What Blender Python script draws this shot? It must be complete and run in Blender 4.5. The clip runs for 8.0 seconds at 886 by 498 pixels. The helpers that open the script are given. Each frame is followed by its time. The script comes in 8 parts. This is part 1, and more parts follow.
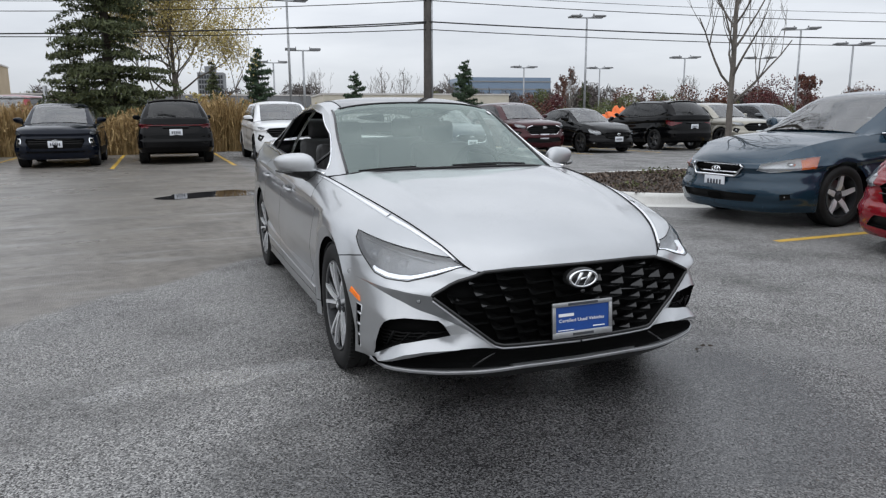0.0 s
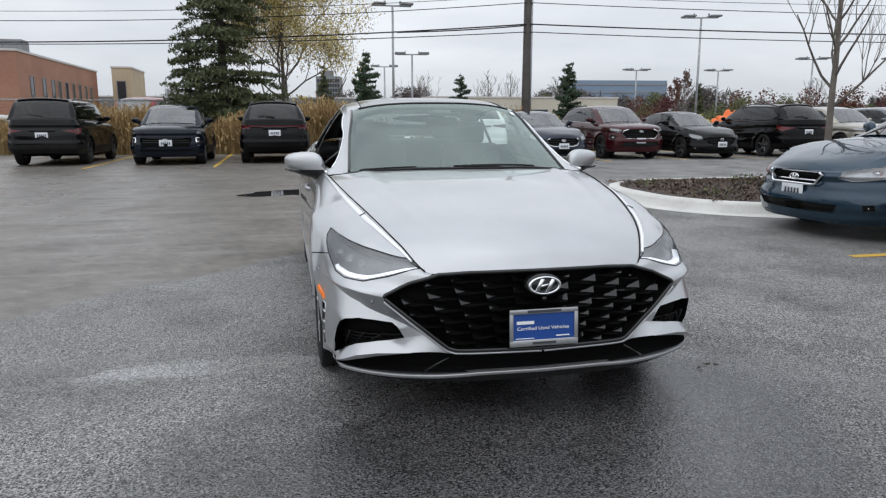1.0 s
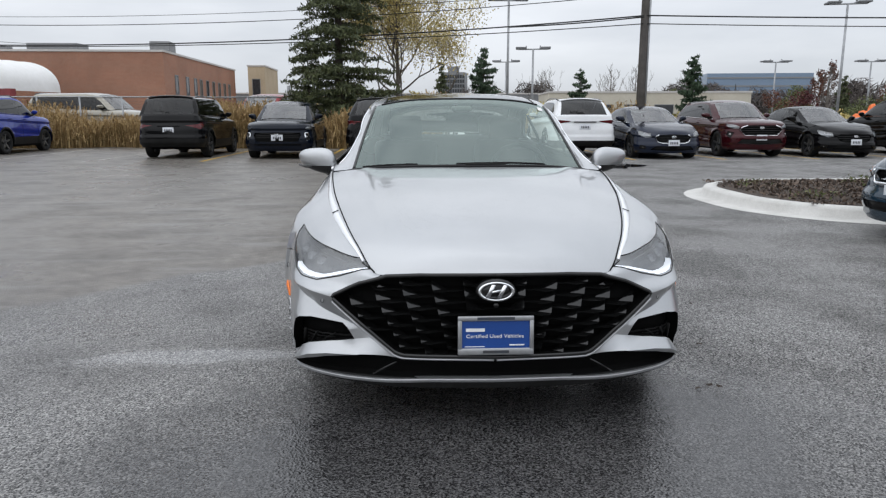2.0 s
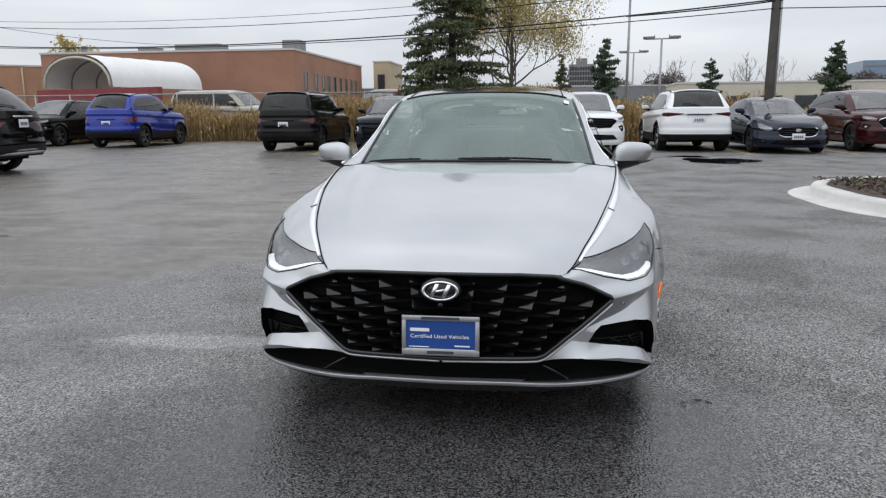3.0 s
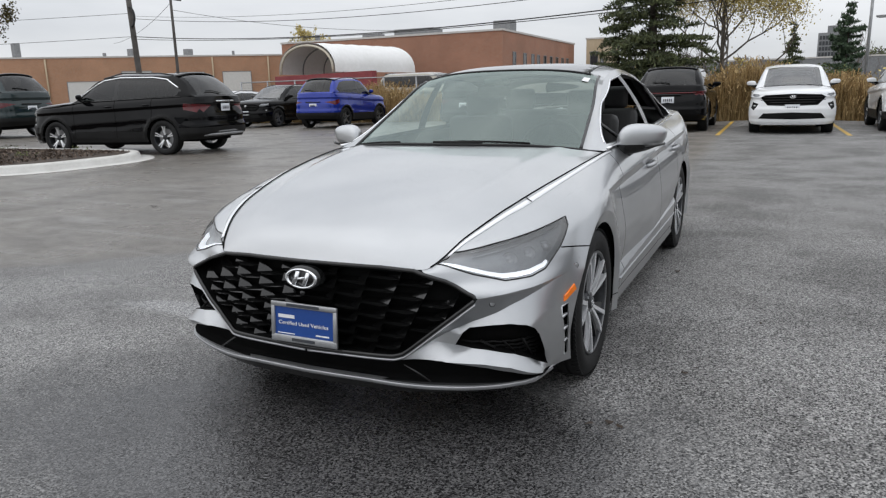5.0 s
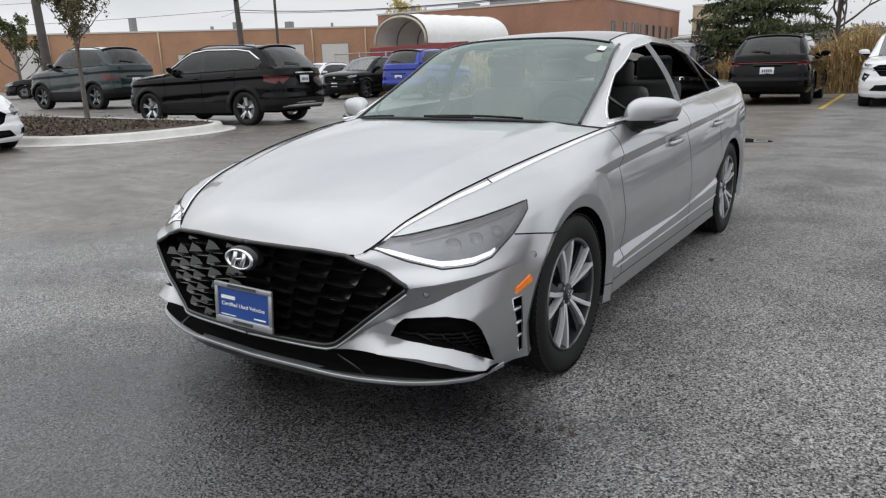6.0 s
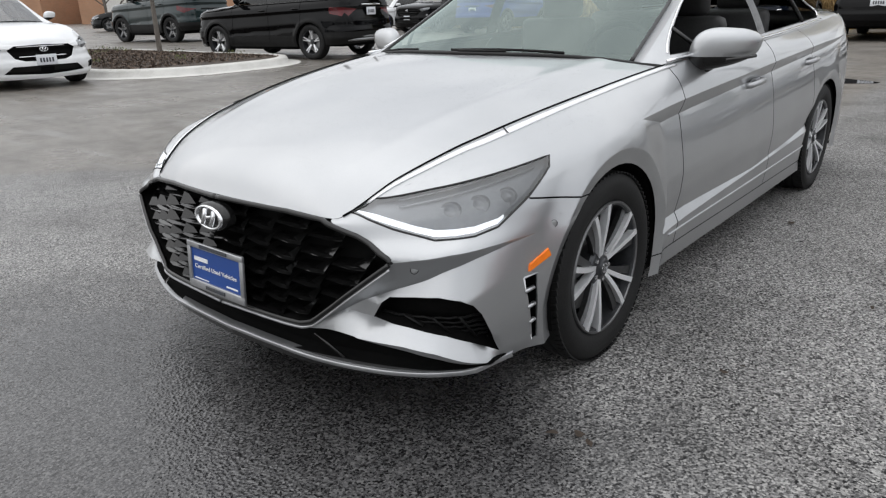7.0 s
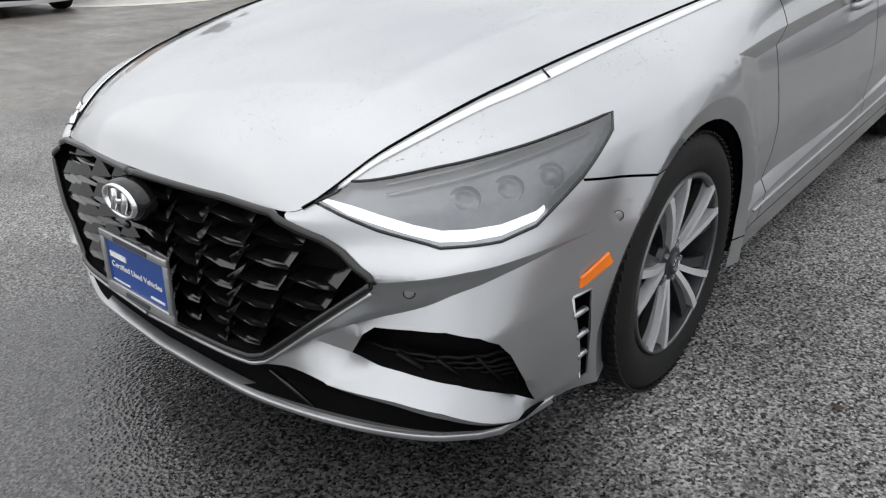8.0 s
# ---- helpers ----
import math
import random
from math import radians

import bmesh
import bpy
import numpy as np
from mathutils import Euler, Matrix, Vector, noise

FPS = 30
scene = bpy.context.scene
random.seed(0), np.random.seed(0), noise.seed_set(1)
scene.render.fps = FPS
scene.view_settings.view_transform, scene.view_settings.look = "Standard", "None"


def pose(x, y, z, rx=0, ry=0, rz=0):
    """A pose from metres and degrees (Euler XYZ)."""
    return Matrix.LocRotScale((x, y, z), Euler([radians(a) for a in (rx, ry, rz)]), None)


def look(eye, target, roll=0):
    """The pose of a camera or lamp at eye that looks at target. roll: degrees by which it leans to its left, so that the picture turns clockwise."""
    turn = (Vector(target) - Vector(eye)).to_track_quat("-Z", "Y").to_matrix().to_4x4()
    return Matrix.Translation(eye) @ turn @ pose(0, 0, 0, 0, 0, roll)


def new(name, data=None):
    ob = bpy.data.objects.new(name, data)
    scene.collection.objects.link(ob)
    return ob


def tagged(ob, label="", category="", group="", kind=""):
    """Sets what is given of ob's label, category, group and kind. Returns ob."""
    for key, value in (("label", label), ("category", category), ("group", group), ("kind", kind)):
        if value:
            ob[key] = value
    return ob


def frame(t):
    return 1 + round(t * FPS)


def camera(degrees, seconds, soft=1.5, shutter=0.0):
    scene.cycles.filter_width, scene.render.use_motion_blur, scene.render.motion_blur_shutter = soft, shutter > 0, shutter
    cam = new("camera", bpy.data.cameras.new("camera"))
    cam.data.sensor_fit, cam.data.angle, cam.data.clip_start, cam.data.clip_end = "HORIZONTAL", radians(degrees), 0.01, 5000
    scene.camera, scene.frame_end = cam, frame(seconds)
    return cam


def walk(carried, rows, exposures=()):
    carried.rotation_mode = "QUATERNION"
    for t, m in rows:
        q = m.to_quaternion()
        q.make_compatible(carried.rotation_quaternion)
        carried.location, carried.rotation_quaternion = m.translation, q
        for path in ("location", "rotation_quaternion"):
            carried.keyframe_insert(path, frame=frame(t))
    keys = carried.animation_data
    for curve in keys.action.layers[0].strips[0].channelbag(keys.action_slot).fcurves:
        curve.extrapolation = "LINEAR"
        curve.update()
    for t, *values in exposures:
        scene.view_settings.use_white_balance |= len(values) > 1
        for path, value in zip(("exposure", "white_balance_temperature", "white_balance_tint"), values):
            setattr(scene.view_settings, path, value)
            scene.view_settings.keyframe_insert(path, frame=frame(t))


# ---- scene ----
cam = camera(64.8, 8.0, 1.25)
METRES, EYE, TILT, LEAN, TURN = 5.2, 1.29, 0.0, 0.0, 0.0
ROWS = [
    (0.0, 0.0, 0.0, 0.0, -0.07, -10.67, 0.36),
    (0.5, 0.067, -0.0022, 0.0004, 4.1, -10.47, 0.12),
    (1.0, 0.1219, 0.0198, -0.0039, 8.87, -10.38, 0.01),
    (1.5, 0.1829, 0.0466, -0.0035, 13.87, -10.52, -0.03),
    (3.0, 0.3655, 0.1374, -0.003, 29.11, -11.21, 0.42),
    (3.5, 0.4118, 0.181, -0.0065, 34.1, -11.47, 0.71),
    (4.0, 0.4597, 0.2255, -0.0055, 38.65, -11.78, 0.92),
    (4.5, 0.5088, 0.267, -0.0045, 42.76, -12.13, 1.17),
    (6.0, 0.5868, 0.4221, -0.0084, 54.7, -14.59, 1.58),
    (6.5, 0.5715, 0.469, -0.0105, 58.4, -16.68, 1.57),
    (7.0, 0.5401, 0.506, -0.0165, 61.01, -19.44, 1.62),
    (7.5, 0.4782, 0.5289, -0.0235, 62.09, -22.42, 1.76),
    (8.0, 0.4278, 0.5687, -0.033, 61.95, -24.97, 2.01),
]
walk(cam, [(t, pose(0, 0, EYE, TILT, LEAN, TURN) @ pose(METRES * x, METRES * y, METRES * z, 90 + pitch, roll, yaw)) for t, x, y, z, yaw, pitch, roll in ROWS], [(0.0, 0.11, 6300, 10), (4.5, 0.09, 6420, 10), (6.0, 0.18, 6560, 10), (8.0, 0.30, 6600, 10)])

# the lot's own axes: u along the car rows, v across them, from the silver sedan's nose
TURN_LOT = 22.0
ORIGIN = (0.6214, 2.975)


def lot(u, v, z=0.0, turn=0.0):
    return pose(ORIGIN[0], ORIGIN[1], 0, 0, 0, TURN_LOT) @ pose(u, v, z, 0, 0, turn)


def lotp(u, v, z=0.0):
    return lot(u, v, z).translation


# ---- light: a closed cloud cover and a very soft sun behind it ----
world = bpy.data.worlds.new("world")
scene.world = world
world.use_nodes = True
wn, wl = world.node_tree.nodes, world.node_tree.links
wn.clear()
SUN_UP, SUN_TURN = radians(48), radians(200)
sky = wn.new("ShaderNodeTexSky")
sky.sky_type, sky.sun_disc, sky.sun_elevation, sky.sun_rotation = "NISHITA", False, SUN_UP, SUN_TURN
sky_bg = wn.new("ShaderNodeBackground")
sky_bg.inputs["Strength"].default_value = 0.10
wl.new(sky.outputs[0], sky_bg.inputs["Color"])
tc = wn.new("ShaderNodeTexCoord")
stretch = wn.new("ShaderNodeMapping")
stretch.inputs["Scale"].default_value = (1.0, 1.0, 4.5)
wl.new(tc.outputs["Generated"], stretch.inputs["Vector"])
cl = wn.new("ShaderNodeTexNoise")
cl.inputs["Scale"].default_value, cl.inputs["Detail"].default_value, cl.inputs["Roughness"].default_value = 1.9, 7.0, 0.52
wl.new(stretch.outputs[0], cl.inputs["Vector"])
cr = wn.new("ShaderNodeValToRGB")
cr.color_ramp.elements[0].position, cr.color_ramp.elements[0].color = 0.28, (0.56, 0.585, 0.625, 1)
cr.color_ramp.elements[1].position, cr.color_ramp.elements[1].color = 0.68, (0.86, 0.875, 0.90, 1)
wl.new(cl.outputs["Fac"], cr.inputs["Fac"])
cloud_bg = wn.new("ShaderNodeBackground")
wl.new(cr.outputs[0], cloud_bg.inputs["Color"])
# an overcast sky is brighter overhead than at the horizon
updown = wn.new("ShaderNodeSeparateXYZ")
wl.new(tc.outputs["Generated"], updown.inputs[0])
lift = wn.new("ShaderNodeMapRange")
lift.inputs["From Min"].default_value, lift.inputs["From Max"].default_value = 0.02, 0.9
lift.inputs["To Min"].default_value, lift.inputs["To Max"].default_value = 0.89, 1.80
wl.new(updown.outputs[2], lift.inputs["Value"])
wl.new(lift.outputs[0], cloud_bg.inputs["Strength"])
wmix = wn.new("ShaderNodeMixShader")
wmix.inputs[0].default_value = 0.93
wl.new(sky_bg.outputs[0], wmix.inputs[1])
wl.new(cloud_bg.outputs[0], wmix.inputs[2])
wout = wn.new("ShaderNodeOutputWorld")
wl.new(wmix.outputs[0], wout.inputs["Surface"])

sun_data = bpy.data.lights.new("sun", "SUN")
sun_data.energy, sun_data.angle, sun_data.color = 0.5, radians(100), (1.0, 0.97, 0.93)
sun = new("sun", sun_data)
sun.matrix_world = look((0, 0, 30), (4, 9, 19))
scene.view_settings.exposure = 0.0

# ---- materials ----


def srgb(r, g, b):
    """Linear colour from 0..255."""
    f = lambda c: (c / 255 / 12.92) if c / 255 <= 0.04045 else ((c / 255 + 0.055) / 1.055) ** 2.4
    return (f(r), f(g), f(b), 1)


def col(r, g=None, b=None):
    return (r, r, r, 1) if g is None else (r, g, b, 1)


def nodes(name):
    m = bpy.data.materials.new(name)
    m.use_nodes = True
    nt = m.node_tree
    return m, nt, nt.nodes["Principled BSDF"]


def noise_tex(nt, scale, detail=4.0, rough=0.55, coords="Object", stretch=None):
    c = nt.nodes.new("ShaderNodeTexCoord")
    n = nt.nodes.new("ShaderNodeTexNoise")
    n.inputs["Scale"].default_value, n.inputs["Detail"].default_value, n.inputs["Roughness"].default_value = scale, detail, rough
    src = c.outputs[coords]
    if stretch:
        mp = nt.nodes.new("ShaderNodeMapping")
        mp.inputs["Scale"].default_value = stretch
        nt.links.new(src, mp.inputs["Vector"])
        src = mp.outputs[0]
    nt.links.new(src, n.inputs["Vector"])
    return n.outputs["Fac"]


def ramp(nt, fac, lo, hi, p0=0.3, p1=0.7):
    r = nt.nodes.new("ShaderNodeValToRGB")
    r.color_ramp.elements[0].position, r.color_ramp.elements[0].color = p0, lo
    r.color_ramp.elements[1].position, r.color_ramp.elements[1].color = p1, hi
    nt.links.new(fac, r.inputs["Fac"])
    return r.outputs[0]


def mixc(nt, fac, a, b, how="MIX"):
    m = nt.nodes.new("ShaderNodeMix")
    m.data_type, m.blend_type = "RGBA", how
    for sock, v in ((m.inputs[0], fac), (m.inputs[6], a), (m.inputs[7], b)):
        if isinstance(v, (int, float, tuple)):
            sock.default_value = v
        else:
            nt.links.new(v, sock)
    return m.outputs[2]


def maths(nt, op, a, b=0.0, clamp=False):
    m = nt.nodes.new("ShaderNodeMath")
    m.operation, m.use_clamp = op, clamp
    for sock, v in ((m.inputs[0], a), (m.inputs[1], b)):
        if isinstance(v, (int, float)):
            sock.default_value = v
        else:
            nt.links.new(v, sock)
    return m.outputs[0]


def bump(nt, height, strength=0.2, dist=0.01):
    b = nt.nodes.new("ShaderNodeBump")
    b.inputs["Strength"].default_value, b.inputs["Distance"].default_value = strength, dist
    nt.links.new(height, b.inputs["Height"])
    return b.outputs[0]


def stuff(name, c0, c1=None, rough=0.6, metal=0.0, scale=6.0, fine=80.0, relief=0.0, rough_var=0.1, coat=0.0, spec=None):
    """A surface with colour variation at two scales, rough patches and fine relief."""
    m, nt, p = nodes(name)
    c1 = c1 or tuple(min(1, v * 1.25) for v in c0[:3]) + (1,)
    big, small = noise_tex(nt, scale), noise_tex(nt, fine, 2.0)
    mixed = maths(nt, "ADD", maths(nt, "MULTIPLY", big, 0.65), maths(nt, "MULTIPLY", small, 0.35))
    nt.links.new(ramp(nt, mixed, c0, c1, 0.35, 0.65), p.inputs["Base Color"])
    r = maths(nt, "ADD", rough - rough_var / 2, maths(nt, "MULTIPLY", big, rough_var), True)
    nt.links.new(r, p.inputs["Roughness"])
    p.inputs["Metallic"].default_value = metal
    p.inputs["Coat Weight"].default_value = coat
    p.inputs["Coat Roughness"].default_value = 0.06
    if spec is not None:
        p.inputs["Specular IOR Level"].default_value = spec
    if relief:
        nt.links.new(bump(nt, small, relief, 0.004), p.inputs["Normal"])
    return m


def paint(name, c, metal=0.0, rough=0.35, coat_ior=1.5):
    """Car paint: coloured base under clear coat, rain spots and a little road dust."""
    m, nt, p = nodes(name)
    dust = noise_tex(nt, 3.0, 5.0)
    spot = noise_tex(nt, 90.0, 2.0)
    fl = noise_tex(nt, 900.0, 1.0)
    dark = tuple(v * 0.9 for v in c[:3]) + (1,)
    base = ramp(nt, maths(nt, "ADD", maths(nt, "MULTIPLY", dust, 0.5), maths(nt, "MULTIPLY", fl, 0.5)), dark, c, 0.35, 0.6)
    nt.links.new(base, p.inputs["Base Color"])
    nt.links.new(maths(nt, "ADD", rough - 0.04, maths(nt, "MULTIPLY", dust, 0.09)), p.inputs["Roughness"])
    p.inputs["Metallic"].default_value = metal
    p.inputs["Specular IOR Level"].default_value = 0.0 if metal < 0.4 else 0.3
    p.inputs["Coat Weight"].default_value, p.inputs["Coat IOR"].default_value = 1.0, coat_ior
    nt.links.new(maths(nt, "ADD", 0.012, maths(nt, "MULTIPLY", maths(nt, "POWER", spot, 3.0), 0.10)), p.inputs["Coat Roughness"])
    return m


def glass(name, tint, gloss_rough=0.01, ior=1.5, sheen=(1, 1, 1, 1)):
    """A thin pane: lets light straight through, tinted, with a mirror sheen by Fresnel."""
    m, nt, p = nodes(name)
    tr = nt.nodes.new("ShaderNodeBsdfTransparent")
    tr.inputs["Color"].default_value = tint
    gl = nt.nodes.new("ShaderNodeBsdfGlossy")
    gl.inputs["Roughness"].default_value = gloss_rough
    gl.inputs["Color"].default_value = sheen
    fr = nt.nodes.new("ShaderNodeFresnel")
    fr.inputs["IOR"].default_value = ior
    mx = nt.nodes.new("ShaderNodeMixShader")
    nt.links.new(fr.outputs[0], mx.inputs[0])
    nt.links.new(tr.outputs[0], mx.inputs[1])
    nt.links.new(gl.outputs[0], mx.inputs[2])
    nt.links.new(mx.outputs[0], nt.nodes["Material Output"].inputs["Surface"])
    return m


M = dict(
    white=paint("white_paint", col(0.78, 0.79, 0.80), 0.0, 0.3),
    black=paint("black_paint", col(0.0025, 0.0025, 0.003), 0.0, 0.3, 1.28),
    grey_black=paint("charcoal_paint", col(0.008, 0.008, 0.0085), 0.2, 0.3, 1.30),
    navy=paint("navy_paint", col(0.007, 0.012, 0.028), 0.3, 0.25, 1.4),
    dark_blue=paint("dark_blue_paint", col(0.004, 0.007, 0.015), 0.2, 0.25, 1.34),
    blue=paint("blue_paint", col(0.010, 0.030, 0.28), 0.3, 0.3),
    steel_blue=paint("steel_blue_paint", col(0.016, 0.040, 0.064), 0.35, 0.25, 1.5),
    maroon=paint("maroon_paint", col(0.045, 0.005, 0.008), 0.35, 0.25, 1.42),
    red=paint("red_paint", col(0.22, 0.006, 0.014), 0.2, 0.25, 1.45),
    beige=paint("champagne_paint", col(0.32, 0.30, 0.25), 0.5, 0.35),
    green_black=paint("dark_green_paint", col(0.014, 0.026, 0.028), 0.3, 0.3),
    grey=paint("grey_paint", col(0.12, 0.13, 0.14), 0.5, 0.35),
    gloss=stuff("gloss_black_plastic", col(0.006), col(0.010), 0.10, rough_var=0.08, fine=40),
    plastic=stuff("matt_black_plastic", col(0.007), col(0.013), 0.5, relief=0.15, fine=300, spec=0.18),
    under=stuff("underbody", col(0.003), col(0.006), 0.85, spec=0.08),
    rubber=stuff("tyre_rubber", col(0.007), col(0.014), 0.68, relief=0.2, fine=150, spec=0.3),
    chrome=stuff("chrome", col(0.80, 0.81, 0.83), col(0.88, 0.89, 0.9), 0.13, 1.0, rough_var=0.1),
    alloy=stuff("machined_alloy", col(0.80, 0.81, 0.83), col(0.90, 0.91, 0.92), 0.30, 0.55, rough_var=0.12),
    alloy_dark=stuff("dark_alloy", col(0.035, 0.037, 0.04), col(0.06, 0.062, 0.066), 0.35, 0.6),
    disc=stuff("brake_disc", col(0.25), col(0.35), 0.4, 0.9),
    glass=glass("windscreen_glass", (0.62, 0.72, 0.69, 1), 0.01, 2.25),
    glass_dark=glass("tinted_glass", (0.10, 0.115, 0.115, 1)),
    roof_glass=stuff("roof_glass", col(0.010, 0.011, 0.012), col(0.014), 0.08, rough_var=0.06, coat=0.6),
    lens=glass("lamp_lens", (0.86, 0.88, 0.9, 1), 0.03, 1.9),
    amber=stuff("amber_reflector", col(0.85, 0.17, 0.01), col(0.95, 0.24, 0.02), 0.25, scale=30, fine=400),
    tail=stuff("tail_lamp_red", col(0.06, 0.002, 0.005), col(0.11, 0.004, 0.008), 0.12, fine=200),
    cloth=stuff("dark_seat_leather", col(0.022), col(0.040), 0.55, relief=0.2),
    dash=stuff("dashboard_vinyl", col(0.030), col(0.045), 0.6, relief=0.2),
    plate_blue=stuff("plate_blue", col(0.006, 0.05, 0.24), col(0.008, 0.06, 0.28), 0.4),
    plate_white=stuff("plate_white", col(0.62, 0.64, 0.68), col(0.75, 0.77, 0.8), 0.4),
    ink_white=stuff("white_print", col(0.8), col(0.85), 0.5),
    ink_dark=stuff("dark_print", col(0.03, 0.04, 0.06), col(0.05), 0.5),
    steel=stuff("galvanised_steel", col(0.30, 0.31, 0.32), col(0.42, 0.43, 0.44), 0.5, 0.7),
    wood_pole=stuff("weathered_pole_wood", col(0.055, 0.05, 0.046), col(0.12, 0.11, 0.10), 0.85, relief=0.5, scale=2.0, fine=30),
    wire=stuff("cable", col(0.012), col(0.02), 0.6),
    concrete=stuff("kerb_concrete", col(0.50, 0.49, 0.46), col(0.66, 0.65, 0.62), 0.75, relief=0.35, scale=3, fine=60),
    soil=stuff("mulch_soil", col(0.030, 0.022, 0.017), col(0.075, 0.056, 0.042), 0.95, relief=0.9, scale=5, fine=35),
    yellow=stuff("yellow_line_paint", col(0.50, 0.30, 0.03), col(0.62, 0.40, 0.06), 0.55, scale=4, fine=60),
    white_line=stuff("worn_line_paint", col(0.35, 0.34, 0.31), col(0.52, 0.5, 0.46), 0.6, scale=4, fine=60),
)
M["satin_grey"] = stuff("satin_grey_plastic", col(0.20, 0.205, 0.21), col(0.28, 0.285, 0.29), 0.4, 0.4)

# ---- mesh helpers ----


def part(name, bm, material, parent=None, label="", smooth=True, sharp=None):
    """Links a bmesh as one mesh object under a thing or a part."""
    me = bpy.data.meshes.new(name)
    bm.normal_update()
    if sharp is not None:
        for e in bm.edges:
            e.smooth = len(e.link_faces) == 2 and e.calc_face_angle(0) < sharp
    for f in bm.faces:
        f.smooth = smooth
    bm.to_mesh(me)
    bm.free()
    me.materials.append(material)
    ob = new(name, me)
    ob.parent = parent
    return tagged(ob, label)


def thing(name, label, category, group="", m=None, kind=""):
    ob = new(name)
    ob.empty_display_size = 0.2
    ob.matrix_world = m or Matrix()
    return tagged(ob, label, category, group, kind)


def pchip(xs, ys):
    """Shape-preserving cubic through the keys."""
    xs, ys = np.array(xs, float), np.array(ys, float)
    h, d = np.diff(xs), np.diff(ys) / np.diff(xs)
    m = np.zeros(len(xs))
    for i in range(1, len(xs) - 1):
        if d[i - 1] * d[i] > 0:
            w1, w2 = 2 * h[i] + h[i - 1], h[i] + 2 * h[i - 1]
            m[i] = (w1 + w2) / (w1 / d[i - 1] + w2 / d[i])
    m[0], m[-1] = d[0], d[-1]

    def f(x):
        x = np.clip(np.asarray(x, float), xs[0], xs[-1])
        i = np.clip(np.searchsorted(xs, x, side="right") - 1, 0, len(h) - 1)
        t = (x - xs[i]) / h[i]
        return ((1 + 2 * t) * (1 - t) ** 2 * ys[i] + t * (1 - t) ** 2 * h[i] * m[i]
                + t * t * (3 - 2 * t) * ys[i + 1] + t * t * (t - 1) * h[i] * m[i + 1])
    return f


def grid_mesh(P, flip=False):
    """A bmesh from an array of points, rows by columns by 3."""
    bm = bmesh.new()
    r, c = P.shape[:2]
    vs = [[bm.verts.new(P[i, j]) for j in range(c)] for i in range(r)]
    for i in range(r - 1):
        for j in range(c - 1):
            q = (vs[i][j], vs[i + 1][j], vs[i + 1][j + 1], vs[i][j + 1])
            q = q[::-1] if flip else q
            if len(set(q)) == 4:
                bm.faces.new(q)
    return bm


def box(bm, cx, cy, cz, sx, sy, sz, m=None, bevel=0.0):
    g = bmesh.ops.create_cube(bm, size=1.0)
    for v in g["verts"]:
        v.co = Vector((cx + v.co.x * sx, cy + v.co.y * sy, cz + v.co.z * sz))
    if bevel:
        es = list({e for v in g["verts"] for e in v.link_edges})
        g = bmesh.ops.bevel(bm, geom=es, offset=bevel, segments=2, profile=0.5, affect="EDGES")
    if m is not None:
        vs = g["verts"] if not bevel else list({v for f in g["faces"] for v in f.verts})
        bmesh.ops.transform(bm, matrix=m, verts=list(set(vs)))
    return bm


def lathe(bm, prof, n=48, m=None, close=False):
    """Turns a profile of (radius, along) about the x axis."""
    rings = []
    for k in range(n):
        a = 2 * math.pi * k / n
        rings.append([bm.verts.new((h, r * math.sin(a), r * math.cos(a))) for r, h in prof])
    cnt = len(prof) if close else len(prof) - 1
    for k in range(n):
        a, b = rings[k], rings[(k + 1) % n]
        for i in range(cnt):
            j = (i + 1) % len(prof)
            bm.faces.new((a[i], a[j], b[j], b[i]))
    if m is not None:
        bmesh.ops.transform(bm, matrix=m, verts=[v for r in rings for v in r])
    return bm


def tube(bm, pts, r, n=8, taper=1.0, flat=1.0):
    """A round bar along the points; flat squeezes it across its second axis."""
    pts = [Vector(p) for p in pts]
    rings = []
    for i, p in enumerate(pts):
        d = (pts[min(i + 1, len(pts) - 1)] - pts[max(i - 1, 0)]).normalized()
        up = Vector((0, 0, 1)) if abs(d.z) < 0.9 else Vector((0, 1, 0))
        a = d.cross(up).normalized()
        b = a.cross(d).normalized()
        rr = r * (1 + (taper - 1) * i / max(1, len(pts) - 1))
        rings.append([bm.verts.new(p + a * rr * math.cos(2 * math.pi * k / n) + b * rr * flat * math.sin(2 * math.pi * k / n)) for k in range(n)])
    for i in range(len(rings) - 1):
        for k in range(n):
            bm.faces.new((rings[i][k], rings[i][(k + 1) % n], rings[i + 1][(k + 1) % n], rings[i + 1][k]))
    bm.faces.new(rings[0][::-1])
    bm.faces.new(rings[-1])
    return bm


def inside(poly, p, z):
    """Whether (p, z) lies in the polygon."""
    odd = False
    for (ax, az), (bx, bz) in zip(poly, poly[1:] + poly[:1]):
        if (az > z) != (bz > z) and p < ax + (bx - ax) * (z - az) / (bz - az):
            odd = not odd
    return odd


def cut_lines(bm, lines, e, keep):
    """Cuts the faces that keep() accepts along planes through lines ((p, z), (p, z)); e is the axis along which p is counted."""
    e = Vector(e).normalized()
    for (ax, az), (bx, bz) in lines:
        nrm = e * (bz - az) - Vector((0, 0, 1)) * (bx - ax)
        if nrm.length < 1e-7:
            continue
        fs = [f for f in bm.faces if keep(f.calc_center_median())]
        geom = list(fs) + list({x for f in fs for x in f.edges}) + list({x for f in fs for x in f.verts})
        bmesh.ops.bisect_plane(bm, geom=geom, dist=1e-5, plane_co=e * ax + Vector((0, 0, az)), plane_no=nrm.normalized())


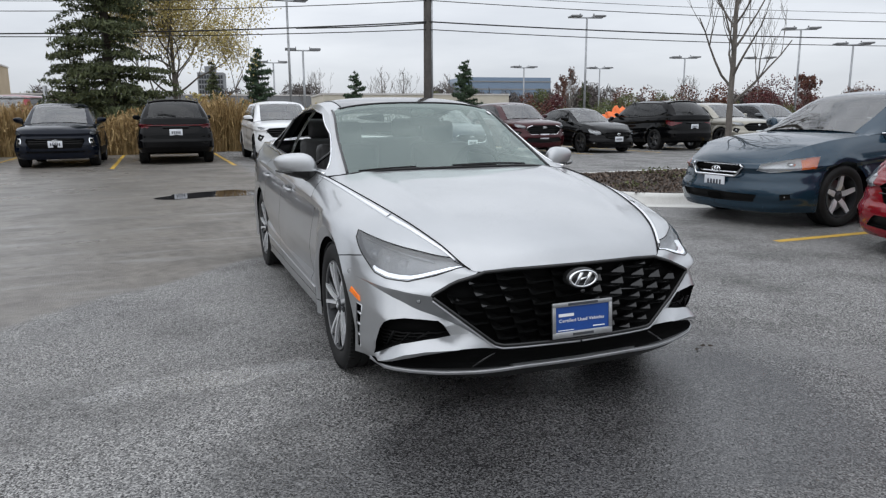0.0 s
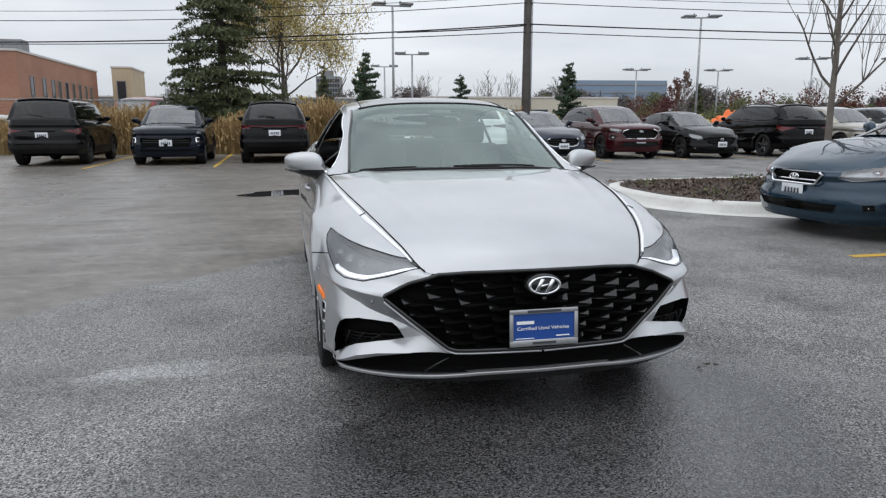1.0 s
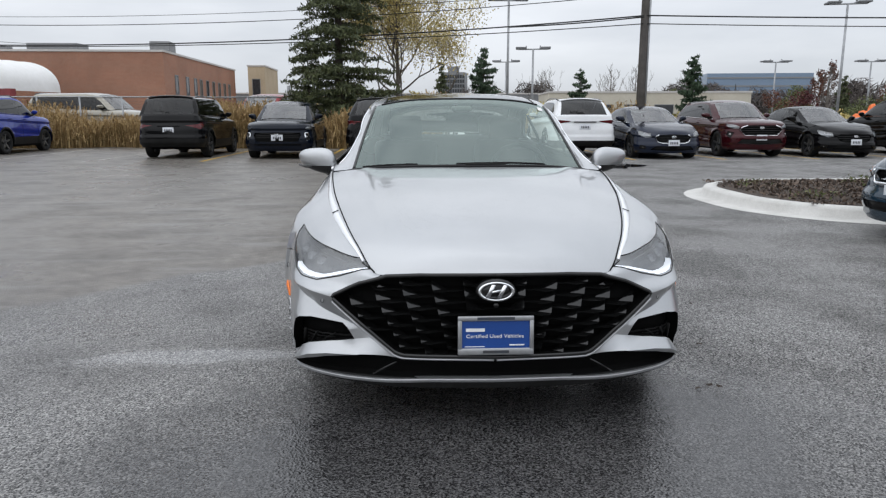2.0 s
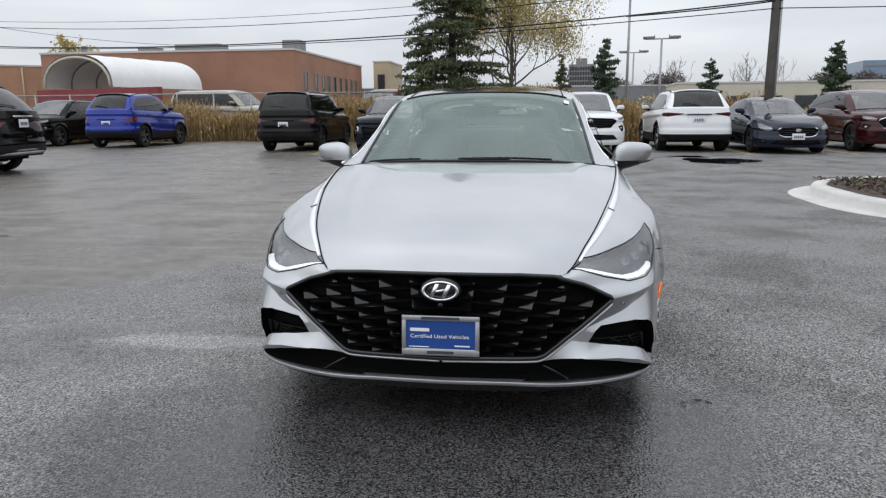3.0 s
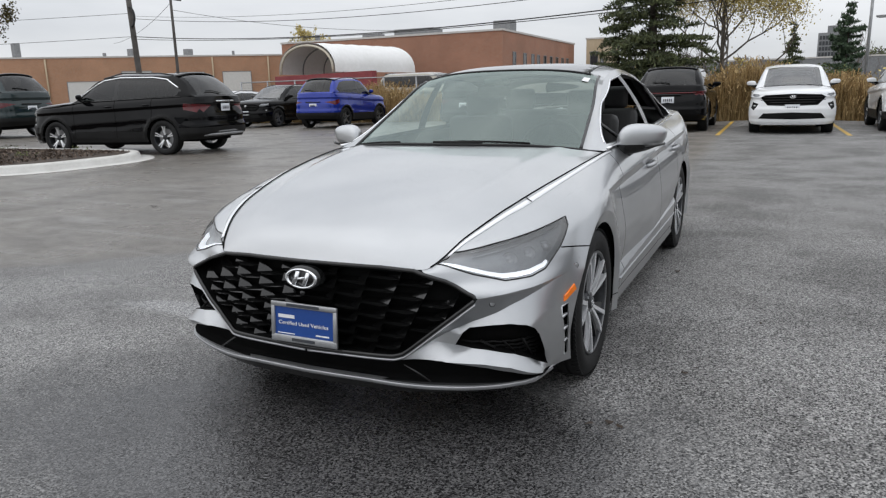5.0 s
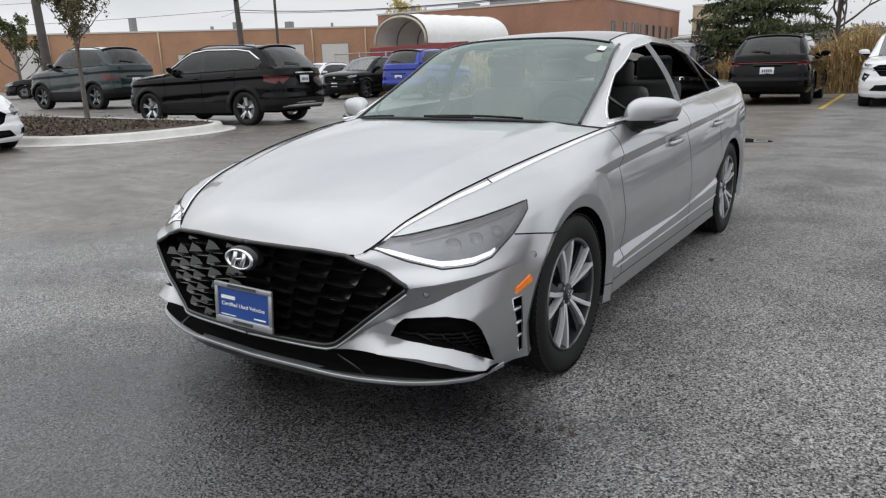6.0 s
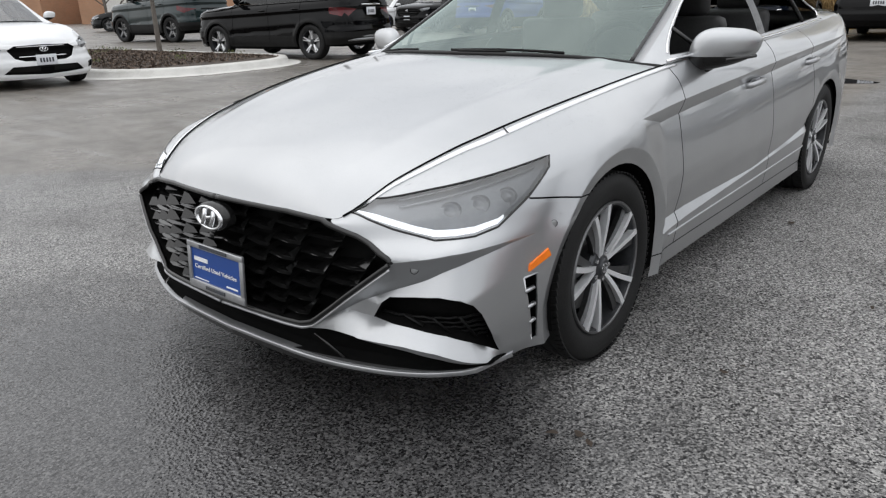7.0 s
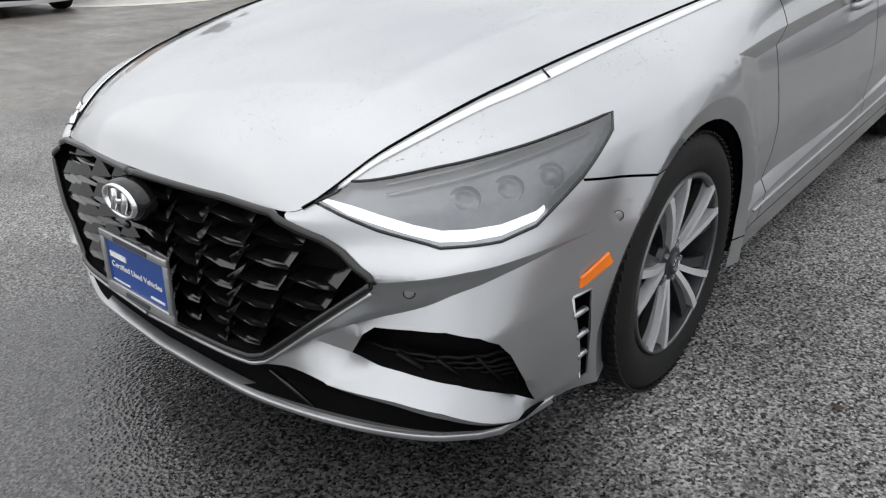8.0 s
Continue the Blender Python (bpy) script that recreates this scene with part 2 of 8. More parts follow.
def cut_poly(bm, poly, e, keep, margin=0.06):
    e = Vector(e).normalized()
    ps, zs = [q[0] for q in poly], [q[1] for q in poly]
    near = lambda c: keep(c) and min(ps) - margin < c.dot(e) < max(ps) + margin and min(zs) - margin < c.z < max(zs) + margin
    cut_lines(bm, list(zip(poly, poly[1:] + poly[:1])), e, near)
    return lambda c: keep(c) and inside(poly, c.dot(e), c.z)


def cut_path(bm, pts, e, keep, reach=0.03):
    """Cuts along a broken line of (p, z) points, each piece only near itself."""
    e = Vector(e).normalized()
    for a, b in zip(pts, pts[1:]):
        p0, p1, z0, z1 = min(a[0], b[0]) - .012, max(a[0], b[0]) + .012, min(a[1], b[1]) - reach, max(a[1], b[1]) + reach
        cut_lines(bm, [(a, b)], e, lambda c: keep(c) and p0 < c.dot(e) < p1 and z0 < c.z < z1)


def take(bm, test, remove=True, faces=None):
    """The faces that pass the test (or are given), as a bmesh of their own; removes them from bm."""
    out, made = bmesh.new(), {}
    gone = [f for f in bm.faces if test(f.calc_center_median())] if faces is None else faces
    for f in gone:
        vs = []
        for v in f.verts:
            if v not in made:
                made[v] = out.verts.new(v.co)
            vs.append(made[v])
        out.faces.new(vs)
    if remove and gone:
        bmesh.ops.delete(bm, geom=gone, context="FACES")
    return out


def pocket(bm, shift, rim=True):
    """Sinks a patch by shift and gives it side walls."""
    shift = Vector(shift)
    old, made = list(bm.faces), {}
    edges = [e for e in bm.edges if len(e.link_faces) == 1]
    for v in list(bm.verts):
        made[v] = bm.verts.new(v.co + shift)
    for f in old:
        bm.faces.new([made[v] for v in f.verts])
    if rim:
        for e in edges:
            lp = e.link_loops[0]
            a, b = lp.vert, lp.link_loop_next.vert
            bm.faces.new((a, b, made[b], made[a]))
    bmesh.ops.delete(bm, geom=old, context="FACES_ONLY")
    bmesh.ops.delete(bm, geom=[e for e in bm.edges if not e.link_faces], context="EDGES")
    return bm


def mirror_x(bm, both=True):
    """Adds the mirror image across x = 0 (or turns the patch into it)."""
    if both:
        src = list(bm.faces)
        made = {}
        for f in src:
            vs = []
            for v in f.verts:
                if v not in made:
                    made[v] = v if abs(v.co.x) < 1e-4 else bm.verts.new((-v.co.x, v.co.y, v.co.z))
                vs.append(made[v])
            try:
                bm.faces.new(vs[::-1])
            except ValueError:
                pass
    else:
        for v in bm.verts:
            v.co.x = -v.co.x
        bmesh.ops.reverse_faces(bm, faces=list(bm.faces))
    return bm


def copy_bm(bm):
    return bm.copy()


def thicken(bm, d):
    bm.normal_update()
    bmesh.ops.solidify(bm, geom=list(bm.faces), thickness=d)
    return bm


# ---- car bodies ----
# Ten columns: nose middle, nose shoulder, front corner, behind the corner, front wheel, door front, door middle, rear wheel, rear corner, tail middle.
# Eight rows from the bottom edge up to the bonnet edge and the window line.
SEDAN = dict(
    length=4.9, front=0.945, rear=3.79, wheel=0.328,
    plan=[(0, 0), (.3, .018), (.5, .075), (.66, .155), (.78, .275), (.845, .375), (.89, .465), (.910, .60), (.918, .955), (.918, 1.6),
          (.923, 2.5), (.923, 3.3), (.92, 3.8), (.895, 4.3), (.85, 4.6), (.72, 4.78), (.4, 4.87), (0, 4.9)],
    cols=[0, 2, 5, 7, 8, 9, 10, 12, 14, 17],
    z=[[.165, .165, .17, .175, .18, .19, .19, .20, .23, .26], [.22, .22, .25, .27, .28, .27, .27, .30, .34, .37],
       [.33, .34, .36, .38, .42, .40, .40, .44, .50, .53], [.50, .50, .52, .54, .58, .56, .58, .62, .68, .72],
       [.575, .58, .605, .64, .69, .69, .71, .76, .82, .88], [.63, .635, .67, .71, .78, .79, .82, .88, .92, .98],
       [.655, .66, .735, .78, .855, .885, .905, .955, .99, 1.04], [.668, .672, .815, .865, .922, .963, .98, 1.02, 1.06, 1.09]],
    inset=[[.05, .05, .05, .04, .03, .035, .035, .03, .04, .06], [.03, .02, .005, .01, .015, .02, .02, .01, 0, .02],
           [.02, .015, 0, 0, 0, .005, .005, 0, 0, 0], [.02, .015, 0, 0, -.005, 0, 0, -.005, 0, 0],
           [.03, .03, .015, .01, 0, .005, 0, 0, .01, .01], [.04, .045, .05, .035, .02, .02, .015, .02, .03, .03],
           [.05, .055, .11, .085, .07, .055, .045, .06, .07, .05], [.062, .075, .185, .165, .135, .105, .09, .13, .12, .08]],
    hood=[(.062, .668), (.11, .735), (.3, .815), (.6, .893), (1.0, .962), (1.34, .998)],
    hood_side=(1.85, 1.50),
    top_mid=[(1.34, 1.003), (1.78, 1.215), (2.17, 1.392), (2.75, 1.445), (3.45, 1.405), (4.25, 1.13), (4.80, 1.11)],
    top_edge=[(.715, 1.53, .962), (.67, 1.93, 1.155), (.615, 2.30, 1.33), (.60, 2.75, 1.392), (.595, 3.4, 1.35), (.66, 4.2, 1.095), (.70, 4.72, 1.07)],
    dlo=[(1.63, .985), (2.05, 1.19), (2.38, 1.305), (2.75, 1.350), (3.15, 1.335), (3.5, 1.262), (3.98, 1.085), (3.9, 1.055)],
    doors=[1.60, 2.68, 3.62], pillar=(2.63, 2.74), glass_rows=(0.0, 2.0, 4.0, 5.0),
)
SUV = dict(
    length=4.5, front=0.88, rear=3.58, wheel=0.362,
    plan=[(0, 0), (.3, .015), (.55, .06), (.7, .13), (.80, .22), (.86, .32), (.895, .42), (.91, .55), (.915, .88), (.915, 1.5),
          (.92, 2.4), (.92, 3.1), (.915, 3.58), (.90, 4.0), (.87, 4.25), (.74, 4.43), (.4, 4.485), (0, 4.5)],
    cols=[0, 2, 5, 7, 8, 9, 10, 12, 14, 17],
    z=[[.22, .22, .23, .24, .25, .25, .25, .27, .30, .32], [.30, .30, .32, .34, .36, .34, .34, .38, .42, .44],
       [.45, .45, .47, .50, .52, .48, .48, .52, .58, .60], [.62, .62, .64, .68, .70, .68, .70, .72, .76, .78],
       [.76, .76, .78, .80, .84, .84, .86, .88, .90, .92], [.86, .86, .88, .90, .94, .95, .97, .99, 1.01, 1.03],
       [.93, .93, .95, .97, .99, 1.01, 1.04, 1.07, 1.08, 1.09], [.96, .96, .99, 1.01, 1.03, 1.055, 1.085, 1.12, 1.13, 1.14]],
    inset=[[.06, .05, .05, .04, .03, .04, .04, .03, .05, .08], [.02, .01, 0, 0, .0, .015, .015, 0, 0, .01],
           [.0, .0, 0, 0, -.01, .01, .01, -.01, 0, 0], [0, 0, 0, 0, -.01, .01, .01, -.01, 0, .01],
           [.01, .01, .01, .01, 0, .005, .0, 0, .02, .03], [.03, .03, .03, .025, .015, .02, .015, .02, .04, .05],
           [.06, .06, .07, .06, .05, .05, .045, .05, .06, .06], [.10, .10, .14, .13, .11, .085, .075, .085, .08, .07]],
    hood=[(.10, .96), (.2, 1.0), (.4, 1.04), (.7, 1.075), (.95, 1.10), (1.15, 1.11)],
    hood_side=(2.0, 1.28),
    top_mid=[(1.15, 1.12), (1.52, 1.36), (1.92, 1.56), (2.5, 1.635), (3.85, 1.60), (4.38, 1.17), (4.42, 1.13)],
    top_edge=[(.735, 1.30, 1.07), (.69, 1.65, 1.32), (.645, 2.0, 1.51), (.625, 2.5, 1.575), (.63, 3.8, 1.53), (.74, 4.28, 1.16), (.77, 4.33, 1.125)],
    dlo=[(1.42, 1.075), (1.80, 1.34), (2.08, 1.48), (2.5, 1.53), (3.3, 1.515), (3.65, 1.47), (4.02, 1.26), (3.9, 1.16)],
    doors=[1.38, 2.45, 3.35], pillar=(2.40, 2.50), glass_rows=(0.0, 2.0, 4.0, 5.0),
)


def reshape(spec, length=None, up=1.0, wide=1.0, **changes):
    """The same family of body at other proportions."""
    k = (length or spec["length"]) / spec["length"]
    s = dict(spec)
    s["length"], s["front"], s["rear"] = spec["length"] * k, spec["front"] * k, spec["rear"] * k
    s["plan"] = [(x * wide, y * k) for x, y in spec["plan"]]
    s["z"] = [[v * up for v in r] for r in spec["z"]]
    s["hood"] = [(y * k, z * up) for y, z in spec["hood"]]
    s["hood_side"] = (spec["hood_side"][0], spec["hood_side"][1] * k)
    s["top_mid"] = [(y * k, z * up) for y, z in spec["top_mid"]]
    s["top_edge"] = [(x * wide, y * k, z * up) for x, y, z in spec["top_edge"]]
    s["dlo"] = [(y * k, z * up) for y, z in spec["dlo"]]
    s["doors"] = [y * k for y in spec["doors"]]
    s["pillar"] = tuple(y * k for y in spec["pillar"])
    s.update(changes)
    return s


class Body:
    """The surfaces of half a car: tub, bonnet, glasshouse side and top."""

    def __init__(self, spec, fine=1.0, dent=None):
        self.spec = spec
        pl = np.array(spec["plan"], float)
        d = np.concatenate([[0], np.cumsum(np.hypot(*np.diff(pl, axis=0).T))])
        self.d = d
        self.px, self.py = pchip(d, pl[:, 0]), pchip(d, pl[:, 1])
        ks = d[spec["cols"]]
        rowf = lambda r: pchip(d[r[0]], r[1]) if isinstance(r, tuple) else pchip(ks, r)
        self.zf = [rowf(r) for r in spec["z"]]
        self.nf = [rowf(r) for r in spec["inset"]]
        self.edge = None
        if "edge" in spec:
            e = np.array(spec["edge"], float)
            de = d[e[:, 0].astype(int)]
            self.edge = [pchip(de, e[:, k]) for k in (1, 2, 3)]
        self.dent = dent
        self.fine = fine

    def at(self, s, w, off=0.0):
        """Point of the tub at arc length s and height step w (0..7), sunk by off."""
        j = np.arange(8.0)
        z = pchip(j, [f(s) for f in self.zf])(w)
        i = pchip(j, [f(s) for f in self.nf])(w) + off
        h = 0.004
        tx, ty = self.px(s + h) - self.px(s - h), self.py(s + h) - self.py(s - h)
        n = math.hypot(tx, ty)
        nx, ny = ty / n, -tx / n
        x, y = float(self.px(s)), float(self.py(s))
        if s < 1e-6 or s > self.d[-1] - 1e-6:
            nx, ny = 0.0, (-1.0 if s < 1 else 1.0)
        if self.edge:
            ij = np.array([float(f(s)) for f in self.nf[:6]])
            zj = np.array([float(f(s)) for f in self.zf[:6]])
            e = np.array([float(f(s)) for f in self.edge])
            low = np.stack([x - ij * nx, y - ij * ny, zj], -1)
            mid = low[5] + (e - low[5]) * np.array([0.38, 0.38, 0.60])
            keys = np.vstack([low, mid, e])
            p = np.stack([pchip(j, keys[:, k])(w) for k in range(3)], -1) - off * np.array([nx, ny, 0])
        else:
            p = np.stack([x - i * nx, y - i * ny, z], -1)
        if self.dent:
            q = self.dent(p)
            p = p + q[..., None] * np.array([nx, ny, 0])
        p[..., 0] = np.maximum(p[..., 0], 0)
        return p

    def tub(self, ns, nv, off=0.0):
        w = np.linspace(0, 7, nv + 1)
        ss = np.linspace(0, self.d[-1], ns + 1)
        return np.array([self.at(s, w, off) for s in ss])

    def rim(self, off=0.0):
        """The bonnet edge and window line as functions of y on the flank side."""
        ss = np.linspace(self.d[1], self.d[-2], 160)
        p = np.array([self.at(s, np.array([7.0]), off)[0] for s in ss])
        keep = np.concatenate([[True], np.diff(p[:, 1]) > 1e-4])
        p = p[keep]
        q = [p[0]]
        for r in p[1:]:
            if r[1] > q[-1][1] + 1e-4:
                q.append(r)
        q = np.array(q)
        return pchip(q[:, 1], q[:, 0]), pchip(q[:, 1], q[:, 2])

    def bonnet(self, na, nb):
        sp = self.spec
        k0, y1 = sp["hood_side"]
        s0 = np.interp(k0, np.arange(len(self.d)), self.d)
        ss = np.linspace(s0, self.d[-1] * 0.6, 400)
        edge = np.array([self.at(s, np.array([7.0]))[0] for s in ss])
        edge = edge[edge[:, 1] <= y1]
        arc = np.concatenate([[0], np.cumsum(np.linalg.norm(np.diff(edge, axis=0), axis=1))])
        arc /= arc[-1]
        cy, cz = np.array(sp["hood"]).T
        ca = np.concatenate([[0], np.cumsum(np.hypot(np.diff(cy), np.diff(cz)))])
        ca /= ca[-1]
        fy, fz = pchip(ca, cy), pchip(ca, cz)
        rows = []
        for b in np.linspace(0, 1, nb + 1) ** 1.25:
            e = np.array([np.interp(b, arc, edge[:, k]) for k in range(3)])
            a = np.linspace(0, 1, na + 1)
            c = np.array([0, fy(b), fz(b)])
            x = e[0] * a
            y = c[1] + (e[1] - c[1]) * a ** 2
            z = c[2] + (e[2] - c[2]) * (0.35 * a ** 2 + 0.65 * a ** 3.2)
            rows.append(np.stack([x, y, z], -1))
        return np.array(rows)

    def top(self, na, nb, b0, b1, drop=0.0):
        """Windscreen, roof, rear window and boot lid, by key number from b0 to b1."""
        sp = self.spec
        k = np.arange(len(sp["top_mid"]), dtype=float)
        my, mz = [pchip(k, c) for c in np.array(sp["top_mid"]).T]
        ex, ey, ez = [pchip(k, c) for c in np.array(sp["top_edge"]).T]
        rows = []
        for b in np.linspace(b0, b1, nb + 1):
            a = np.linspace(0, 1, na + 1)
            x = ex(b) * a
            y = my(b) + (ey(b) - my(b)) * a ** 2
            z = mz(b) + (ez(b) - mz(b)) * (0.3 * a ** 2 + 0.7 * a ** 4) - drop
            rows.append(np.stack([x, y, z], -1))
        return np.array(rows)

    def side(self, ny, nt, off=0.0):
        """The glasshouse flank between the window line and the roof edge."""
        sp = self.spec
        te = np.array(sp["top_edge"])
        k = np.arange(len(te), dtype=float)
        kk = np.linspace(0, k[-1] - 0.6, 300)
        ex, ey, ez = [pchip(k, c)(kk) for c in te.T]
        rx, rz = self.rim()
        rows = []
        for y in np.linspace(ey[0] + 0.0, ey[-1], ny + 1):
            top = np.array([np.interp(y, ey, ex), y, np.interp(y, ey, ez)])
            low = np.array([float(rx(y)), y, float(rz(y))])
            t = np.linspace(0, 1, nt + 1)[:, None]
            p = low + (top - low) * t
            p[:, 0] += 0.028 * 4 * (t * (1 - t))[:, 0] - off
            rows.append(p)
        return np.array(rows)


def wheel_meshes(radius, width, spokes, twin=True, detail=1.0):
    """Tyre, barrel, spokes and hub about the x axis, outer face towards +x."""
    n = int(56 * detail)
    tyre = bmesh.new()
    r, w, rr = radius, width / 2, radius * 0.70
    prof = [(rr, -w * 0.86), (rr + 0.018, -w * 0.98), (r * 0.87, -w * 1.04), (r - 0.022, -w * 0.98), (r - 0.006, -w * 0.86), (r, -w * 0.62)]
    for g in (-0.42, 0.0, 0.42):
        prof += [(r, (g - 0.07) * w), (r - 0.008, (g - 0.05) * w), (r - 0.008, (g + 0.05) * w), (r, (g + 0.07) * w)]
    prof += [(r, w * 0.62), (r - 0.006, w * 0.86), (r - 0.022, w * 0.98), (r * 0.87, w * 1.04), (rr + 0.018, w * 0.98), (rr, w * 0.86)]
    lathe(tyre, prof, n)
    barrel = bmesh.new()
    lathe(barrel, [(rr, w * 0.86), (rr - 0.004, w * 0.93), (rr - 0.014, w * 0.90), (rr - 0.022, w * 0.5), (rr - 0.03, -w * 0.3), (rr - 0.02, -w * 0.86), (rr, -w * 0.86)], n)
    disc = bmesh.new()
    lathe(disc, [(0.0001, w * 0.12), (rr * 0.72, w * 0.12), (rr * 0.72, -0.02), (0.0001, -0.02)], n)
    faces, backs = [], []
    for k in range(spokes):
        a0 = 2 * math.pi * k / spokes
        for da in ((-0.105, 0.105) if twin else (0.0,)):
            bm = bmesh.new()
            th0, th1 = (0.011, 0.009) if twin else (0.030, 0.020)
            pts = []
            for f, (rad, dep, th) in enumerate(((0.042, 0.50, th0 * 0.9), (rr * 0.45, 0.70, th0), (rr * 0.97, 0.84, th1 * 1.1))):
                a = a0 + da * (0.35 + 0.9 * rad / rr)
                c = Vector((w * dep, rad * math.sin(a), rad * math.cos(a)))
                tdir = Vector((0, math.cos(a), -math.sin(a)))
                pts.append([bm.verts.new(c + tdir * th), bm.verts.new(c - tdir * th), bm.verts.new(c - tdir * th * 0.7 - Vector((0.03, 0, 0))), bm.verts.new(c + tdir * th * 0.7 - Vector((0.03, 0, 0)))])
            for i in range(2):
                for j in range(4):
                    bm.faces.new((pts[i][j], pts[i][(j + 1) % 4], pts[i + 1][(j + 1) % 4], pts[i + 1][j]))
            bm.faces.new(pts[0])
            bm.faces.new(pts[2][::-1])
            bmesh.ops.recalc_face_normals(bm, faces=list(bm.faces))
            faces.append(bm)
    hub = bmesh.new()
    lathe(hub, [(0.0001, w * 0.66), (0.026, w * 0.66), (0.030, w * 0.62), (0.034, w * 0.60), (0.062, w * 0.52), (0.07, w * 0.40), (0.07, 0.0)], 24)
    return tyre, barrel, disc, faces, hub


WHEELS = {}


def wheel(parent, x, y, z, radius, width, spokes, twin=True, left=True, face="alloy", detail=1.0):
    """One road wheel as a part with its tyre, rim, spokes and hub."""
    key = (radius, width, spokes, twin, face, detail)
    if key not in WHEELS:
        tyre, barrel, disc, sp, hub = wheel_meshes(radius, width, spokes, twin, detail)
        made = []
        for nm, bm, mt in [("rim", barrel, M["alloy_dark"]), ("brake_disc", disc, M["disc"]), ("hub", hub, M["alloy_dark"])] + [("spoke", b, M[face]) for b in sp]:
            o = part(nm, bm, mt, None, "", True, 0.5)
            made.append((nm, o.data))
            bpy.data.objects.remove(o)
        o = part("wheel", tyre, M["rubber"], None, "", True, 0.5)
        WHEELS[key] = (o.data, made)
        bpy.data.objects.remove(o)
    data, made = WHEELS[key]
    w = new("wheel", data)
    w.parent = parent
    w.matrix_local = pose(x, y, z, 0, 0, 0 if left else 180)
    tagged(w, "black tyre on an alloy rim")
    for nm, d in made:
        o = new(nm, d)
        o.parent = w
    return w


def ellipse_badge(w, h, d=0.006):
    """An oval ring with a slanted bar shape in it, in the xz plane facing -y."""
    bm = bmesh.new()
    n = 36
    ring = []
    for k in range(n):
        a = 2 * math.pi * k / n
        row = []
        for f, dep in ((1.0, 0.0), (0.98, -d), (0.84, -d), (0.82, 0.0)):
            row.append(bm.verts.new((w / 2 * f * math.cos(a), dep, h / 2 * f * math.sin(a))))
        ring.append(row)
    for k in range(n):
        for i in range(3):
            bm.faces.new((ring[k][i], ring[(k + 1) % n][i], ring[(k + 1) % n][i + 1], ring[k][i + 1]))
    for pts in (((-.30, -.34), (-.19, -.34), (-.02, .36), (-.13, .36)), ((.02, -.36), (.13, -.36), (.30, .34), (.19, .34)), ((-.16, -.10), (.10, -.02), (.16, .12), (-.10, .03))):
        q = [(px * w, pz * h) for px, pz in pts]
        f = [bm.verts.new((a, -d, b)) for a, b in q]
        g = [bm.verts.new((a, 0, b)) for a, b in q]
        bm.faces.new(f)
        for i in range(4):
            bm.faces.new((f[i], f[(i + 1) % 4], g[(i + 1) % 4], g[i]))
    bmesh.ops.recalc_face_normals(bm, faces=list(bm.faces))
    return bm


def seat_mesh(y, x, zf, rear=False):
    bm = bmesh.new()
    wd = 0.5 if not rear else 1.25
    box(bm, x, y, zf + 0.12, wd, 0.5, 0.16, None, 0.04)
    box(bm, x, y + 0.28, zf + 0.42, wd * 0.94, 0.14, 0.6, pose(0, 0, 0), 0.045)
    for hx in ((x,) if not rear else (x - 0.38, x + 0.38)):
        box(bm, hx, y + 0.33, zf + 0.80, 0.25, 0.10, 0.17, None, 0.035)
    return bm


def blob(cx, cy, cz, sx, sy, sz, seg=14):
    bm = bmesh.new()
    bmesh.ops.create_uvsphere(bm, u_segments=seg, v_segments=seg // 2 + 2, radius=1.0)
    for v in bm.verts:
        v.co = Vector((cx + v.co.x * sx, cy + v.co.y * sy, cz + v.co.z * sz))
    return bm


def mirror_part(car, side, x, y, z, mat_cap, size=1.0):
    """A door mirror: painted cap, dark lower half and stalk."""
    cap = bmesh.new()
    bmesh.ops.create_uvsphere(cap, u_segments=24, v_segments=14, radius=1.0)
    for v in cap.verts:
        px, py, pz = [math.copysign(abs(q) ** 0.72, q) for q in v.co]
        taper = 1.0 - 0.20 * px - (0.10 if pz < 0 else 0) * px
        v.co = Vector((side * (x + px * 0.122 * size + 0.018 * pz), y + py * 0.072 * size * (1.0 if py < 0 else 0.55) + 0.045 * px, z + pz * 0.078 * size * taper + 0.006 * px))
    bmesh.ops.bisect_plane(cap, geom=list(cap.verts) + list(cap.edges) + list(cap.faces), plane_co=(0, 0, z - 0.030 * size), plane_no=(0, 0, 1))
    low = take(cap, lambda c: c.z < z - 0.030 * size)
    if side < 0:
        for b in (cap, low):
            bmesh.ops.reverse_faces(b, faces=list(b.faces))
    m = part("door_mirror", cap, mat_cap, car)
    part("mirror_base", low, M["gloss"], m)
    st = bmesh.new()
    tube(st, [(side * (x - 0.18 * size), y - 0.02, z - 0.15 * size), (side * (x - 0.10 * size), y, z - 0.10 * size), (side * (x - 0.03), y, z - 0.055 * size)], 0.035 * size, 10, 0.9, 0.6)
    part("stalk", st, M["gloss"], m)
    return m


def circle_poly(y, z, r, n=28):
    return [(y + r * math.cos(2 * math.pi * k / n), z + r * math.sin(2 * math.pi * k / n)) for k in range(n)]


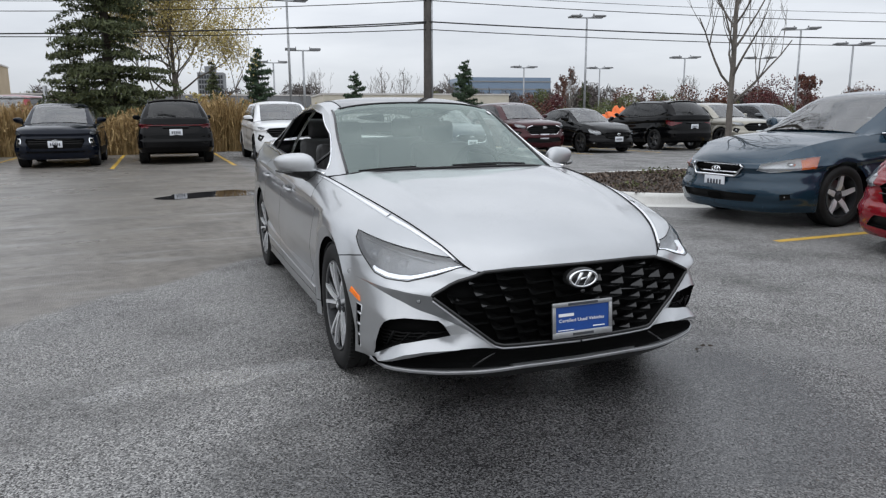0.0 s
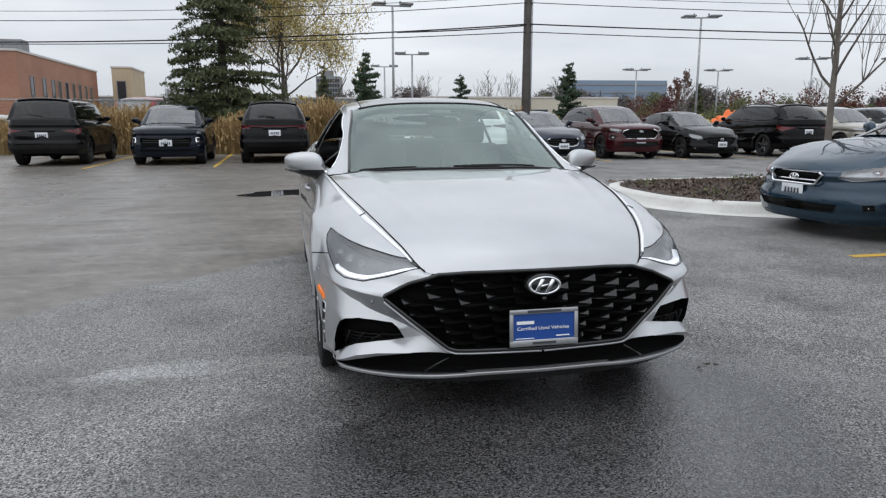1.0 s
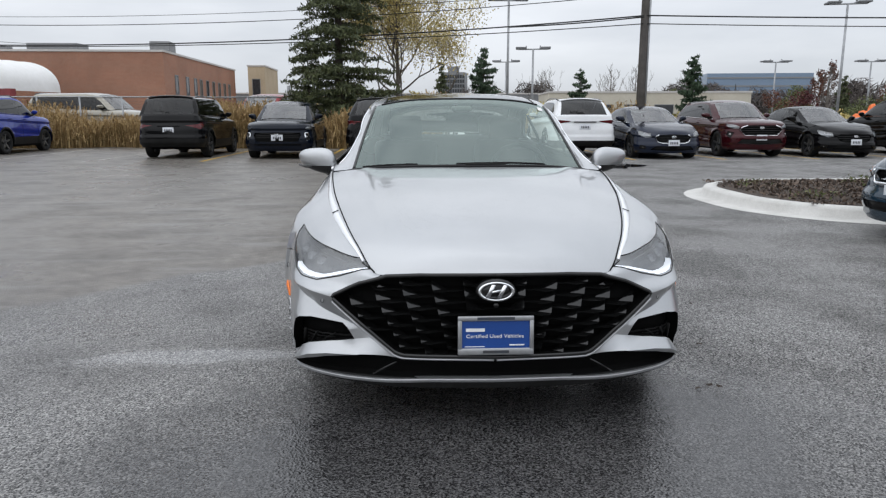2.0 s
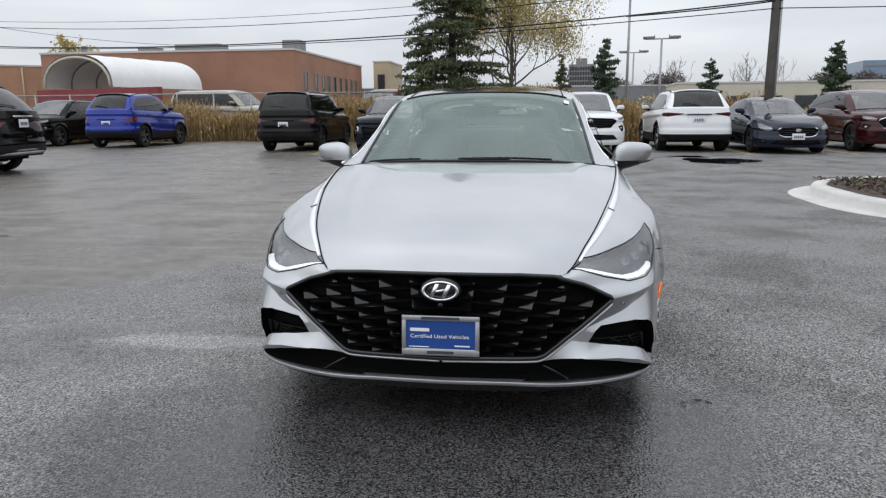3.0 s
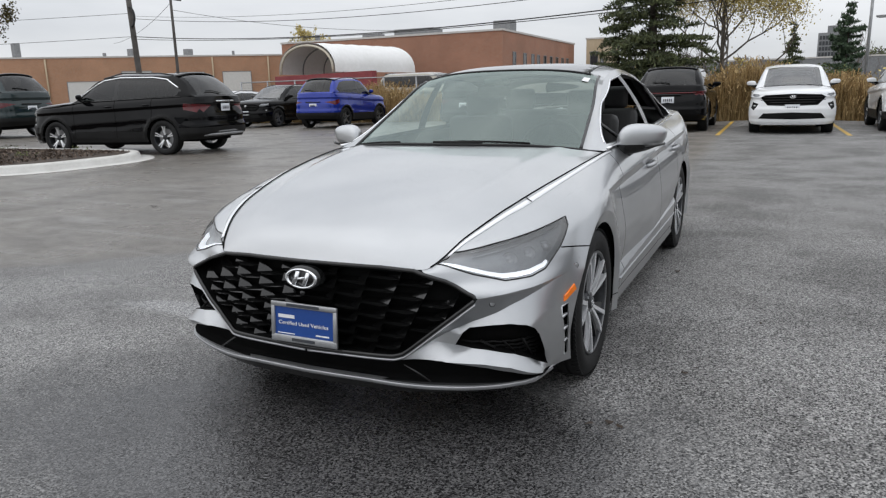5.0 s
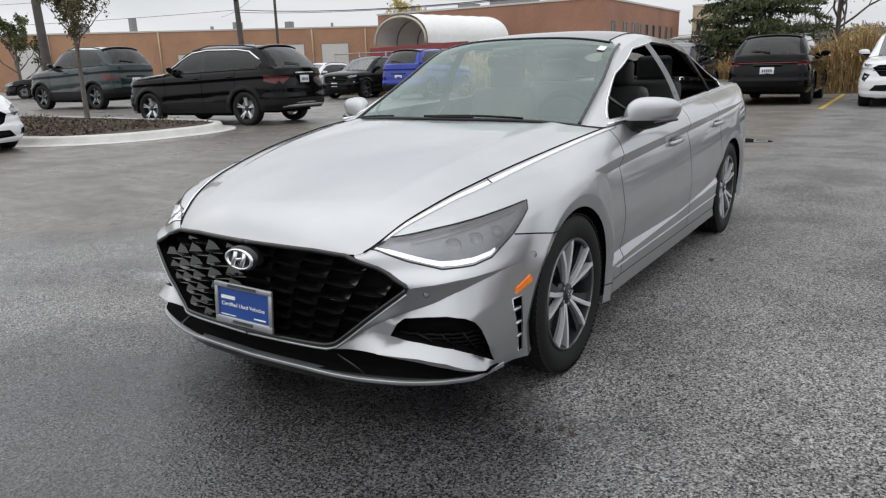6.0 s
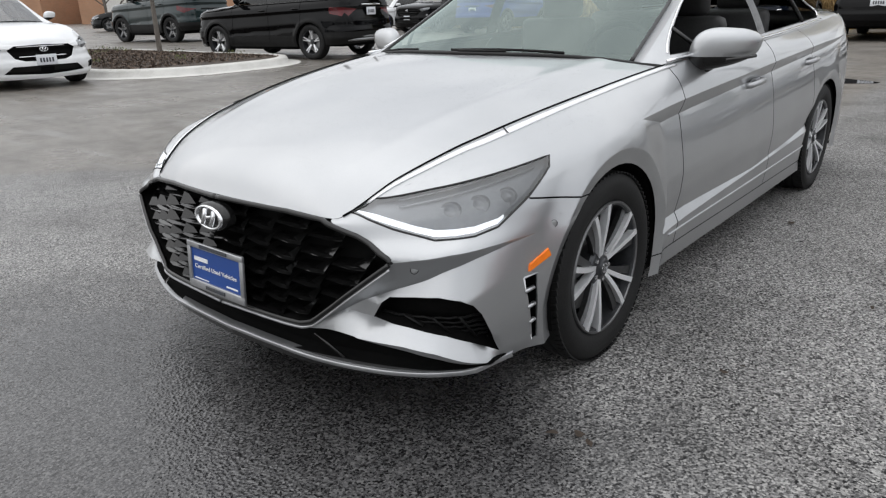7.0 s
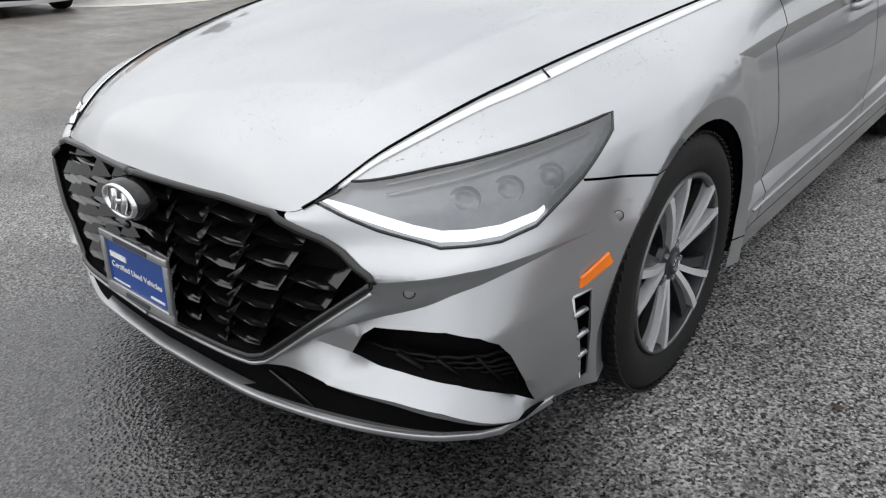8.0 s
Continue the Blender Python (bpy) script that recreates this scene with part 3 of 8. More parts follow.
DIAG = (1, 1, 0)
SUV_FRONT = dict(
    lamp=[(.50, .86), (.62, .915), (.90, .935), (.86, .87), (.64, .80), (.52, .80)],
    grille=[(0, .90), (.40, .895), (.56, .84), (.60, .76), (.46, .62), (0, .60)],
    intake=[(0, .52), (.55, .52), (.66, .40), (0, .36)],
    fog=[(.62, .70), (.82, .74), (.86, .62), (.70, .55)],
)
SUV_REAR = dict(lamp=[(.36, .93), (.72, .97), (.92, 1.03), (.92, .90), (.72, .82), (.60, .86)], bumper=.56, plate=.80)
SEDAN_FRONT = dict(
    lamp=[(.50, .60), (.56, .685), (.84, .745), (.98, .765), (.90, .66), (.66, .575)],
    grille=[(0, .665), (.40, .655), (.50, .60), (.42, .47), (.30, .43), (0, .42)],
    intake=[(0, .36), (.48, .355), (.60, .25), (0, .22)],
    fog=[(.62, .36), (.80, .38), (.82, .28), (.64, .27)],
)
SEDAN_REAR = dict(lamp=[(.40, .88), (.72, .90), (.92, .96), (.94, .82), (.70, .76), (.42, .78)], bumper=.40, plate=.70)


def plate_part(car, x, y, z, away, w=0.305, h=0.155, base="plate_white", lines=1):
    """A number plate on its holder; the writing is plain bars."""
    s = 1 if away else -1
    bm = box(bmesh.new(), x, y + s * 0.012, z, w, 0.010, h, None, 0.004)
    pl = part("number_plate", bm, M[base], car, "white number plate with dark bars")
    for k in range(5):
        b = box(bmesh.new(), x - 0.09 + k * 0.045, y + s * 0.0185, z - 0.004, 0.026, 0.003, h * 0.42)
        part("plate_mark", b, M["ink_dark"], pl)
    return pl


def pressed(spec):
    """Shoulder fold, door crease, bumper step and wheel arch flares pressed into a parked car's panels."""
    L, wr, yf, yr = spec["length"], spec["wheel"], spec["front"], spec["rear"]
    z5, up = spec["z"][5], spec["z"][5][0] / .86

    def dent(p):
        x, y, z = p[..., 0], p[..., 1], p[..., 2]
        zs = np.interp(y, [0, L], [z5[0] - .02, z5[-1] - .03])
        d = -.030 * np.where(z < zs, np.clip((zs - z) / .05, 0, 1) * np.clip(1 - (zs - z - .05) / .20, 0, 1), 0)
        d = d + .007 * np.exp(-((z - zs) / .014) ** 2)
        zc = np.interp(y, [yf, yr], [.44, .60]) * up
        side = (x > .6) * np.clip((y - yf - .3) / .2, 0, 1) * np.clip((yr - .3 - y) / .2, 0, 1)
        d = d - .024 * side * np.where(z > zc, np.clip(1 - (z - zc) / .12, 0, 1) * np.clip((z - zc) / .014, 0, 1), 0)
        end = np.clip((.55 - y) / .2, 0, 1) + np.clip((y - L + .55) / .2, 0, 1)
        d = d + .024 * end * np.clip((.62 * up - z) / .025, 0, 1) * np.clip((z - .36 * up) / .06, 0, 1)
        for yc in (yf, yr):
            r = np.hypot(y - yc, z - wr)
            d = d + .016 * np.clip(1 - np.abs(r - wr - .075) / .06, 0, 1) * (x > .5)
        return d
    return dent


def spot(u, v, turn=0, k=1.14, length=4.5, tail=False):
    """A place in the lot for a car grown by k, kept still at its nose or at its tail."""
    return lot(u, v, 0, turn) @ Matrix.Translation((0, length - length * k if tail else 0, 0)) @ Matrix.Scale(k, 4)


def parked_car(name, label, spec, colour, m, front=SUV_FRONT, rear=SUV_REAR, cladding=False, rails=False, spokes=5, twin=False,
               trim="gloss", face="alloy_mid", ornate="bars", vents=False, arc=False, detail=1.0, rim_bar=False, plate_front=True, tail_bar=False, skid=None, amber=False, spoiler=True, roof_paint=None):
    """A parked car with body, bonnet, glass, lamps, wheels and mirrors."""
    car = thing(name, label, "car", "parked cars", m)
    B = Body(spec, 1.0, pressed(spec))
    L, wr, yf, yr = spec["length"], spec["wheel"], spec["front"], spec["rear"]
    P = B.tub(int(120 * detail), int(36 * detail))
    tub = grid_mesh(P, False)
    flank = lambda c: c.x > 0.45 and 0.3 < c.y < L - 0.3
    nose = lambda c: c.y < 0.75
    tail = lambda c: c.y > L - 0.75
    arch = [cut_poly(tub, circle_poly(y, wr + 0.005, wr + 0.035), (0, 1, 0), flank) for y in (yf, yr)]
    clad = []
    if cladding:
        clad = [cut_poly(tub, circle_poly(y, wr + 0.005, wr + 0.10), (0, 1, 0), flank) for y in (yf, yr)]
        zc = spec["z"][2][5] * 0.98
        cut_lines(tub, [((0, zc), (5, zc))], (0, 1, 0), lambda c: c.y > yf and c.y < yr and abs(c.z - zc) < 0.1)
        clad.append(lambda c: yf < c.y < yr and c.z < zc and c.x > 0.3)
    lamp = cut_poly(tub, front["lamp"], DIAG, nose)
    gril = cut_poly(tub, front["grille"], (1, 0, 0), nose)
    intk = cut_poly(tub, front["intake"], (1, 0, 0), nose)
    fog = cut_poly(tub, front["fog"], DIAG, nose)
    off = L / math.sqrt(2)
    tl = [(q - off, zz) for q, zz in rear["lamp"]]
    tails = cut_poly(tub, tl, (1, -1, 0), tail)
    zb = rear["bumper"]
    cut_lines(tub, [((0, zb), (2, zb))], (1, 0, 0), lambda c: tail(c) and abs(c.z - zb) < 0.12)
    gaps = []
    for yd in spec["doors"]:
        cut_lines(tub, [((yd - 0.005, 0), (yd - 0.005, 1)), ((yd + 0.005, 0), (yd + 0.005, 1))], (0, 1, 0), lambda c: flank(c) and abs(c.y - yd) < 0.12)
        gaps.append(lambda c, yd=yd: flank(c) and abs(c.y - yd) < 0.005 and c.z > spec["z"][1][5])
    take(tub, lambda c: any(a(c) for a in arch)).free()
    take(tub, lambda c: any(g(c) for g in gaps)).free()
    pieces = {k: take(tub, t) for k, t in (("lamp", lamp), ("grille", gril), ("intake", intk), ("fog", fog), ("tails", tails), ("rear_bumper", lambda c: tail(c) and c.z < zb))}
    cl = take(tub, lambda c: any(k(c) for k in clad)) if clad else None
    part("body", mirror_x(tub), colour, car)
    if cl:
        part("wheel_arch_cladding", mirror_x(cl), M["plastic"], car, "matt black plastic cladding")
    part("rear_bumper", mirror_x(pieces["rear_bumper"]), M["plastic"] if cladding else colour, car)
    # lamps
    for s in (1, -1):
        lens = copy_bm(pieces["lamp"])
        bowl = pocket(copy_bm(pieces["lamp"]), (-0.02, 0.05, 0))
        tl_b = copy_bm(pieces["tails"])
        if s < 0:
            for b in (lens, bowl, tl_b):
                mirror_x(b, False)
        hl = part("headlight", lens, M["lens"], car, "clear headlight lens")
        if amber:
            part("indicator", take(bowl, lambda c: (abs(c.x) + c.y) / math.sqrt(2) > max(q[0] for q in front["lamp"]) - .16), M["amber"], hl, "amber indicator")
        part("reflector", bowl, M["lamp_bright"], hl)
        pr = blob(s * 0.70, 0.30 if spec["wheel"] > 0.34 else 0.37, sum(q[1] for q in front["lamp"]) / len(front["lamp"]), 0.05, 0.05, 0.032, 10)
        part("projector", pr, M["chrome"], hl)
        part("tail_lamp", tl_b, M["tail"], car, "dark red tail lamp")
    gb = mirror_x(copy_bm(pieces["grille"]))
    gr = part("grille", pocket(gb, (0, 0.035, 0)), M["under"], car, "black grille")
    gz = [q[1] for q in front["grille"]]
    gx = max(q[0] for q in front["grille"])
    rowsn = 5
    for k in ((1, 4) if ornate == "chrome" else range(rowsn)):
        zz = min(gz) + (max(gz) - min(gz)) * (k + 0.5) / rowsn
        wx = gx * (0.98 if 0.3 < (k + 0.5) / rowsn < 0.85 else 0.72)
        pts = []
        for t in np.linspace(-1, 1, 13):
            xx = wx * t
            sx = np.interp(abs(xx), [q[0] for q in spec["plan"][:6]], [q[1] for q in spec["plan"][:6]])
            pts.append((xx, sx + 0.028 + np.interp(zz, [r[0] for r in spec["z"]], [r[0] for r in spec["inset"]]), zz))
        part("grille_bar", tube(bmesh.new(), pts, 0.014 if ornate == "chrome" else 0.011, 6, 1, 0.8), M["chrome"] if ornate == "chrome" else M[trim], gr)
    if rim_bar:
        q = front["grille"]
        pts = []
        for (xx, zz) in [(-a, b) for a, b in q[1:-1]][::1] + [(a, b) for a, b in q[1:-1]][::-1]:
            sx = np.interp(abs(xx), [r[0] for r in spec["plan"][:6]], [r[1] for r in spec["plan"][:6]])
            pts.append((xx, sx + 0.004, zz))
        part("grille_surround", tube(bmesh.new(), sorted(pts, key=lambda r: math.atan2(r[0], -(r[2] - sum(gz) / len(gz)))), 0.014, 6), M["chrome"], gr, "chrome surround")
    part("air_intake", pocket(mirror_x(pieces["intake"]), (0, 0.04, 0)), M["plastic"], car)
    for s in (1, -1):
        b = pocket(copy_bm(pieces["fog"]), (0, 0.04, 0))
        rc = part("lamp_recess", b if s > 0 else mirror_x(b, False), M["plastic"], car)
        fq = sum(q[0] for q in front["fog"]) / len(front["fog"]) * math.sqrt(2)
        fzz = sum(q[1] for q in front["fog"]) / len(front["fog"])
        fx = np.interp(fq, [q[0] + q[1] for q in spec["plan"][:9]], [q[0] for q in spec["plan"][:9]])
        part("fog_lamp", blob(s * (fx - .03), fq - fx + .035, fzz, .042, .045, .024, 10), M["lamp_bright"], rc)
        if vents:
            vp = []
            for q, zz in front["fog"] + front["fog"][:1]:
                vx = np.interp(q * math.sqrt(2), [r[0] + r[1] for r in spec["plan"][:9]], [r[0] for r in spec["plan"][:9]])
                vp.append((s * vx, q * math.sqrt(2) - vx - .004, zz))
            part("vent_trim", tube(bmesh.new(), vp, .016, 6), M["chrome"], rc, "silver vent trim")
    bd = part("badge", ellipse_badge(0.13, 0.07), M["chrome"], car, "oval chrome badge")
    zbg = max(gz) - 0.07
    bd.location = (0, np.interp(zbg, [r[0] for r in spec["z"]], [r[0] for r in spec["inset"]]) - 0.002, zbg)
    if plate_front:
        plate_part(car, 0, 0.01 + (0.02 if "plate" in front else 0), front["plate"] if "plate" in front else min(gz) - 0.04 if spec["wheel"] > 0.34 else min(gz) + 0.02, False)
    plate_part(car, 0, L - 0.01 - spec["inset"][4][9] * 0.5, rear["plate"], True)
    # dark inner shell and floor
    inner = grid_mesh(B.tub(60, 14, 0.02), False)
    for y in (yf, yr):
        t = cut_poly(inner, circle_poly(y, wr, wr + 0.06, 16), (0, 1, 0), flank)
        take(inner, t).free()
    take(inner, lambda c: c.y < .85 and c.z > .30).free()
    part("inner_shell", mirror_x(inner), M["under"], car)
    fl = box(bmesh.new(), 0, L / 2, 0.30 if spec["wheel"] < 0.34 else 0.36, 1.2, L - 0.7, 0.2)
    box(fl, 0, (yf + yr) / 2, 0.36, 1.7, yr - yf - 2 * wr - 0.12, 0.3)
    part("floor_pan", fl, M["under"], car)
    # bonnet and glasshouse
    part("bonnet", mirror_x(grid_mesh(B.bonnet(14, 22), True)), colour, car)
    g0, g1, g2, g3 = spec["glass_rows"]
    for nm, b0, b1, mt, n in (("windscreen", g0, g1, M["glass"], 14), ("roof", g1, g2, M[roof_paint] if roof_paint else colour, 16), ("rear_window", g2, g3, M["glass_dark"], 12), ("boot_lid", g3, float(len(spec["top_mid"]) - 1), colour, 6)):
        t = B.top(16, n, b0, b1)
        if nm in ("windscreen", "rear_window"):
            cutc = 14
            pil = grid_mesh(t[:, cutc:], True)
            for s in (1, -1):
                pc = copy_bm(pil)
                part("roof_pillar", pc if s > 0 else mirror_x(pc, False), colour, car)
            pil.free()
            t = t[:, :cutc + 1]
        part(nm, mirror_x(grid_mesh(t, True)), mt, car)
    sd = grid_mesh(B.side(50, 12), False)
    any_c = lambda c: True
    win = cut_poly(sd, spec["dlo"], (0, 1, 0), any_c, 0.3)
    pa, pb = spec["pillar"]
    cut_lines(sd, [((pa, 0), (pa, 1)), ((pb, 0), (pb, 1))], (0, 1, 0), lambda c: pa - 0.2 < c.y < pb + 0.2)
    mid = take(sd, lambda c: win(c) and pa < c.y < pb)
    pane = take(sd, win)
    part("glasshouse", mirror_x(sd), colour, car)
    for s in (1, -1):
        pc = copy_bm(mid)
        part("door_pillar", pc if s > 0 else mirror_x(pc, False), M["gloss"], car)
    mid.free()
    for s in (1, -1):
        for lo, hi in ((0, pa), (pb, 9)):
            b = take(copy_bm(pane), lambda c: lo < c.y < hi)
            if s < 0:
                mirror_x(b, False)
            part("side_window", b, M["glass_dark"], car)
    pane.free()
    # window line strip
    rx, rz = B.rim()
    for s in (1, -1):
        ys = np.linspace(spec["dlo"][0][0] - 0.05, spec["dlo"][-2][0], 24)
        part("window_strip", tube(bmesh.new(), [(s * (float(rx(y)) + 0.004), y, float(rz(y)) + 0.012) for y in ys], 0.009, 6), M["chrome"] if rim_bar else M["gloss"], car)
        part("door_handle", blob(s * (spec["plan"][10][0] + 0.004), spec["doors"][1] - 0.17, spec["z"][5][6], 0.016, 0.10, 0.018, 10), colour, car)
        part("door_handle", blob(s * (spec["plan"][10][0] + 0.004), spec["doors"][2] - 0.14, spec["z"][5][6] + 0.02, 0.016, 0.10, 0.018, 10), colour, car)
        mirror_part(car, s, 0.93, spec["dlo"][0][0] + 0.22, spec["dlo"][0][1] + 0.09, colour, 0.95)
        for y in (yf, yr):
            wheel(car, s * (spec["plan"][8][0] - 0.125), y, wr, wr, 0.225, spokes, twin, s > 0, face, 0.8)
        if arc:
            dl = spec["dlo"]
            st = np.array([v for v in B.side(50, 12).reshape(-1, 3)])
            ap = []
            for a_, b_ in zip(dl[:-2], dl[1:-1]):
                for f in np.linspace(0, 1, 6)[:-1]:
                    yy_, zz_ = a_[0] + (b_[0] - a_[0]) * f, a_[1] + (b_[1] - a_[1]) * f + .012
                    n_ = np.argmin((st[:, 1] - yy_) ** 2 + (st[:, 2] - zz_) ** 2)
                    ap.append((s * (st[n_, 0] + .006), yy_, zz_))
            part("window_arc", tube(bmesh.new(), ap, .017, 6), M["chrome"], car, "bright arc over the side windows")
        if rails:
            te = spec["top_edge"]
            part("roof_rail", tube(bmesh.new(), [(s * (te[2][0] - 0.03), te[2][1] + 0.05, te[2][2] + 0.03), (s * (te[3][0] - 0.03), te[3][1], te[3][2] + 0.065), (s * (te[4][0] - 0.03), te[4][1] - 0.4, te[4][2] + 0.085), (s * (te[4][0] - 0.03), te[4][1] - 0.06, te[4][2] + 0.035)], 0.016, 6), M["gloss"], car)
    # seats and dashboard seen through the glass
    zf = spec["z"][1][5] + 0.12
    yy = spec["doors"][0] + 0.75
    for s in (1, -1):
        part("seat", seat_mesh(yy, s * 0.37, zf), M["cloth"], car)
    part("seat", seat_mesh(yy + 0.85, 0, zf, True), M["cloth"], car)
    part("dashboard", box(bmesh.new(), 0, spec["top_edge"][0][1] + 0.2, spec["top_edge"][0][2] - 0.10, 1.38, 0.5, 0.2, None, 0.05), M["dash"], car)
    if spec["wheel"] > .34:
        te, tm = spec["top_edge"], spec["top_mid"]
        if spoiler:
            sp_ = [(xx, tm[4][0] + .02 + (te[4][1] - tm[4][0]) * (xx / te[4][0]) ** 2, tm[4][1] + .005 + (te[4][2] - tm[4][1]) * abs(xx / te[4][0]) ** 2.6) for xx in np.linspace(-.60, .60, 13)]
            part("spoiler", tube(bmesh.new(), sp_, .075, 8, 1, .32), M["gloss"] if colour is not M["white"] else colour, car)
        for s in (1, -1):
            part("rear_reflector", box(bmesh.new(), s * .62, L - .075, rear["bumper"] + .05, .20, .03, .035, pose(0, 0, 0), .006), M["tail"], car)
        part("rear_wiper", tube(bmesh.new(), [(-.02, tm[5][0] - .0, tm[5][1] + .035), (.22, tm[5][0] - .035, tm[5][1] + .075), (.40, tm[5][0] - .06, tm[5][1] + .08)], .010, 5), M["plastic"], car)
        part("tailgate_handle", box(bmesh.new(), 0, L - .012, rear["plate"] + .13, .62, .02, .03, None, .006), M["chrome"] if skid else M["gloss"], car)
    if skid:
        for za in (.46, .40):
            sk = [(xx, L - .015 + .02 * (za < .43) - .16 * (abs(xx) / .8) ** 3, za) for xx in np.linspace(-.72, .72, 17)]
            part("skid_plate", tube(bmesh.new(), sk, .036, 8, 1, .8), M[skid], car, "silver skid strip on the bumper")
    if tail_bar:
        tb = [(xx, L - 0.004 - np.interp(abs(xx), [0, .4, .75], [0.03, .035, .10]), rear["lamp"][0][1] - 0.02) for xx in np.linspace(-.66, .66, 15)]
        part("tail_strip", tube(bmesh.new(), tb, 0.018, 6), M["tail"], car)
    return car

# ---- ground ----


def asphalt():
    """Wet asphalt: coarse fresh surfacing round the sedan, older smoother browner surfacing beyond a wandering seam,
    damp and dry patches, the sedan's shade painted at its nose.
    """
    m, nt, p = nodes("wet_asphalt")
    tcn = nt.nodes.new("ShaderNodeTexCoord")
    rot = nt.nodes.new("ShaderNodeMapping")
    rot.vector_type = "POINT"
    rot.inputs["Rotation"].default_value = (0, 0, radians(-TURN_LOT))
    c, s = math.cos(radians(TURN_LOT)), math.sin(radians(TURN_LOT))
    rot.inputs["Location"].default_value = (-(ORIGIN[0] * c + ORIGIN[1] * s), -(-ORIGIN[0] * s + ORIGIN[1] * c), 0)
    nt.links.new(tcn.outputs["Object"], rot.inputs["Vector"])
    sep = nt.nodes.new("ShaderNodeSeparateXYZ")
    nt.links.new(rot.outputs[0], sep.inputs[0])
    u, v = sep.outputs[0], sep.outputs[1]

    def nz(scale, detail=4.0, rough=0.55):
        n = nt.nodes.new("ShaderNodeTexNoise")
        n.inputs["Scale"].default_value, n.inputs["Detail"].default_value, n.inputs["Roughness"].default_value = scale, detail, rough
        nt.links.new(rot.outputs[0], n.inputs["Vector"])
        return n.outputs["Fac"]
    wob = nz(0.9, 3.0)
    # the seam runs at an angle through the lot, to the row side of the sedan
    seam = maths(nt, "ADD", maths(nt, "SUBTRACT", v, maths(nt, "MULTIPLY", u, 0.95)), maths(nt, "MULTIPLY", wob, 0.9))
    old = maths(nt, "MULTIPLY", maths(nt, "SUBTRACT", seam, 5.4), 6.0, True)
    limit = maths(nt, "MULTIPLY", maths(nt, "SUBTRACT", 0.9, maths(nt, "ADD", u, maths(nt, "MULTIPLY", wob, 0.6))), 3.0, True)
    old = maths(nt, "MULTIPLY", old, limit, True)
    grain = nt.nodes.new("ShaderNodeTexVoronoi")
    grain.inputs["Scale"].default_value = 95.0
    nt.links.new(rot.outputs[0], grain.inputs["Vector"])
    chips = nt.nodes.new("ShaderNodeTexVoronoi")
    chips.inputs["Scale"].default_value = 145.0
    nt.links.new(rot.outputs[0], chips.inputs["Vector"])
    fine, mid, big, huge = nz(120, 3.0, 0.75), nz(9.0, 5.0), nz(1.1, 5.0), nz(0.22, 4.0)
    new_c = ramp(nt, fine, col(0.040, 0.040, 0.041), col(0.42, 0.412, 0.404), 0.38, 0.64)
    stone = nt.nodes.new("ShaderNodeSeparateColor")
    nt.links.new(chips.outputs["Color"], stone.inputs[0])
    speck = ramp(nt, stone.outputs[0], col(0.0), col(1.0), 0.45, 0.95)
    new_c = mixc(nt, maths(nt, "MULTIPLY", speck, 0.9), new_c, col(0.54, 0.53, 0.51))
    pit = ramp(nt, stone.outputs[1], col(1.0), col(0.0), 0.08, 0.50)
    new_c = mixc(nt, maths(nt, "MULTIPLY", pit, 0.92), new_c, col(0.012, 0.012, 0.013))
    old_c = ramp(nt, mid, col(0.135, 0.121, 0.106), col(0.265, 0.243, 0.214), 0.3, 0.7)
    old_c = mixc(nt, maths(nt, "MULTIPLY", fine, 0.45), old_c, col(0.11, 0.103, 0.096))
    base = mixc(nt, old, new_c, old_c)
    stain = ramp(nt, big, col(0.58), col(1.0), 0.36, 0.56)
    base = mixc(nt, 0.75, base, stain, "MULTIPLY")
    base = mixc(nt, maths(nt, "MULTIPLY", ramp(nt, huge, col(0.0), col(1.0), 0.45, 0.7), 0.25), base, col(0.10, 0.092, 0.082))
    # faint long scuffs
    st = nt.nodes.new("ShaderNodeMapping")
    st.inputs["Scale"].default_value = (0.5, 3.0, 1)
    nt.links.new(rot.outputs[0], st.inputs["Vector"])
    sc = nt.nodes.new("ShaderNodeTexNoise")
    sc.inputs["Scale"].default_value, sc.inputs["Detail"].default_value = 1.4, 6.0
    nt.links.new(st.outputs[0], sc.inputs["Vector"])
    scuff = maths(nt, "MULTIPLY", ramp(nt, sc.outputs["Fac"], col(0.0), col(1.0), 0.54, 0.70), maths(nt, "MULTIPLY", old, 0.75))
    base = mixc(nt, scuff, base, col(0.24, 0.232, 0.22))
    # wet film before the sedan, with the car's shade and reflection painted into colour
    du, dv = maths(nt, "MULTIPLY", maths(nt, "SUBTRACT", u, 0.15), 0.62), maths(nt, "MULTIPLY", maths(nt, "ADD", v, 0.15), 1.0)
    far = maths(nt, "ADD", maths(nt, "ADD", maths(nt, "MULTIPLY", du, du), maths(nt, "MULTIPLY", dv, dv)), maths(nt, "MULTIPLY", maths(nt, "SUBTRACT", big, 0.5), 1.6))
    soak_shade = maths(nt, "MULTIPLY", maths(nt, "SUBTRACT", 1.35, far), 1.1, True)
    base = mixc(nt, maths(nt, "MULTIPLY", soak_shade, 0.88), base, col(0.17, 0.17, 0.18), "MULTIPLY")
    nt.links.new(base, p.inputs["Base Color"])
    # damp film: gloss changes in broad patches
    wet = ramp(nt, maths(nt, "ADD", maths(nt, "MULTIPLY", big, 0.6), maths(nt, "MULTIPLY", huge, 0.4)), col(0.0), col(1.0), 0.40, 0.62)
    west = maths(nt, "MULTIPLY", maths(nt, "SUBTRACT", -0.2, u), 0.5, True)
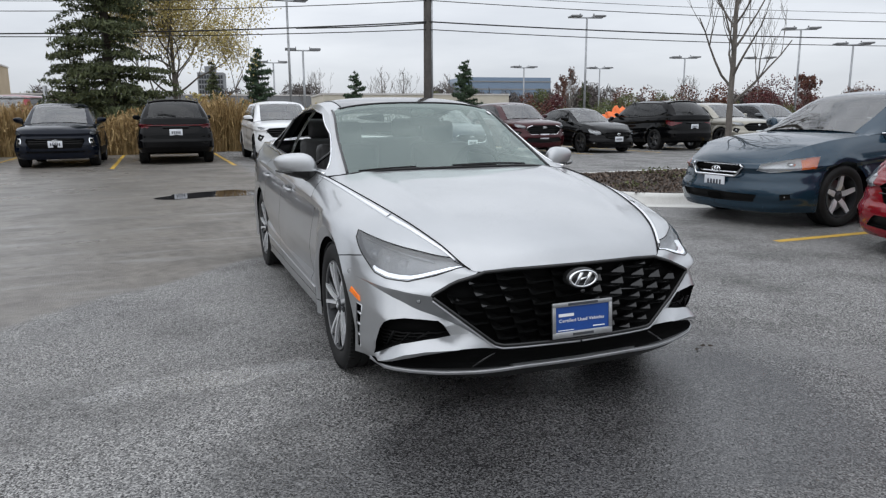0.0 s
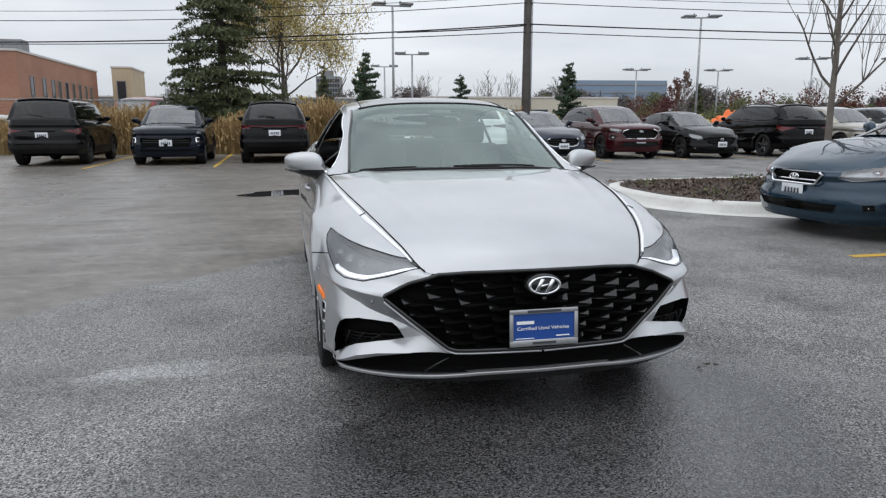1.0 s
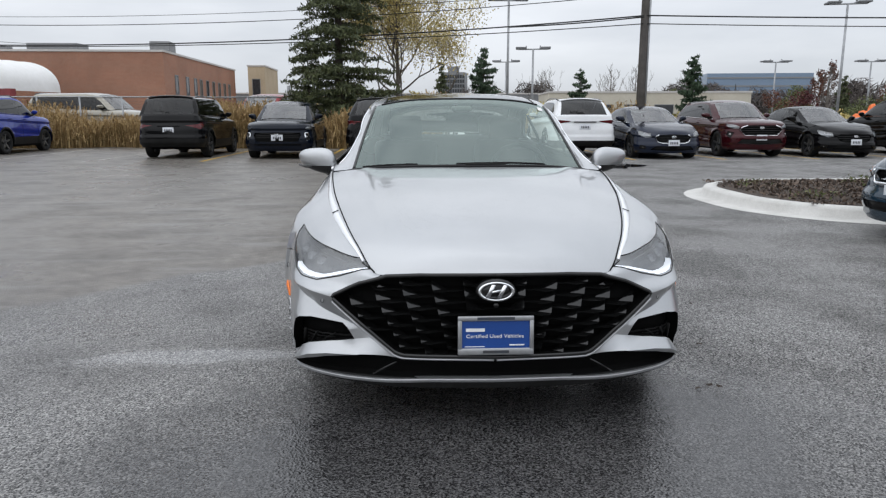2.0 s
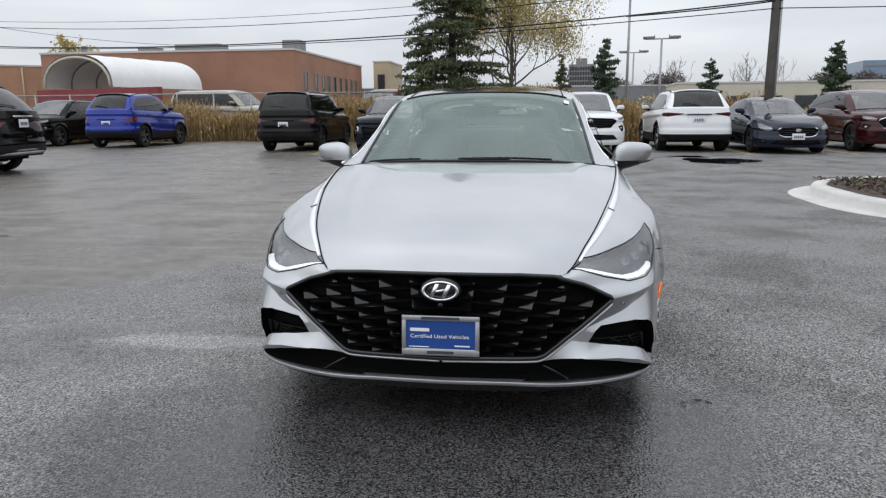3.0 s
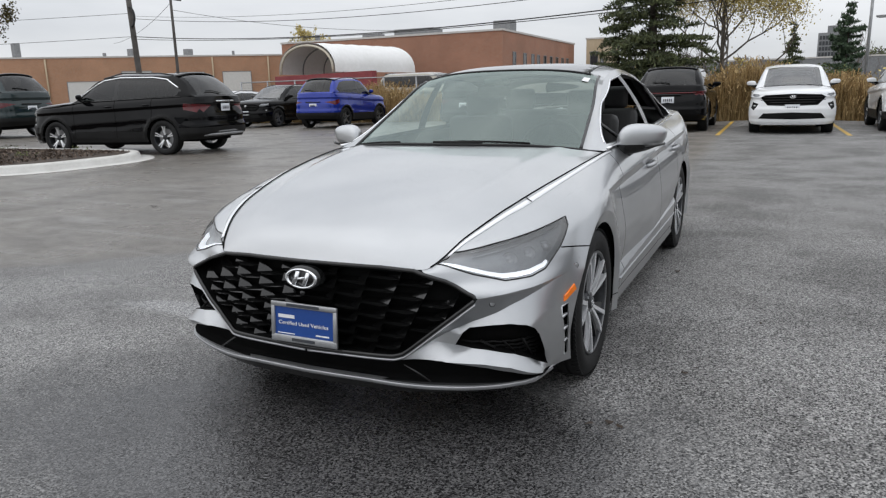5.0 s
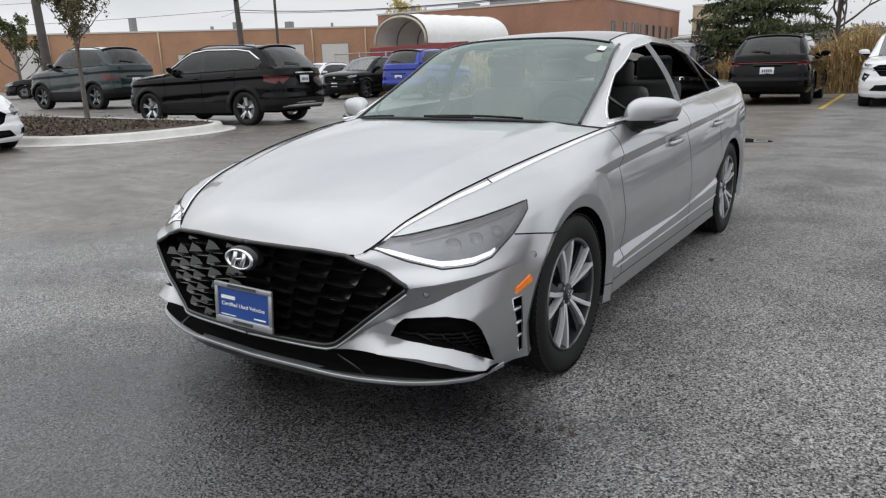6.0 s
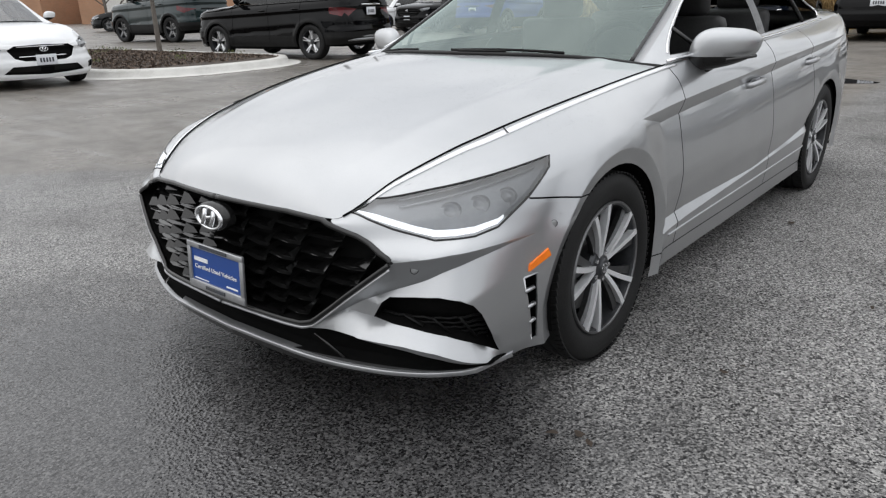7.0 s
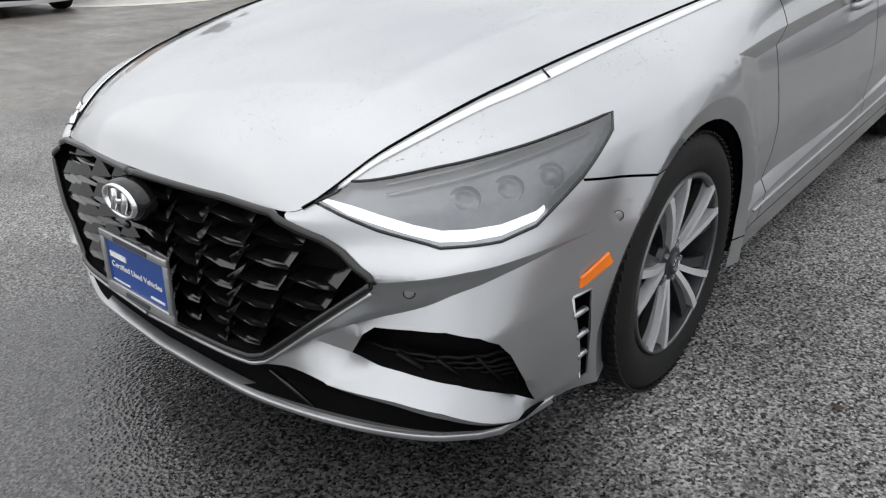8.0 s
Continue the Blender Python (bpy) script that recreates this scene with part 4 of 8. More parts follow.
    rough = maths(nt, "SUBTRACT", maths(nt, "SUBTRACT", 0.54, maths(nt, "MULTIPLY", west, 0.16)), maths(nt, "MULTIPLY", wet, 0.20))
    rough = maths(nt, "ADD", rough, maths(nt, "MULTIPLY", fine, 0.10))
    rough = maths(nt, "MAXIMUM", maths(nt, "SUBTRACT", rough, maths(nt, "MULTIPLY", soak_shade, 0.34)), 0.13)
    # a strip of standing rain film beside the sedan
    fu, fv = maths(nt, "MULTIPLY", maths(nt, "SUBTRACT", u, -1.5), 1.25), maths(nt, "MULTIPLY", maths(nt, "SUBTRACT", maths(nt, "SUBTRACT", v, 0.98), maths(nt, "MULTIPLY", maths(nt, "SUBTRACT", wob, 0.5), 0.5)), 5.5)
    film_r = maths(nt, "ADD", maths(nt, "MULTIPLY", fu, fu), maths(nt, "MULTIPLY", fv, fv))
    rain = maths(nt, "MULTIPLY", maths(nt, "SUBTRACT", 1.35, maths(nt, "ADD", film_r, maths(nt, "MULTIPLY", mid, 0.7))), 1.6, True)
    rough = maths(nt, "MULTIPLY", rough, maths(nt, "SUBTRACT", 1.0, maths(nt, "MULTIPLY", rain, 0.55)))
    nt.links.new(rough, p.inputs["Roughness"])
    nt.links.new(maths(nt, "ADD", maths(nt, "ADD", maths(nt, "ADD", 0.07, maths(nt, "MULTIPLY", west, 0.24)), maths(nt, "MULTIPLY", soak_shade, 0.50)), maths(nt, "MULTIPLY", rain, 0.30)), p.inputs["Specular IOR Level"])
    h = maths(nt, "ADD", maths(nt, "MULTIPLY", grain.outputs["Distance"], maths(nt, "SUBTRACT", 1.0, maths(nt, "MULTIPLY", old, 0.6))), maths(nt, "MULTIPLY", mid, 0.25))
    h = maths(nt, "MULTIPLY", h, maths(nt, "SUBTRACT", 1.0, maths(nt, "MAXIMUM", maths(nt, "MULTIPLY", soak_shade, 0.68), maths(nt, "MULTIPLY", rain, 0.85))))
    nt.links.new(bump(nt, h, 0.8, 0.009), p.inputs["Normal"])
    return m


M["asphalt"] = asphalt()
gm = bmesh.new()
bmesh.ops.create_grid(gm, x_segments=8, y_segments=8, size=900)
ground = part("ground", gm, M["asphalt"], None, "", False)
tagged(ground, "damp dark grey asphalt of a parking lot with older brown patches", "ground", kind="structure")


def puddle(u, v, su, sv, turn, seed):
    """A shallow film of standing water with an uneven shore."""
    rng = random.Random(seed)
    bm = bmesh.new()
    ph = [rng.uniform(0, 6.28) for _ in range(4)]
    vs = []
    for k in range(40):
        a = 2 * math.pi * k / 40
        r = 1 + 0.18 * math.sin(2 * a + ph[0]) + 0.14 * math.sin(3 * a + ph[1]) + 0.10 * math.sin(5 * a + ph[2]) + 0.05 * math.sin(9 * a + ph[3])
        vs.append(bm.verts.new((su * r * math.cos(a), sv * r * math.sin(a), 0)))
    bm.faces.new(vs)
    ob = part("puddle", bm, M["water"], None)
    ob.matrix_world = lot(u, v, 0.004, turn)
    return tagged(ob, "shallow puddle of rain water on the asphalt", "puddle", "puddles", "structure")


m_w, nt_w, p_w = nodes("puddle_water")
p_w.inputs["Base Color"].default_value = col(0.012, 0.012, 0.013)
nt_w.links.new(maths(nt_w, "MULTIPLY", noise_tex(nt_w, 6.0), 0.05), p_w.inputs["Roughness"])
nt_w.links.new(bump(nt_w, noise_tex(nt_w, 14.0, 2.0), 0.03, 0.01), p_w.inputs["Normal"])
M["water"] = m_w
puddle(-0.75, 10.2, 0.85, 0.62, 8, 3)
puddle(5.0, 15.6, 0.75, 1.1, 0, 4)
puddle(4.6, 17.2, 0.5, 0.35, 0, 5)


def stripe(u0, v0, u1, v1, w, mt, label):
    a, b = Vector((u0, v0, 0)), Vector((u1, v1, 0))
    d = (b - a).normalized()
    n = Vector((-d.y, d.x, 0)) * w / 2
    bm = bmesh.new()
    k = max(2, int((b - a).length / 0.25))
    rows = []
    rng = random.Random(int(u0 * 100 + v0))
    for i in range(k + 1):
        c = a + (b - a) * i / k
        rows.append((bm.verts.new(c + n * rng.uniform(0.9, 1.05)), bm.verts.new(c - n * rng.uniform(0.9, 1.05))))
    for i in range(k):
        bm.faces.new((rows[i][0], rows[i][1], rows[i + 1][1], rows[i + 1][0]))
    bmesh.ops.recalc_face_normals(bm, faces=list(bm.faces))
    ob = part("parking_line", bm, mt, None)
    ob.matrix_world = lot(0, 0, 0.004)
    return tagged(ob, label, "parking line", "parking lines", "structure")


for k, u in enumerate((-22.4, -19.2, -15.9, -12.7, -9.5, -6.25, -2.85, 0.30, 3.38, 6.5, 9.3, 12.2, 15.1, 18.0, 21.0)):
    far = u < -8
    stripe(u, 18.0 + (1.0 if far else 0), u, 26.0, 0.11, M["white_line"] if far else M["yellow"], "worn pale parking line" if far else "yellow painted parking line")
for v in (2.8, -0.2, -3.2):
    stripe(4.2, v, 9.6, v, 0.11, M["yellow"], "yellow painted parking line")


def island(outline, label):
    """A planting bed inside a concrete kerb with a rounded nose."""
    isl = thing("planting_island", label, "kerb island", "", lot(0, 0), "structure")
    n = len(outline)
    inner, bm, soil = [], bmesh.new(), bmesh.new()
    pts = [Vector((a, b, 0)) for a, b in outline]
    cen = sum(pts, Vector()) / n
    rows = []
    for i, p in enumerate(pts):
        d = (pts[(i + 1) % n] - pts[i - 1]).normalized()
        nr = Vector((d.y, -d.x, 0))
        if nr.dot(p - cen) < 0:
            nr = -nr
        rows.append([bm.verts.new(p + nr * o + Vector((0, 0, z))) for o, z in ((0.30, 0.004), (0.02, 0.02), (0.0, 0.11), (-0.03, 0.15), (-0.20, 0.155), (-0.21, 0.06))])
        inner.append(p - nr * 0.19)
    for i in range(n):
        a, b = rows[i], rows[(i + 1) % n]
        for k in range(5):
            bm.faces.new((a[k], b[k], b[k + 1], a[k + 1]))
    bmesh.ops.recalc_face_normals(bm, faces=list(bm.faces))
    part("kerb", bm, M["concrete"], isl, "pale concrete kerb")
    rng = random.Random(7)
    rings = 9
    vs = []
    for r in range(rings):
        f = 1 - r / rings
        vs.append([soil.verts.new((cen + (p - cen) * f) + Vector((rng.uniform(-.03, .03), rng.uniform(-.03, .03), 0.12 + 0.10 * (1 - f) + rng.uniform(0, 0.03)))) for p in inner])
    top = soil.verts.new(cen + Vector((0, 0, 0.24)))
    for r in range(rings - 1):
        for i in range(n):
            soil.faces.new((vs[r][i], vs[r][(i + 1) % n], vs[r + 1][(i + 1) % n], vs[r + 1][i]))
    for i in range(n):
        soil.faces.new((vs[-1][i], vs[-1][(i + 1) % n], top))
    bmesh.ops.recalc_face_normals(soil, faces=list(soil.faces))
    part("mulch", soil, M["soil"], isl, "dark brown wood mulch")
    return isl


def rounded(u0, v0, u1, v1, r, n=10):
    out = []
    for cx, cy, a0 in ((u1 - r, v1 - r, 0), (u0 + r, v1 - r, 90), (u0 + r, v0 + r, 180), (u1 - r, v0 + r, 270)):
        for k in range(n + 1):
            a = radians(a0 + 90 * k / n)
            out.append((cx + r * math.cos(a), cy + r * math.sin(a)))
    return out


island(rounded(4.45, 5.35, 14.0, 9.9, 1.9), "planting bed of mulch inside a pale concrete kerb")
island(rounded(-20.5, 5.4, -10.75, 10.0, 1.9), "planting bed of mulch inside a pale concrete kerb")


def fallen_leaf(u, v, size, seed):
    """A curled dead leaf or clod on the ground."""
    rng = random.Random(seed)
    bm = bmesh.new()
    c = bm.verts.new((0, 0, .012 * rng.uniform(.4, 1)))
    rim = [bm.verts.new((size * math.cos(a) * rng.uniform(.5, 1), size * .6 * math.sin(a) * rng.uniform(.6, 1), rng.uniform(.001, .012))) for a in np.linspace(0, 6.283, 9)[:-1]]
    for i in range(8):
        bm.faces.new((c, rim[i], rim[(i + 1) % 8]))
    ob = part("fallen_leaf", bm, M["soil"], None)
    ob.matrix_world = lot(u, v, .004, rng.uniform(0, 360))
    return tagged(ob, "dark wet dead leaf on the asphalt", "leaf", "fallen leaves")


for k, (u, v, sz) in enumerate(((1.02, .40, .022), (1.09, .44, .03), (1.13, .42, .018), (1.30, 1.05, .02), (1.34, 1.12, .016), (1.05, 2.9, .03), (1.6, 1.9, .015), (-2.4, -.3, .02), (-5.2, 4.1, .05), (.4, -.9, .012), (2.3, .3, .014))):
    fallen_leaf(u, v, sz, k)

# ---- the silver sedan ----
from mathutils.bvhtree import BVHTree


def lerp(a, b, t):
    return a + (b - a) * t


def smooth(x, lo, hi):
    t = np.clip((x - lo) / (hi - lo), 0, 1)
    return t * t * (3 - 2 * t)


# folds of the nose, by (diagonal, height): upper and lower edge of the wedge beside the grille, foot of the side intake, blade below it
FOLD_UP = [(.30, .319), (.573, .546), (.64, .556), (.73, .567), (.83, .573), (.92, .577), (1.0, .579)]
FOLD_LOW = [(.30, .319), (.36, .342), (.465, .408), (.56, .450), (.65, .482), (.73, .512), (.815, .540), (.91, .564), (1.0, .579)]
WING_BACK = [(.43, .374), (.494, .362), (.60, .347), (.71, .324), (.79, .293), (.868, .250)]
WING_EDGE = [(.26, .308), (.45, .313), (.50, .312), (.595, .306), (.68, .289), (.75, .258), (.84, .224)]
# folds of the flank, by (length, height): shoulder, its under edge, the low crease and the facet over it
SHOULDER = [(1.14, .812), (1.4, .826), (2.0, .853), (2.8, .889), (3.64, .921), (4.3, .935)]
UNDER = [(1.14, .812), (1.36, .768), (2.0, .800), (2.8, .842), (3.64, .886), (4.3, .935)]
CREASE = [(1.36, .345), (1.6, .362), (2.4, .398), (3.0, .424), (3.62, .452)]
FACET = [(1.36, .385), (1.6, .398), (2.4, .405), (3.0, .440), (3.62, .490)]


def along(line, v):
    return np.interp(v, [a for a, _ in line], [b for _, b in line])


def press(v):
    """How far a point of the sedan's skin stands out of (or, below zero, back from) the smooth form."""
    x, y, z = v.co
    d = 0.0
    if y < .80:
        q = (x + y) / math.sqrt(2)
        if .30 < q < 1.0:
            up, lo = along(FOLD_UP, q), along(FOLD_LOW, q)
            dep = min(.048, .78 * (up - lo))
            if lo <= z < up:
                d -= dep * (up - z) / max(1e-4, up - lo)
            elif z < lo:
                d -= dep * max(0, 1 - (lo - z) / .095)
        f = float(smooth(q, .36, .52) * (1 - smooth(q, .83, .875)))
        if f > 0:
            we, wb = along(WING_EDGE, q), along(WING_BACK, q)
            if z > wb:
                d -= .024 * f * max(0, 1 - (z - wb) / .05)
            elif z > we:
                d += f * lerp(.018, -.024, (z - we) / (wb - we))
            else:
                d += .018 * f * max(0, 1 - (we - z) / .05)
    elif 1.14 < y < 4.3:
        up, lo = along(SHOULDER, y), along(UNDER, y)
        dep = .62 * (up - lo)
        if lo <= z < up:
            d -= dep * (up - z) / max(1e-4, up - lo)
        elif z < lo:
            d -= dep * max(0, 1 - (lo - z) / .30)
    # flat lips round the wheel arches
    for yc in (SEDAN["front"], SEDAN["rear"]):
        r = math.hypot(y - yc, z - .328)
        if r < .50 and x > .5:
            up = min(1, max(0, (z - .33) / .25))
            edge = (lerp(.898, .932, up) if y < yc else lerp(.916, .932, up)) - x
            if r < .418:
                d = (edge + .006) * (r - .366) / .052 + (edge - .010) * (.418 - r) / .052 + d * max(0, 1 - (.418 - r) / .03)
            else:
                d += (edge + .006) * max(0, 1 - (r - .418) / .08) ** 2
    if 1.36 < y < 3.62:
        lo, up = along(CREASE, y), along(FACET, y)
        dep = .60 * (up - lo)
        if lo < z <= up:
            d -= dep * (z - lo) / max(1e-4, up - lo)
        elif z > up:
            d -= dep * max(0, 1 - (z - up) / .16)
    return d


HERO = dict(SEDAN)
# the bonnet edge and window line in space, by station of the plan
HERO["edge"] = [(0, 0, .062, .656), (2, .470, .122, .641), (3, .569, .283, .735), (4, .616, .413, .782), (5, .640, .50, .806), (6, .657, .57, .821), (7, .680, .67, .842),
                (8, .738, .97, .892), (9, .808, 1.6, .957), (10, .833, 2.5, .98), (12, .79, 3.8, 1.02), (14, .77, 4.51, 1.06), (17, 0, 4.82, 1.09)]
HERO["plan"] = [(0, 0), (.3, .018), (.5, .066), (.66, .128), (.775, .192), (.842, .275), (.885, .415), (.912, .57)] + [(x + .010, y) for x, y in SEDAN["plan"][8:14]] + SEDAN["plan"][14:]
HERO["hood"] = [(.062, .656), (.11, .722), (.3, .812), (.6, .893), (1.0, .962), (1.34, .998)]
STATIONS = [0, 2, 3, 4, 5, 6, 7, 8, 9, 10, 12, 14, 17]
HERO["z"] = [[.175, .175, .198, .212, .19, .19, .19, .20, .23, .26]] + SEDAN["z"][1:3] + [(STATIONS, [.50, .52, .545, .550, .555, .558, .56, .58, .56, .58, .62, .68, .72]),
                              (STATIONS, [.575, .585, .600, .605, .612, .625, .64, .69, .69, .71, .76, .82, .88])] + SEDAN["z"][5:]
HERO["inset"] = [[.045, .042, .030, .03, .03, .035, .035, .03, .04, .06], [.034, .028, .008, .01, .012, .02, .02, .01, 0, .02], [.02, .012, 0, 0, 0, .005, .005, 0, 0, 0],
                 (STATIONS, [.02, .012, .008, .010, .010, .008, .004, 0, 0, 0, -.005, 0, 0]), (STATIONS, [.03, .030, .050, .066, .056, .028, .012, -.004, .008, .004, -.004, .01, .01]),
                 (STATIONS, [.04, .045, .072, .092, .088, .055, .034, .006, .022, .018, .010, .03, .03])] + SEDAN["inset"][6:]
GRILLE = [(0, .72), (.30, .70), (.44, .650), (.55, .605), (.655, .556), (.664, .547), (.652, .533), (.430, .350), (.405, .332), (.37, .323), (0, .318)]
LAMP = [(.467, .664), (.53, .692), (.70, .720), (.88, .746), (1.052, .772), (1.044, .745), (.968, .682), (.868, .617), (.80, .602), (.69, .597), (.58, .624)]
BAND = [(0, .308), (.36, .307), (.44, .310), (.55, .314), (.61, .306), (.70, .290), (.775, .268), (.82, .246), (.850, .230), (.848, .2225), (0, .2225)]
INTAKE = [(.494, .362), (.521, .410), (.544, .428), (.62, .438), (.69, .443), (.753, .435), (.787, .418), (.811, .387), (.84, .320), (.868, .250), (.79, .293), (.71, .324), (.60, .347)]


def silver_sedan():
    car = thing("silver_sedan", "silver four-door sedan with a black patterned grille, wet with rain", "car", "", lot(0, 0, 0, -.65))
    B = Body(HERO, 1.0)
    L, wr, yf, yr = 4.9, 0.328, HERO["front"], HERO["rear"]
    paint_s = M["hero_silver"]
    w = np.linspace(0, 7, 71)
    ss = np.concatenate([np.linspace(0, B.d[8], 150)[:-1], np.linspace(B.d[8], B.d[-1], 150)])
    P = np.array([B.at(s, w) for s in ss])
    tub = grid_mesh(P, False)
    nose = lambda c: c.y < 0.80
    flank = lambda c: c.x > 0.5 and 0.3 < c.y < L - 0.3
    for line in (FOLD_UP, FOLD_LOW, WING_BACK, WING_EDGE):
        cut_path(tub, line, DIAG, nose)
    for y in (yf, yr):
        cut_poly(tub, circle_poly(y, 0.328, 0.418, 40), (0, 1, 0), flank)
    for line in (SHOULDER, UNDER, CREASE, FACET):
        cut_path(tub, line, (0, 1, 0), flank)

    def on_front(x, z, out=0.0):
        h = tree.ray_cast(Vector((abs(x), -1, z)), Vector((0, 1, 0)))
        pnt = h[0] if h[0] else Vector((abs(x), 0.1, z))
        return Vector((x, pnt.y - out, z))

    def on_diag(q, z, out=0.0, side=1):
        dv = Vector((-1, 1, 0)).normalized()
        e = Vector((1, 1, 0)).normalized()
        for k in range(12):
            h = tree.ray_cast(e * q - dv * 2 + Vector((0, 0, z - .006 * k)), dv)
            if h[0]:
                break
        pnt = (h[0] if h[0] else e * q + Vector((0, 0, z))) - dv * out
        return Vector((pnt.x * side, pnt.y, pnt.z))

    def on_flank(y, z, out=0.0, side=1):
        h = tree.ray_cast(Vector((2, y, z)), Vector((-1, 0, 0)))
        pnt = h[0] if h[0] else Vector((0.9, y, z))
        return Vector(((pnt.x + out) * side, y, z))

    arch = [cut_poly(tub, circle_poly(y, 0.328, 0.366, 48), (0, 1, 0), flank) for y in (yf, yr)]
    gril = cut_poly(tub, GRILLE, (1, 0, 0), nose)
    lamp = cut_poly(tub, LAMP, DIAG, nose)
    band = cut_poly(tub, BAND, (1, 0, 0), nose)
    intk = cut_poly(tub, INTAKE, DIAG, nose)
    vent = cut_poly(tub, [(.448, .452), (.492, .456), (.505, .252), (.490, .248)], (0, 1, 0), lambda c: c.x > 0.8 and c.y < 0.7)
    lip = lambda c: nose(c) and c.z < 0.223 and c.x + c.y < 1.24 and not band(c)
    cut_lines(tub, [((0, .2225), (1, .2225))], (1, 0, 0), lambda c: c.y < 0.75 and c.z < 0.26)
    # shut lines
    gaps = []
    for yd, lean in ((1.50, 0.05), (2.64, 0.03), (3.47, -0.10)):
        for o in (-0.003, 0.003):
            cut_lines(tub, [((yd + o, 0.25), (yd + o + lean, 0.95))], (0, 1, 0), lambda c: flank(c) and abs(c.y - yd) < 0.25)
        gaps.append(lambda c, yd=yd, lean=lean: flank(c) and abs(c.y - (yd + lean * (c.z - .25) / .7)) < 0.003 and c.z > 0.27)
    for o in (-0.0025, 0.0025):
        cut_lines(tub, [((.50, .676 + o), (.75, .639 + o))], (0, 1, 0), lambda c: c.x > 0.6 and .45 < c.y < .8 and .6 < c.z < .8)
        cut_lines(tub, [((1.2, .268 + o), (3.5, .268 + o))], (0, 1, 0), lambda c: 1.1 < c.y < 3.7 and abs(c.z - .268) < 0.08)
    seam = lambda c: c.x > 0.6 and .50 < c.y < .8 and abs(c.z - (.676 - .148 * (c.y - .50))) < 0.0025
    sill_gap = lambda c: 1.2 < c.y < 3.55 and abs(c.z - .268) < 0.0025 and c.x > 0.5
    tl = cut_poly(tub, [(q - L / math.sqrt(2), z) for q, z in SEDAN_REAR["lamp"]], (1, -1, 0), lambda c: c.y > L - .75)
    # mark the pieces on the smooth form, press the folds, then take the pieces out
    kinds = [("hole", lambda c: any(a(c) for a in arch) or any(g(c) for g in gaps) or seam(c) or sill_gap(c)), ("grille", gril), ("lamp", lamp), ("band", band), ("intake", intk), ("vent", vent), ("lip", lip), ("tail", tl)]
    mark = tub.faces.layers.int.new("piece")
    for f in tub.faces:
        c = f.calc_center_median()
        f[mark] = next((k + 1 for k, (_, test) in enumerate(kinds) if test(c)), 0)
    tub.normal_update()
    moves = [(v, press(v), v.normal.copy()) for v in tub.verts]
    for v, d, n in moves:
        if d:
            v.co += Vector((n.x, n.y, 0)).normalized() * d
    tub.normal_update()
    tree = BVHTree.FromBMesh(tub)
    got = {}
    for k, (nm, _) in enumerate(kinds):
        got[nm] = take(tub, None, True, [f for f in tub.faces if f[mark] == k + 1])
    got.pop("hole").free()
    split = lambda c, yd, lean: c.y < yd + lean * (c.z - .25) / .7
    panels = [("front_bumper", lambda c: c.y < .73 and ((c.x + c.y) / math.sqrt(2) < .50 or c.z < min(.67, .676 - .148 * (c.y - .50))), True),
              ("front_wing", lambda c: split(c, 1.50, .05), False), ("sill", lambda c: c.z < .268 and 1.2 < c.y < 3.55, False),
              ("front_door", lambda c: split(c, 2.64, .03), False), ("rear_door", lambda c: split(c, 3.47, -.10), False), ("rear_quarter", lambda c: True, True)]
    panel_obs = {}
    for nm, test, whole in panels:
        b = take(tub, test)
        if whole:
            panel_obs[nm, 1] = part(nm, mirror_x(b), paint_s, car, "", True, .30)
        else:
            for s in (1, -1):
                c = copy_bm(b)
                panel_obs[nm, s] = part(nm, c if s > 0 else mirror_x(c, False), paint_s, car, "", True, .30)
            b.free()
    tub.free()
    # inner dark shell, wheel wells, floor
    inner = grid_mesh(B.tub(90, 24, 0.03), False)
    for y in (yf, yr):
        take(inner, cut_poly(inner, circle_poly(y, 0.328, 0.372, 24), (0, 1, 0), flank)).free()
    take(inner, lambda c: c.z > .97 or (c.y < .95 and c.z > .52) or c.y < .62 or (c.z > .66 and c.x > .5)).free()
    part("inner_shell", mirror_x(inner), M["under"], car)
    for s in (1, -1):
        for y in (yf, yr):
            wl_ = bmesh.new()
            lathe(wl_, [(.367, .006), (.369, .0), (.372, -.28), (.0001, -.28)], 48)
            take(wl_, lambda c: c.z < -.10).free()
            ob = part("wheel_well", wl_, M["under"], car)
            ob.matrix_local = pose(s * .895, y, .328, 0, 0, 0 if s > 0 else 180)
    fl = box(bmesh.new(), 0, L / 2, .27, 1.1, L - .5, .16)
    box(fl, 0, (yf + yr) / 2, .33, 1.72, 1.95, .26)
    part("floor_pan", fl, M["under"], car)
    # grille: backing, surround, blades
    gb = part("grille", pocket(mirror_x(copy_bm(got["grille"])), (0, .080, 0)), M["under"], car, "gloss black grille with a faceted pattern")
    outline = [(x, min(z, .650 - .058 * x * x)) for x, z in GRILLE]
    dense = []
    for a, b in zip(outline, outline[1:]):
        n = max(2, int(math.hypot(a[0] - b[0], a[1] - b[1]) / .02))
        dense += [(lerp(a[0], b[0], k / n), lerp(a[1], b[1], k / n)) for k in range(n)]
    dense.append(outline[-1])
    half = [on_front(x, z, .001) for x, z in dense]
    loop = half + [Vector((-v.x, v.y, v.z)) for v in half[::-1]]
    part("grille_surround", tube(bmesh.new(), loop, .0085, 8), M["gloss"], gb)
    # satin tubes added as the highlight on the bumper edge below the grille
    low = [v for v, (x, z) in zip(half, dense) if z < .545]
